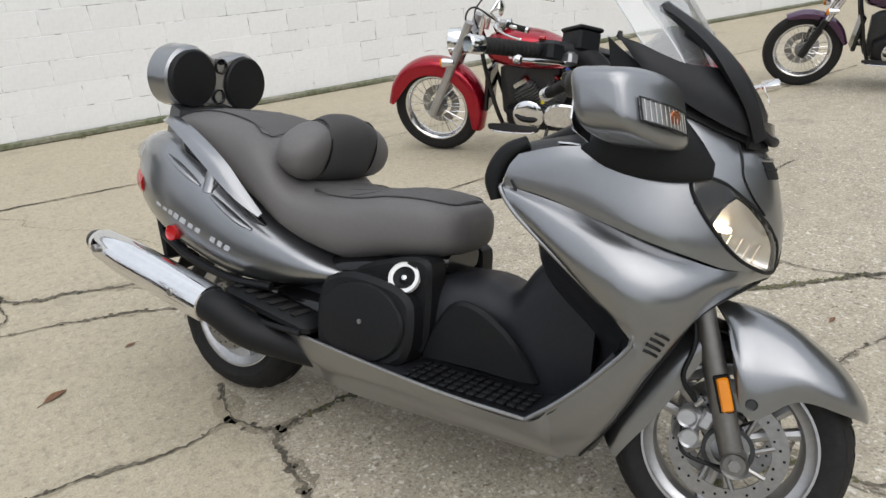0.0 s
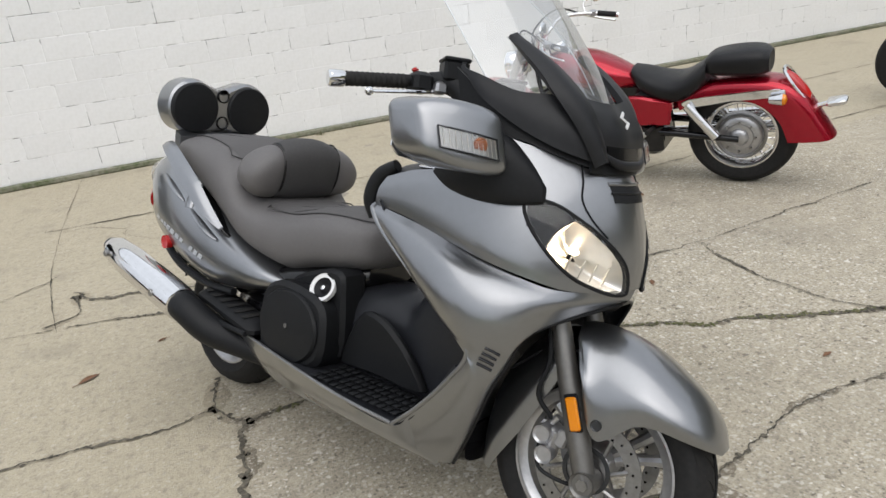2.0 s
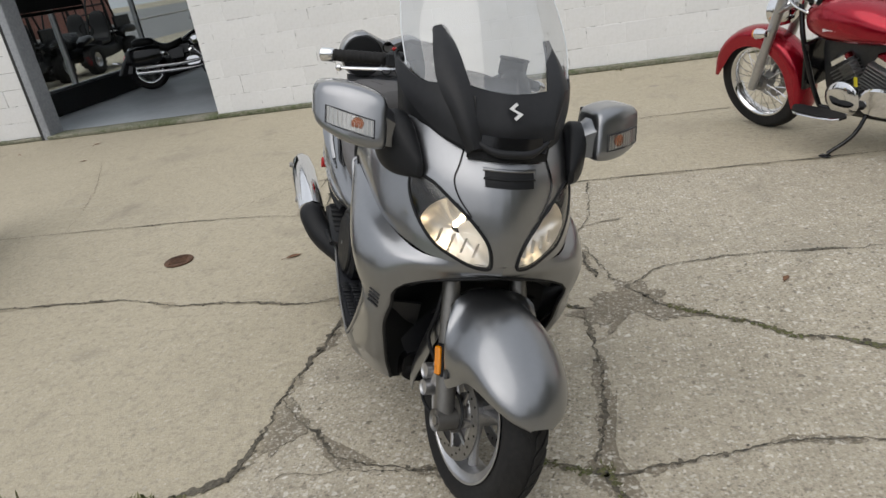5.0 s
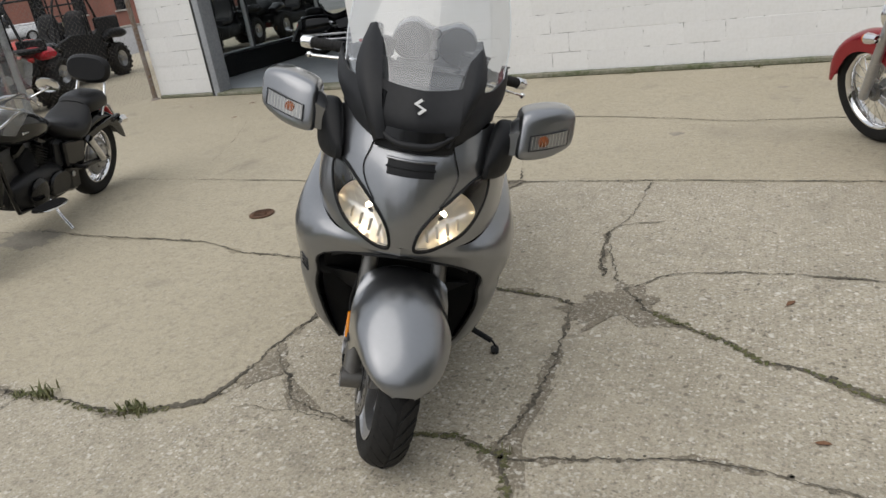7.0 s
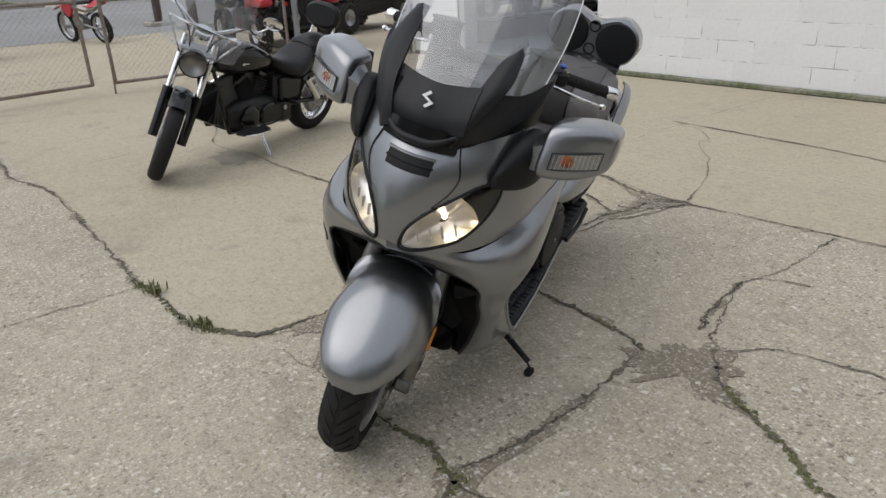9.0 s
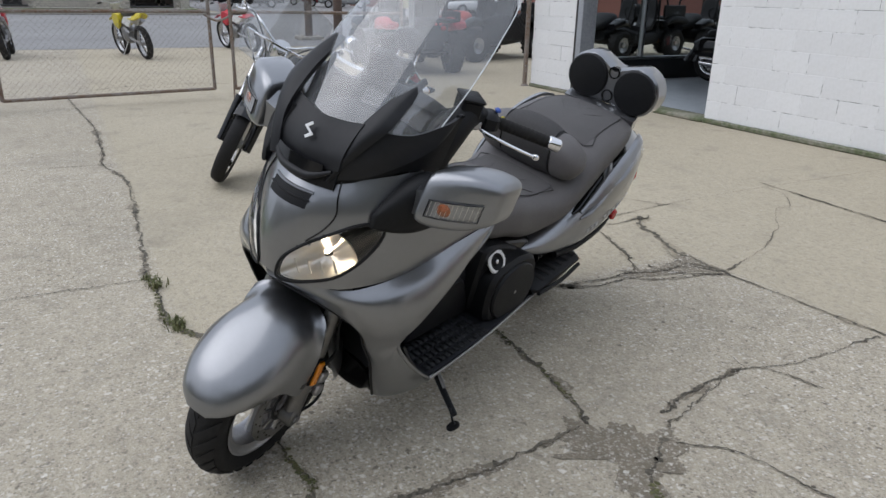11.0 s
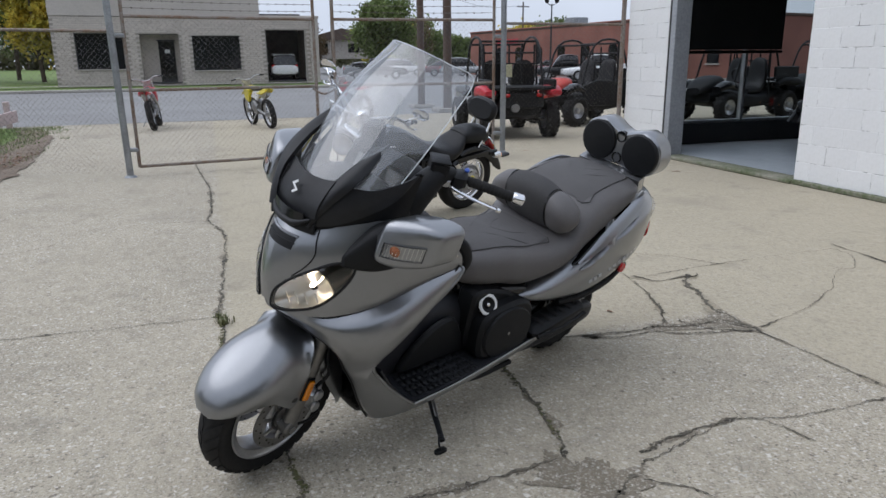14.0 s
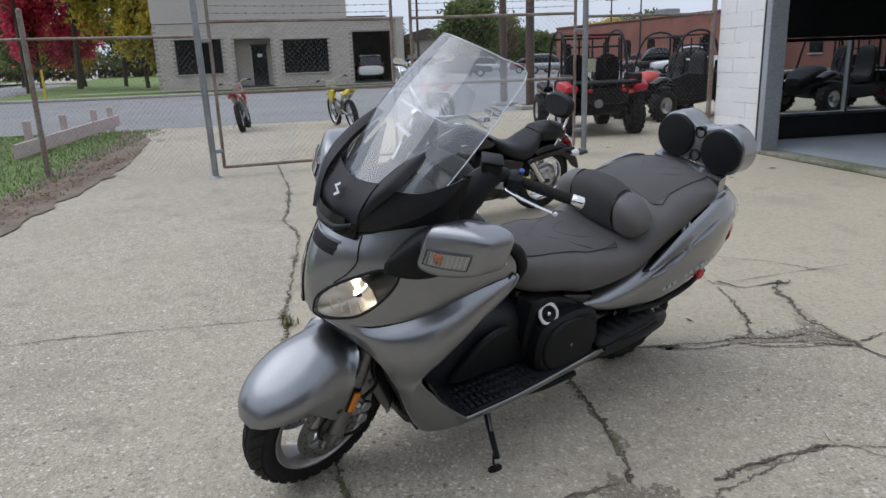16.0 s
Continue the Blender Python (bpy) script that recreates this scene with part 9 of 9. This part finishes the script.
# ---- vehicles beyond the fence ----
def car(label, x, y, z, heading, paint, kind="suv"):
    """A parked car: body, glasshouse, wheels, lamps; x ahead."""
    t = thing("car", label, "car", Matrix.Translation((x, y, z)) @ Matrix.Rotation(radians(heading), 4, "Z"), "parked cars")
    L = 2.25 if kind != "pickup" else 2.75
    part("body", Shape().blob([(-L, 0.70, 0.45, 0.80), (-L + 0.12, 0.86, 0.36, 0.98), (-1.2, 0.92, 0.30, 1.02), (0.4, 0.92, 0.30, 1.02), (1.2, 0.90, 0.32, 0.98), (L - 0.2, 0.84, 0.36, 0.86), (L, 0.66, 0.42, 0.72)], 24, 4, power=4), M[paint], t)
    if kind == "pickup":
        cab = [(-0.55, 0.72, 0.95, 1.20), (-0.45, 0.76, 0.95, 1.72), (0.2, 0.78, 0.95, 1.80), (0.8, 0.76, 0.95, 1.72), (1.35, 0.74, 0.95, 1.05)]
        part("bed_rail", Shape().tube([(-0.6, 0.86, 1.06), (-L + 0.1, 0.86, 1.06), (-L + 0.1, -0.86, 1.06), (-0.6, -0.86, 1.06)], 0.06, 8), M[paint], t)
    elif kind == "suv":
        cab = [(-2.15, 0.70, 0.9, 1.15), (-1.95, 0.74, 0.9, 1.62), (-1.0, 0.77, 0.9, 1.72), (0.1, 0.76, 0.9, 1.68), (0.6, 0.74, 0.9, 1.48), (1.15, 0.72, 0.9, 1.0)]
    else:
        cab = [(-1.7, 0.68, 0.9, 1.02), (-1.1, 0.72, 0.9, 1.36), (-0.3, 0.74, 0.9, 1.46), (0.3, 0.73, 0.9, 1.40), (1.0, 0.70, 0.9, 1.0)]
    part("glasshouse", Shape().blob(cab, 22, 4, power=4), M["dark_glass"], t, "dark car windows")
    part("roof", Shape().blob([(a, w * 0.93, h - 0.10, h + 0.015) for a, w, _, h in cab[1:-1]], 20, 4, power=4), M[paint], t)
    for xx in (-1.35 if kind != "pickup" else -1.6, 1.38 if kind != "pickup" else 1.7):
        for s in (1, -1):
            w = part("wheel", Shape().lathe(tyre(0.36, 0.24, 0.22), 28, Matrix.Translation((xx, s * 0.83, 0.36))), M["rubber"], t)
            part("rim", Shape().lathe([(0.23, -0.1), (0.20, 0.09), (0.05, 0.06), (0, 0.08)], 20, Matrix.Translation((xx, s * 0.83, 0.36)) @ Matrix.Diagonal((1, s, 1, 1))), M["alloy"], w)
    for s in (1, -1):
        part("headlamp", Shape().box((0.12, 0.32, 0.16), (L - 0.16, s * 0.62, 0.72), bevel=0.04), M["reflector"], t)
        part("tail_lamp", Shape().box((0.10, 0.20, 0.30), (-L + 0.10, s * 0.74, 0.84), bevel=0.03), M["redlens"], t)
        part("mirror", Shape().box((0.12, 0.2, 0.14), (0.85, s * 0.98, 1.08), bevel=0.04), M[paint], t)
    part("bumper", Shape().box((0.14, 1.5, 0.16), (L - 0.06, 0, 0.46), bevel=0.04), M["dark_metal"], t)
    return t


car("black pickup truck parked in the lot", -57.0, 14.3, 0.02, 78, "gloss_black", "pickup")
car("silver estate car parked in the lot", -58.4, 22.9, 0.02, 70, "silver_car")
car("dark red car parked in the lot", -63.5, 23.0, 0.02, 75, "maroon_car", "sedan")
car("white utility vehicle parked in the lot", -70, 20.3, 0.02, 75, "white_car")
car("white car parked in the lot", -72, 16.4, 0.02, 80, "white_car", "sedan")
car("dark red car parked in the lot", -50.8, 28.0, 0.02, 190, "maroon_car", "sedan")
car("black pickup truck parked in the lot", -44.0, 26.0, 0.02, 250, "gloss_black", "pickup")
car("white pickup truck parked in the lot", -40.9, 26.8, 0.02, 250, "white_car", "pickup")
car("white van standing in the open garage bay", -46.6, 5.5, 0.33, 178, "white_car", "suv")


def buggy(label, x, y, heading, paint, tail="black_plastic", box=0.0, bonnet="black_plastic"):
    """A side-by-side off-road buggy with roll cage and knobbly tyres; x ahead."""
    t = thing("buggy", label, "off-road buggy", Matrix.Translation((x, y, 0)) @ Matrix.Rotation(radians(heading), 4, "Z"), "off-road buggies")
    part("chassis", Shape().blob([(-1.25, 0.38, 0.42, 0.70), (-0.9, 0.52, 0.34, 0.74), (0.0, 0.62, 0.28, 0.62), (0.7, 0.56, 0.30, 0.72), (1.25, 0.36, 0.42, 0.66)], 20, 4, power=4), M["black_plastic"], t)
    part("bonnet", Shape().blob([(0.80, 0.34, 0.66, 1.03), (0.95, 0.38, 0.64, 1.02), (1.2, 0.34, 0.62, 0.92), (1.40, 0.2, 0.60, 0.76)], 20, 4, power=3), M[bonnet], t, "moulded bonnet")
    if bonnet != "black_plastic":
        for s in (1, -1):
            part("side_panel", Shape().plate([(0.75, 0.42), (0.80, 0.86), (0.35, 0.98), (-0.40, 0.92), (-0.60, 1.04), (-0.62, 0.40)], s * 0.60, s * 0.66, smooth=1, bevel=0.02), M["black_plastic"], t, "black moulded side panel")
    part("cargo_bed", Shape().box((0.85, 1.24, 0.07), (-0.98, 0, 0.92), bevel=0.02), M["black_plastic"], t)
    for s in (1, -1):
        part("bed_side", Shape().box((0.85, 0.06, 0.16 + box), (-0.98, s * 0.60, 1.0 + box / 2), bevel=0.02), M["black_plastic"], t)
        part("rear_wing", Shape().blob([(-1.44, 0.10, 0.80, 0.88, s * 0.62), (-1.25, 0.14, 0.76, 0.96, s * 0.62), (-0.85, 0.13, 0.80, 0.96, s * 0.64), (-0.6, 0.08, 0.74, 0.84, s * 0.64)], 18, 4, power=3.4), M[tail], t, "moulded rear wing")
        part("front_wing", Shape().blob([(0.72, 0.10, 0.70, 0.82, s * 0.56), (1.0, 0.16, 0.74, 0.92, s * 0.58), (1.3, 0.12, 0.66, 0.80, s * 0.56)], 18, 4, power=3.2), M[paint], t, "moulded front wing")
        part("seat", Shape().blob([(-0.42, 0.22, 0.72, 1.42, s * 0.30), (-0.34, 0.24, 0.62, 1.36, s * 0.30), (-0.22, 0.24, 0.60, 0.80, s * 0.30), (0.18, 0.22, 0.60, 0.74, s * 0.30)], 18, 4, power=3), M["seat_black"], t)
        part("roll_bar", Shape().tube([(0.78, s * 0.56, 0.78), (0.38, s * 0.56, 1.72), (-0.45, s * 0.56, 1.76), (-0.80, s * 0.58, 0.95)], 0.024, 10, smooth=4), M["black_plastic"], t)
        part("brace", Shape().tube([(-0.40, s * 0.56, 1.75), (-0.42, s * 0.58, 0.55)], 0.022, 10), M["black_plastic"], t)
        part("tail_lamp", Shape().box((0.05, 0.10, 0.07), (-1.42, s * 0.30, 0.80), bevel=0.02), M["redlens"], t)
        for xx in (-1.0, 1.0):
            wm = Matrix.Translation((xx, s * 0.64, 0.34))
            w = part("wheel", Shape().lathe(tyre(0.335, 0.26, 0.17), 30, wm), M["rubber"], t, "knobbly off-road tyre")
            kn = Shape()
            for k in range(18):
                a = 2 * math.pi * k / 18
                for yy in (-0.08, 0.0, 0.08):
                    kn.box((0.055, 0.055, 0.03), (0, 0, 0), wm @ Matrix.Rotation(-a + (0.17 if yy == 0 else 0), 4, "Y") @ Matrix.Translation((0.333 - abs(yy) * 0.12, yy, 0)) @ Matrix.Rotation(radians(90), 4, "Y"), bevel=0.008)
            tagged(part("tread", kn, M["rubber"], w), kind="stuff")
            part("rim", Shape().lathe([(0.175, -0.11), (0.165, 0.10), (0.06, 0.05), (0.05, 0.10), (0, 0.11)], 20, wm @ Matrix.Diagonal((1, s, 1, 1))), M["alloy"], w)
            part("suspension_arm", Shape().tube([(xx * 0.9, s * 0.25, 0.42), (xx, s * 0.56, 0.34)], 0.025, 8), M["gloss_black"], t)
            part("shock", Shape().tube([(xx * 0.85, s * 0.34, 0.80), (xx * 0.98, s * 0.50, 0.40)], 0.032, 10), M["steel"], t)
    for xx, z in ((0.38, 1.72), (-0.42, 1.76)):
        part("cross_bar", Shape().tube([(xx, -0.56, z), (xx, 0.56, z)], 0.022, 10), M["black_plastic"], t)
    part("steering_wheel", Shape().tube([(0.32 + 0.05 * math.sin(a), 0.30 + 0.16 * math.cos(a), 1.02 + 0.15 * math.sin(a)) for a in [k * 0.3927 for k in range(16)]], 0.016, 8, closed=True), M["black_plastic"], t)
    part("exhaust", Shape().tube([(-1.1, 0.1, 0.55), (-1.48, 0.16, 0.58)], [0.06, 0.075], 14), M["steel"], t)
    part("rear_plate", Shape().box((0.06, 0.8, 0.28), (-1.36, 0, 0.70), bevel=0.02), M["black_plastic"], t)
    part("seat_sign", Shape().box((0.02, 0.20, 0.24), (-0.50, 0.05, 1.22), bevel=0.004), M["pale_card"], t, "pale yellow price card")
    for k in range(5):
        part("screen_bar", Shape().tube([(-0.47, -0.50 + 0.25 * k, 0.98), (-0.45, -0.50 + 0.25 * k, 1.70)], 0.018, 6), M["black_plastic"], t)
    part("headrest_rail", Shape().tube([(-0.46, -0.56, 1.55), (-0.46, 0.56, 1.55)], 0.018, 8), M["black_plastic"], t)
    part("screen_rail", Shape().tube([(-0.46, -0.56, 1.35), (-0.46, 0.56, 1.35)], 0.016, 8), M["black_plastic"], t)
    return t


buggy("black off-road buggy with red rear wings", -9.60, 6.20, 173, "gloss_black", "red_plastic")
buggy("black off-road buggy with an orange-red bonnet", -11.13, 8.94, -72, "gloss_black", box=0.14, bonnet="orange_plastic")
buggy("plain black off-road buggy with a roll cage", -10.5, 12.6, -80, "gloss_black", box=0.14)
buggy("plain black off-road buggy with a roll cage", -10.7, 15.6, -82, "gloss_black", box=0.14)


def dirt_bike(label, x, y, heading, paint, lean):
    """A small motocross bike on its stand; x ahead."""
    t = thing("dirt_bike", label, "dirt bike", Matrix.Translation((x, y, 0)) @ Matrix.Rotation(radians(heading), 4, "Z") @ Matrix.Rotation(radians(-lean), 4, "X"), "dirt bikes")
    for nm, xx, r in (("front_wheel", 0.66, 0.345), ("rear_wheel", -0.66, 0.325)):
        wm = Matrix.Translation((xx, 0, r))
        w = part(nm, Shape().lathe(tyre(r, 0.13, r - 0.075), 32, wm), M["rubber"], t)
        part("rim", Shape().lathe([(r - 0.07, -0.03), (r - 0.085, 0), (r - 0.07, 0.03)], 32, wm), M["alloy"], w)
        sp = Shape()
        for k in range(20):
            a = 2 * math.pi * k / 20
            sp.tube([(0.04 * math.cos(a + 0.4), 0.02 * (-1) ** k, 0.04 * math.sin(a + 0.4)), ((r - 0.08) * math.cos(a), 0, (r - 0.08) * math.sin(a))], 0.003, 4, m=wm)
        tagged(part("spokes", sp, M["chrome"], w), kind="stuff")
        part("hub", Shape().disc(0.05, -0.06, 0.06, 16, wm), M["alloy"], w)
    for s in (1, -1):
        part("fork_leg", Shape().tube([(0.67, s * 0.085, 0.34), (0.40, s * 0.085, 0.98)], 0.022, 10), M["alloy"], t)
        part("swing_arm", Shape().tube([(-0.10, s * 0.07, 0.42), (-0.66, s * 0.08, 0.325)], 0.022, 8), M["alloy"], t)
        part("side_panel", Shape().plate([(-0.30, 0.62), (-0.62, 0.80), (-0.55, 0.84), (-0.15, 0.82), (0.05, 0.70)], s * 0.06, s * 0.10, bevel=0.01), M["white_mark"], t)
        part("shroud", Shape().plate([(0.02, 0.86), (0.32, 0.90), (0.40, 0.72), (0.22, 0.58), (0.05, 0.70)], s * 0.08, s * 0.15, smooth=2, bevel=0.015), M[paint], t)
        part("grip", Shape().tube([(0.32, s * 0.28, 1.12), (0.29, s * 0.38, 1.11)], 0.018, 8), M["rubber"], t)
    part("rear_mudguard", Shape().sheet([[(-0.40, -0.11, 0.80), (-0.40, 0, 0.87), (-0.40, 0.11, 0.80)], [(-0.75, -0.13, 0.79), (-0.75, 0, 0.90), (-0.75, 0.13, 0.79)], [(-1.02, -0.10, 0.84), (-1.02, 0, 0.93), (-1.02, 0.10, 0.84)]], 4, 4, thick=0.03), M[paint], t)
    part("front_mudguard", Shape().sheet([[(0.42, -0.06, 0.80), (0.42, 0, 0.82), (0.42, 0.06, 0.80)], [(0.70, -0.07, 0.78), (0.70, 0, 0.80), (0.70, 0.07, 0.78)], [(0.98, -0.04, 0.70), (0.98, 0, 0.71), (0.98, 0.04, 0.70)]], 4, 4, thick=0.01), M[paint], t)
    part("seat", Shape().blob([(0.12, 0.05, 0.86, 0.93), (-0.1, 0.08, 0.80, 0.90), (-0.4, 0.09, 0.82, 0.92), (-0.68, 0.07, 0.85, 0.92)], 16, 4, power=3), M["seat_black"], t)
    part("tank", Shape().blob([(0.34, 0.06, 0.80, 0.92), (0.2, 0.11, 0.74, 0.94), (0.05, 0.09, 0.76, 0.90)], 16, 4), M[paint], t)
    part("engine", Shape().blob([(0.22, 0.09, 0.32, 0.62), (0.05, 0.12, 0.28, 0.66), (-0.16, 0.10, 0.30, 0.52)], 16, 4, power=3), M["engine"], t)
    part("handlebar", Shape().tube([(0.29, -0.38, 1.11), (0.34, -0.2, 1.13), (0.38, -0.08, 1.06), (0.38, 0.08, 1.06), (0.34, 0.2, 1.13), (0.29, 0.38, 1.11)], 0.013, 8, smooth=4), M["alloy"], t)
    part("number_board", Shape().box((0.02, 0.22, 0.22), (0, 0, 0), pose(0.47, 0, 0.98, 0, -25, 0), bevel=0.01), M["white_mark"], t)
    part("exhaust", Shape().tube([(0.2, -0.09, 0.5), (0.0, -0.13, 0.55), (-0.55, -0.13, 0.74)], [0.022, 0.025, 0.045], 10, smooth=4), M["steel"], t)
    part("stand", Shape().tube([(-0.05, 0.08, 0.36), (-0.10, 0.28, 0.09)], 0.011, 8), M["steel"], t)
    return t


dirt_bike("red and white dirt bike on its stand", -13.75, -0.55, 179, "red_plastic", 9)
dirt_bike("yellow dirt bike on its stand", -13.2, 1.75, 194, "yellow_plastic", 9)
dirt_bike("small red dirt bike on its stand", -14.5, 4.2, 195, "red_plastic", 9)


# ---- wall pieces: blocks with recessed joints ----
full_block = mesh_of("block", block_mesh(BLOCK, COURSE), M["block"], angle=0)
half_block = mesh_of("block_half", block_mesh(BLOCK / 2, COURSE), M["block"], angle=0)
far_blocks = Shape()
for row in range(21):
    z = 0.055 + COURSE * (row + 0.5)
    if z + COURSE / 2 > 4.5:
        break
    x = DOOR_X1 + (BLOCK / 2 if row % 2 == 0 else BLOCK) / 2
    k = 0
    while x < 23.0:
        w = BLOCK / 2 if (row % 2 == 0 and k == 0) else BLOCK
        if k:
            x0 = DOOR_X1 + (BLOCK / 2 if row % 2 == 0 else 0) + (k - (1 if row % 2 == 0 else 0)) * BLOCK
            x = x0 + w / 2
        if x < 4.3 and z < 2.6:
            ob = new("block", half_block if w < BLOCK else full_block)
            ob.parent = wall_north
            ob.location = (x, WALL_Y + rng.uniform(-0.0012, 0.0012), z)
            ob.rotation_euler = (rng.uniform(-0.004, 0.004), rng.uniform(-0.002, 0.002), rng.uniform(-0.003, 0.003))
        else:
            b = block_mesh(w, COURSE)
            far_blocks.add(b.v, b.f, Matrix.Translation((x, WALL_Y + rng.uniform(-0.0012, 0.0012), z)))
        k += 1
        x += BLOCK
tagged(part("far_blocks", far_blocks, M["block_far"], wall_north, angle=0), kind="stuff")
PW = DOOR_X0 - 0.10 - PIER_X0
for row in range(21):
    z = 0.05 + COURSE * (row + 0.5)
    cuts = [0, PW * 0.36, PW] if row % 2 else [0, PW * 0.70, PW]
    for a, b in zip(cuts, cuts[1:]):
        ob = new("block", mesh_of("block_pier", block_mesh(b - a, COURSE), M["block"], angle=0))
        ob.parent = wall_pier
        ob.location = (PIER_X0 + (a + b) / 2 + rng.uniform(-0.003, 0.003), WALL_Y + rng.uniform(-0.004, 0.003), z)


# bricks of the beige building's front
brick = mesh_of("brick", Shape().box((0.05, 0.385, 0.118), (0, 0, 0)), M["beige_brick"], angle=0)
brick_rest = Shape()
count = 0
HOLES = ((-6.75, -3.96, 1.15, 3.26), (-3.2, -0.92, 0, 3.2), (-0.18, 2.7, 1.02, 3.12), (4.3, 6.75, 0, 3.46))
for row in range(31):
    z = 0.22 + 0.13 * row
    y = -7.95 + (0.2 if row % 2 else 0.0)
    while y + 0.4 <= 7.66:
        c = y + 0.2
        if not any(a - 0.12 < c < b + 0.12 and lo - 0.03 < z < hi + 0.03 for a, b, lo, hi in HOLES):
            if -0.9 < c < 4.3 and count < 290:
                ob = new("brick", brick)
                ob.parent = hw
                ob.location = (BX + 0.005 + rng.uniform(-0.006, 0.006), c, z)
                count += 1
            else:
                brick_rest.box((0.05, 0.385, 0.118), (BX + 0.005 + rng.uniform(-0.006, 0.006), c, z))
        y += 0.4
tagged(part("far_bricks", brick_rest, M["beige_brick_far"], hw, angle=0), kind="stuff")
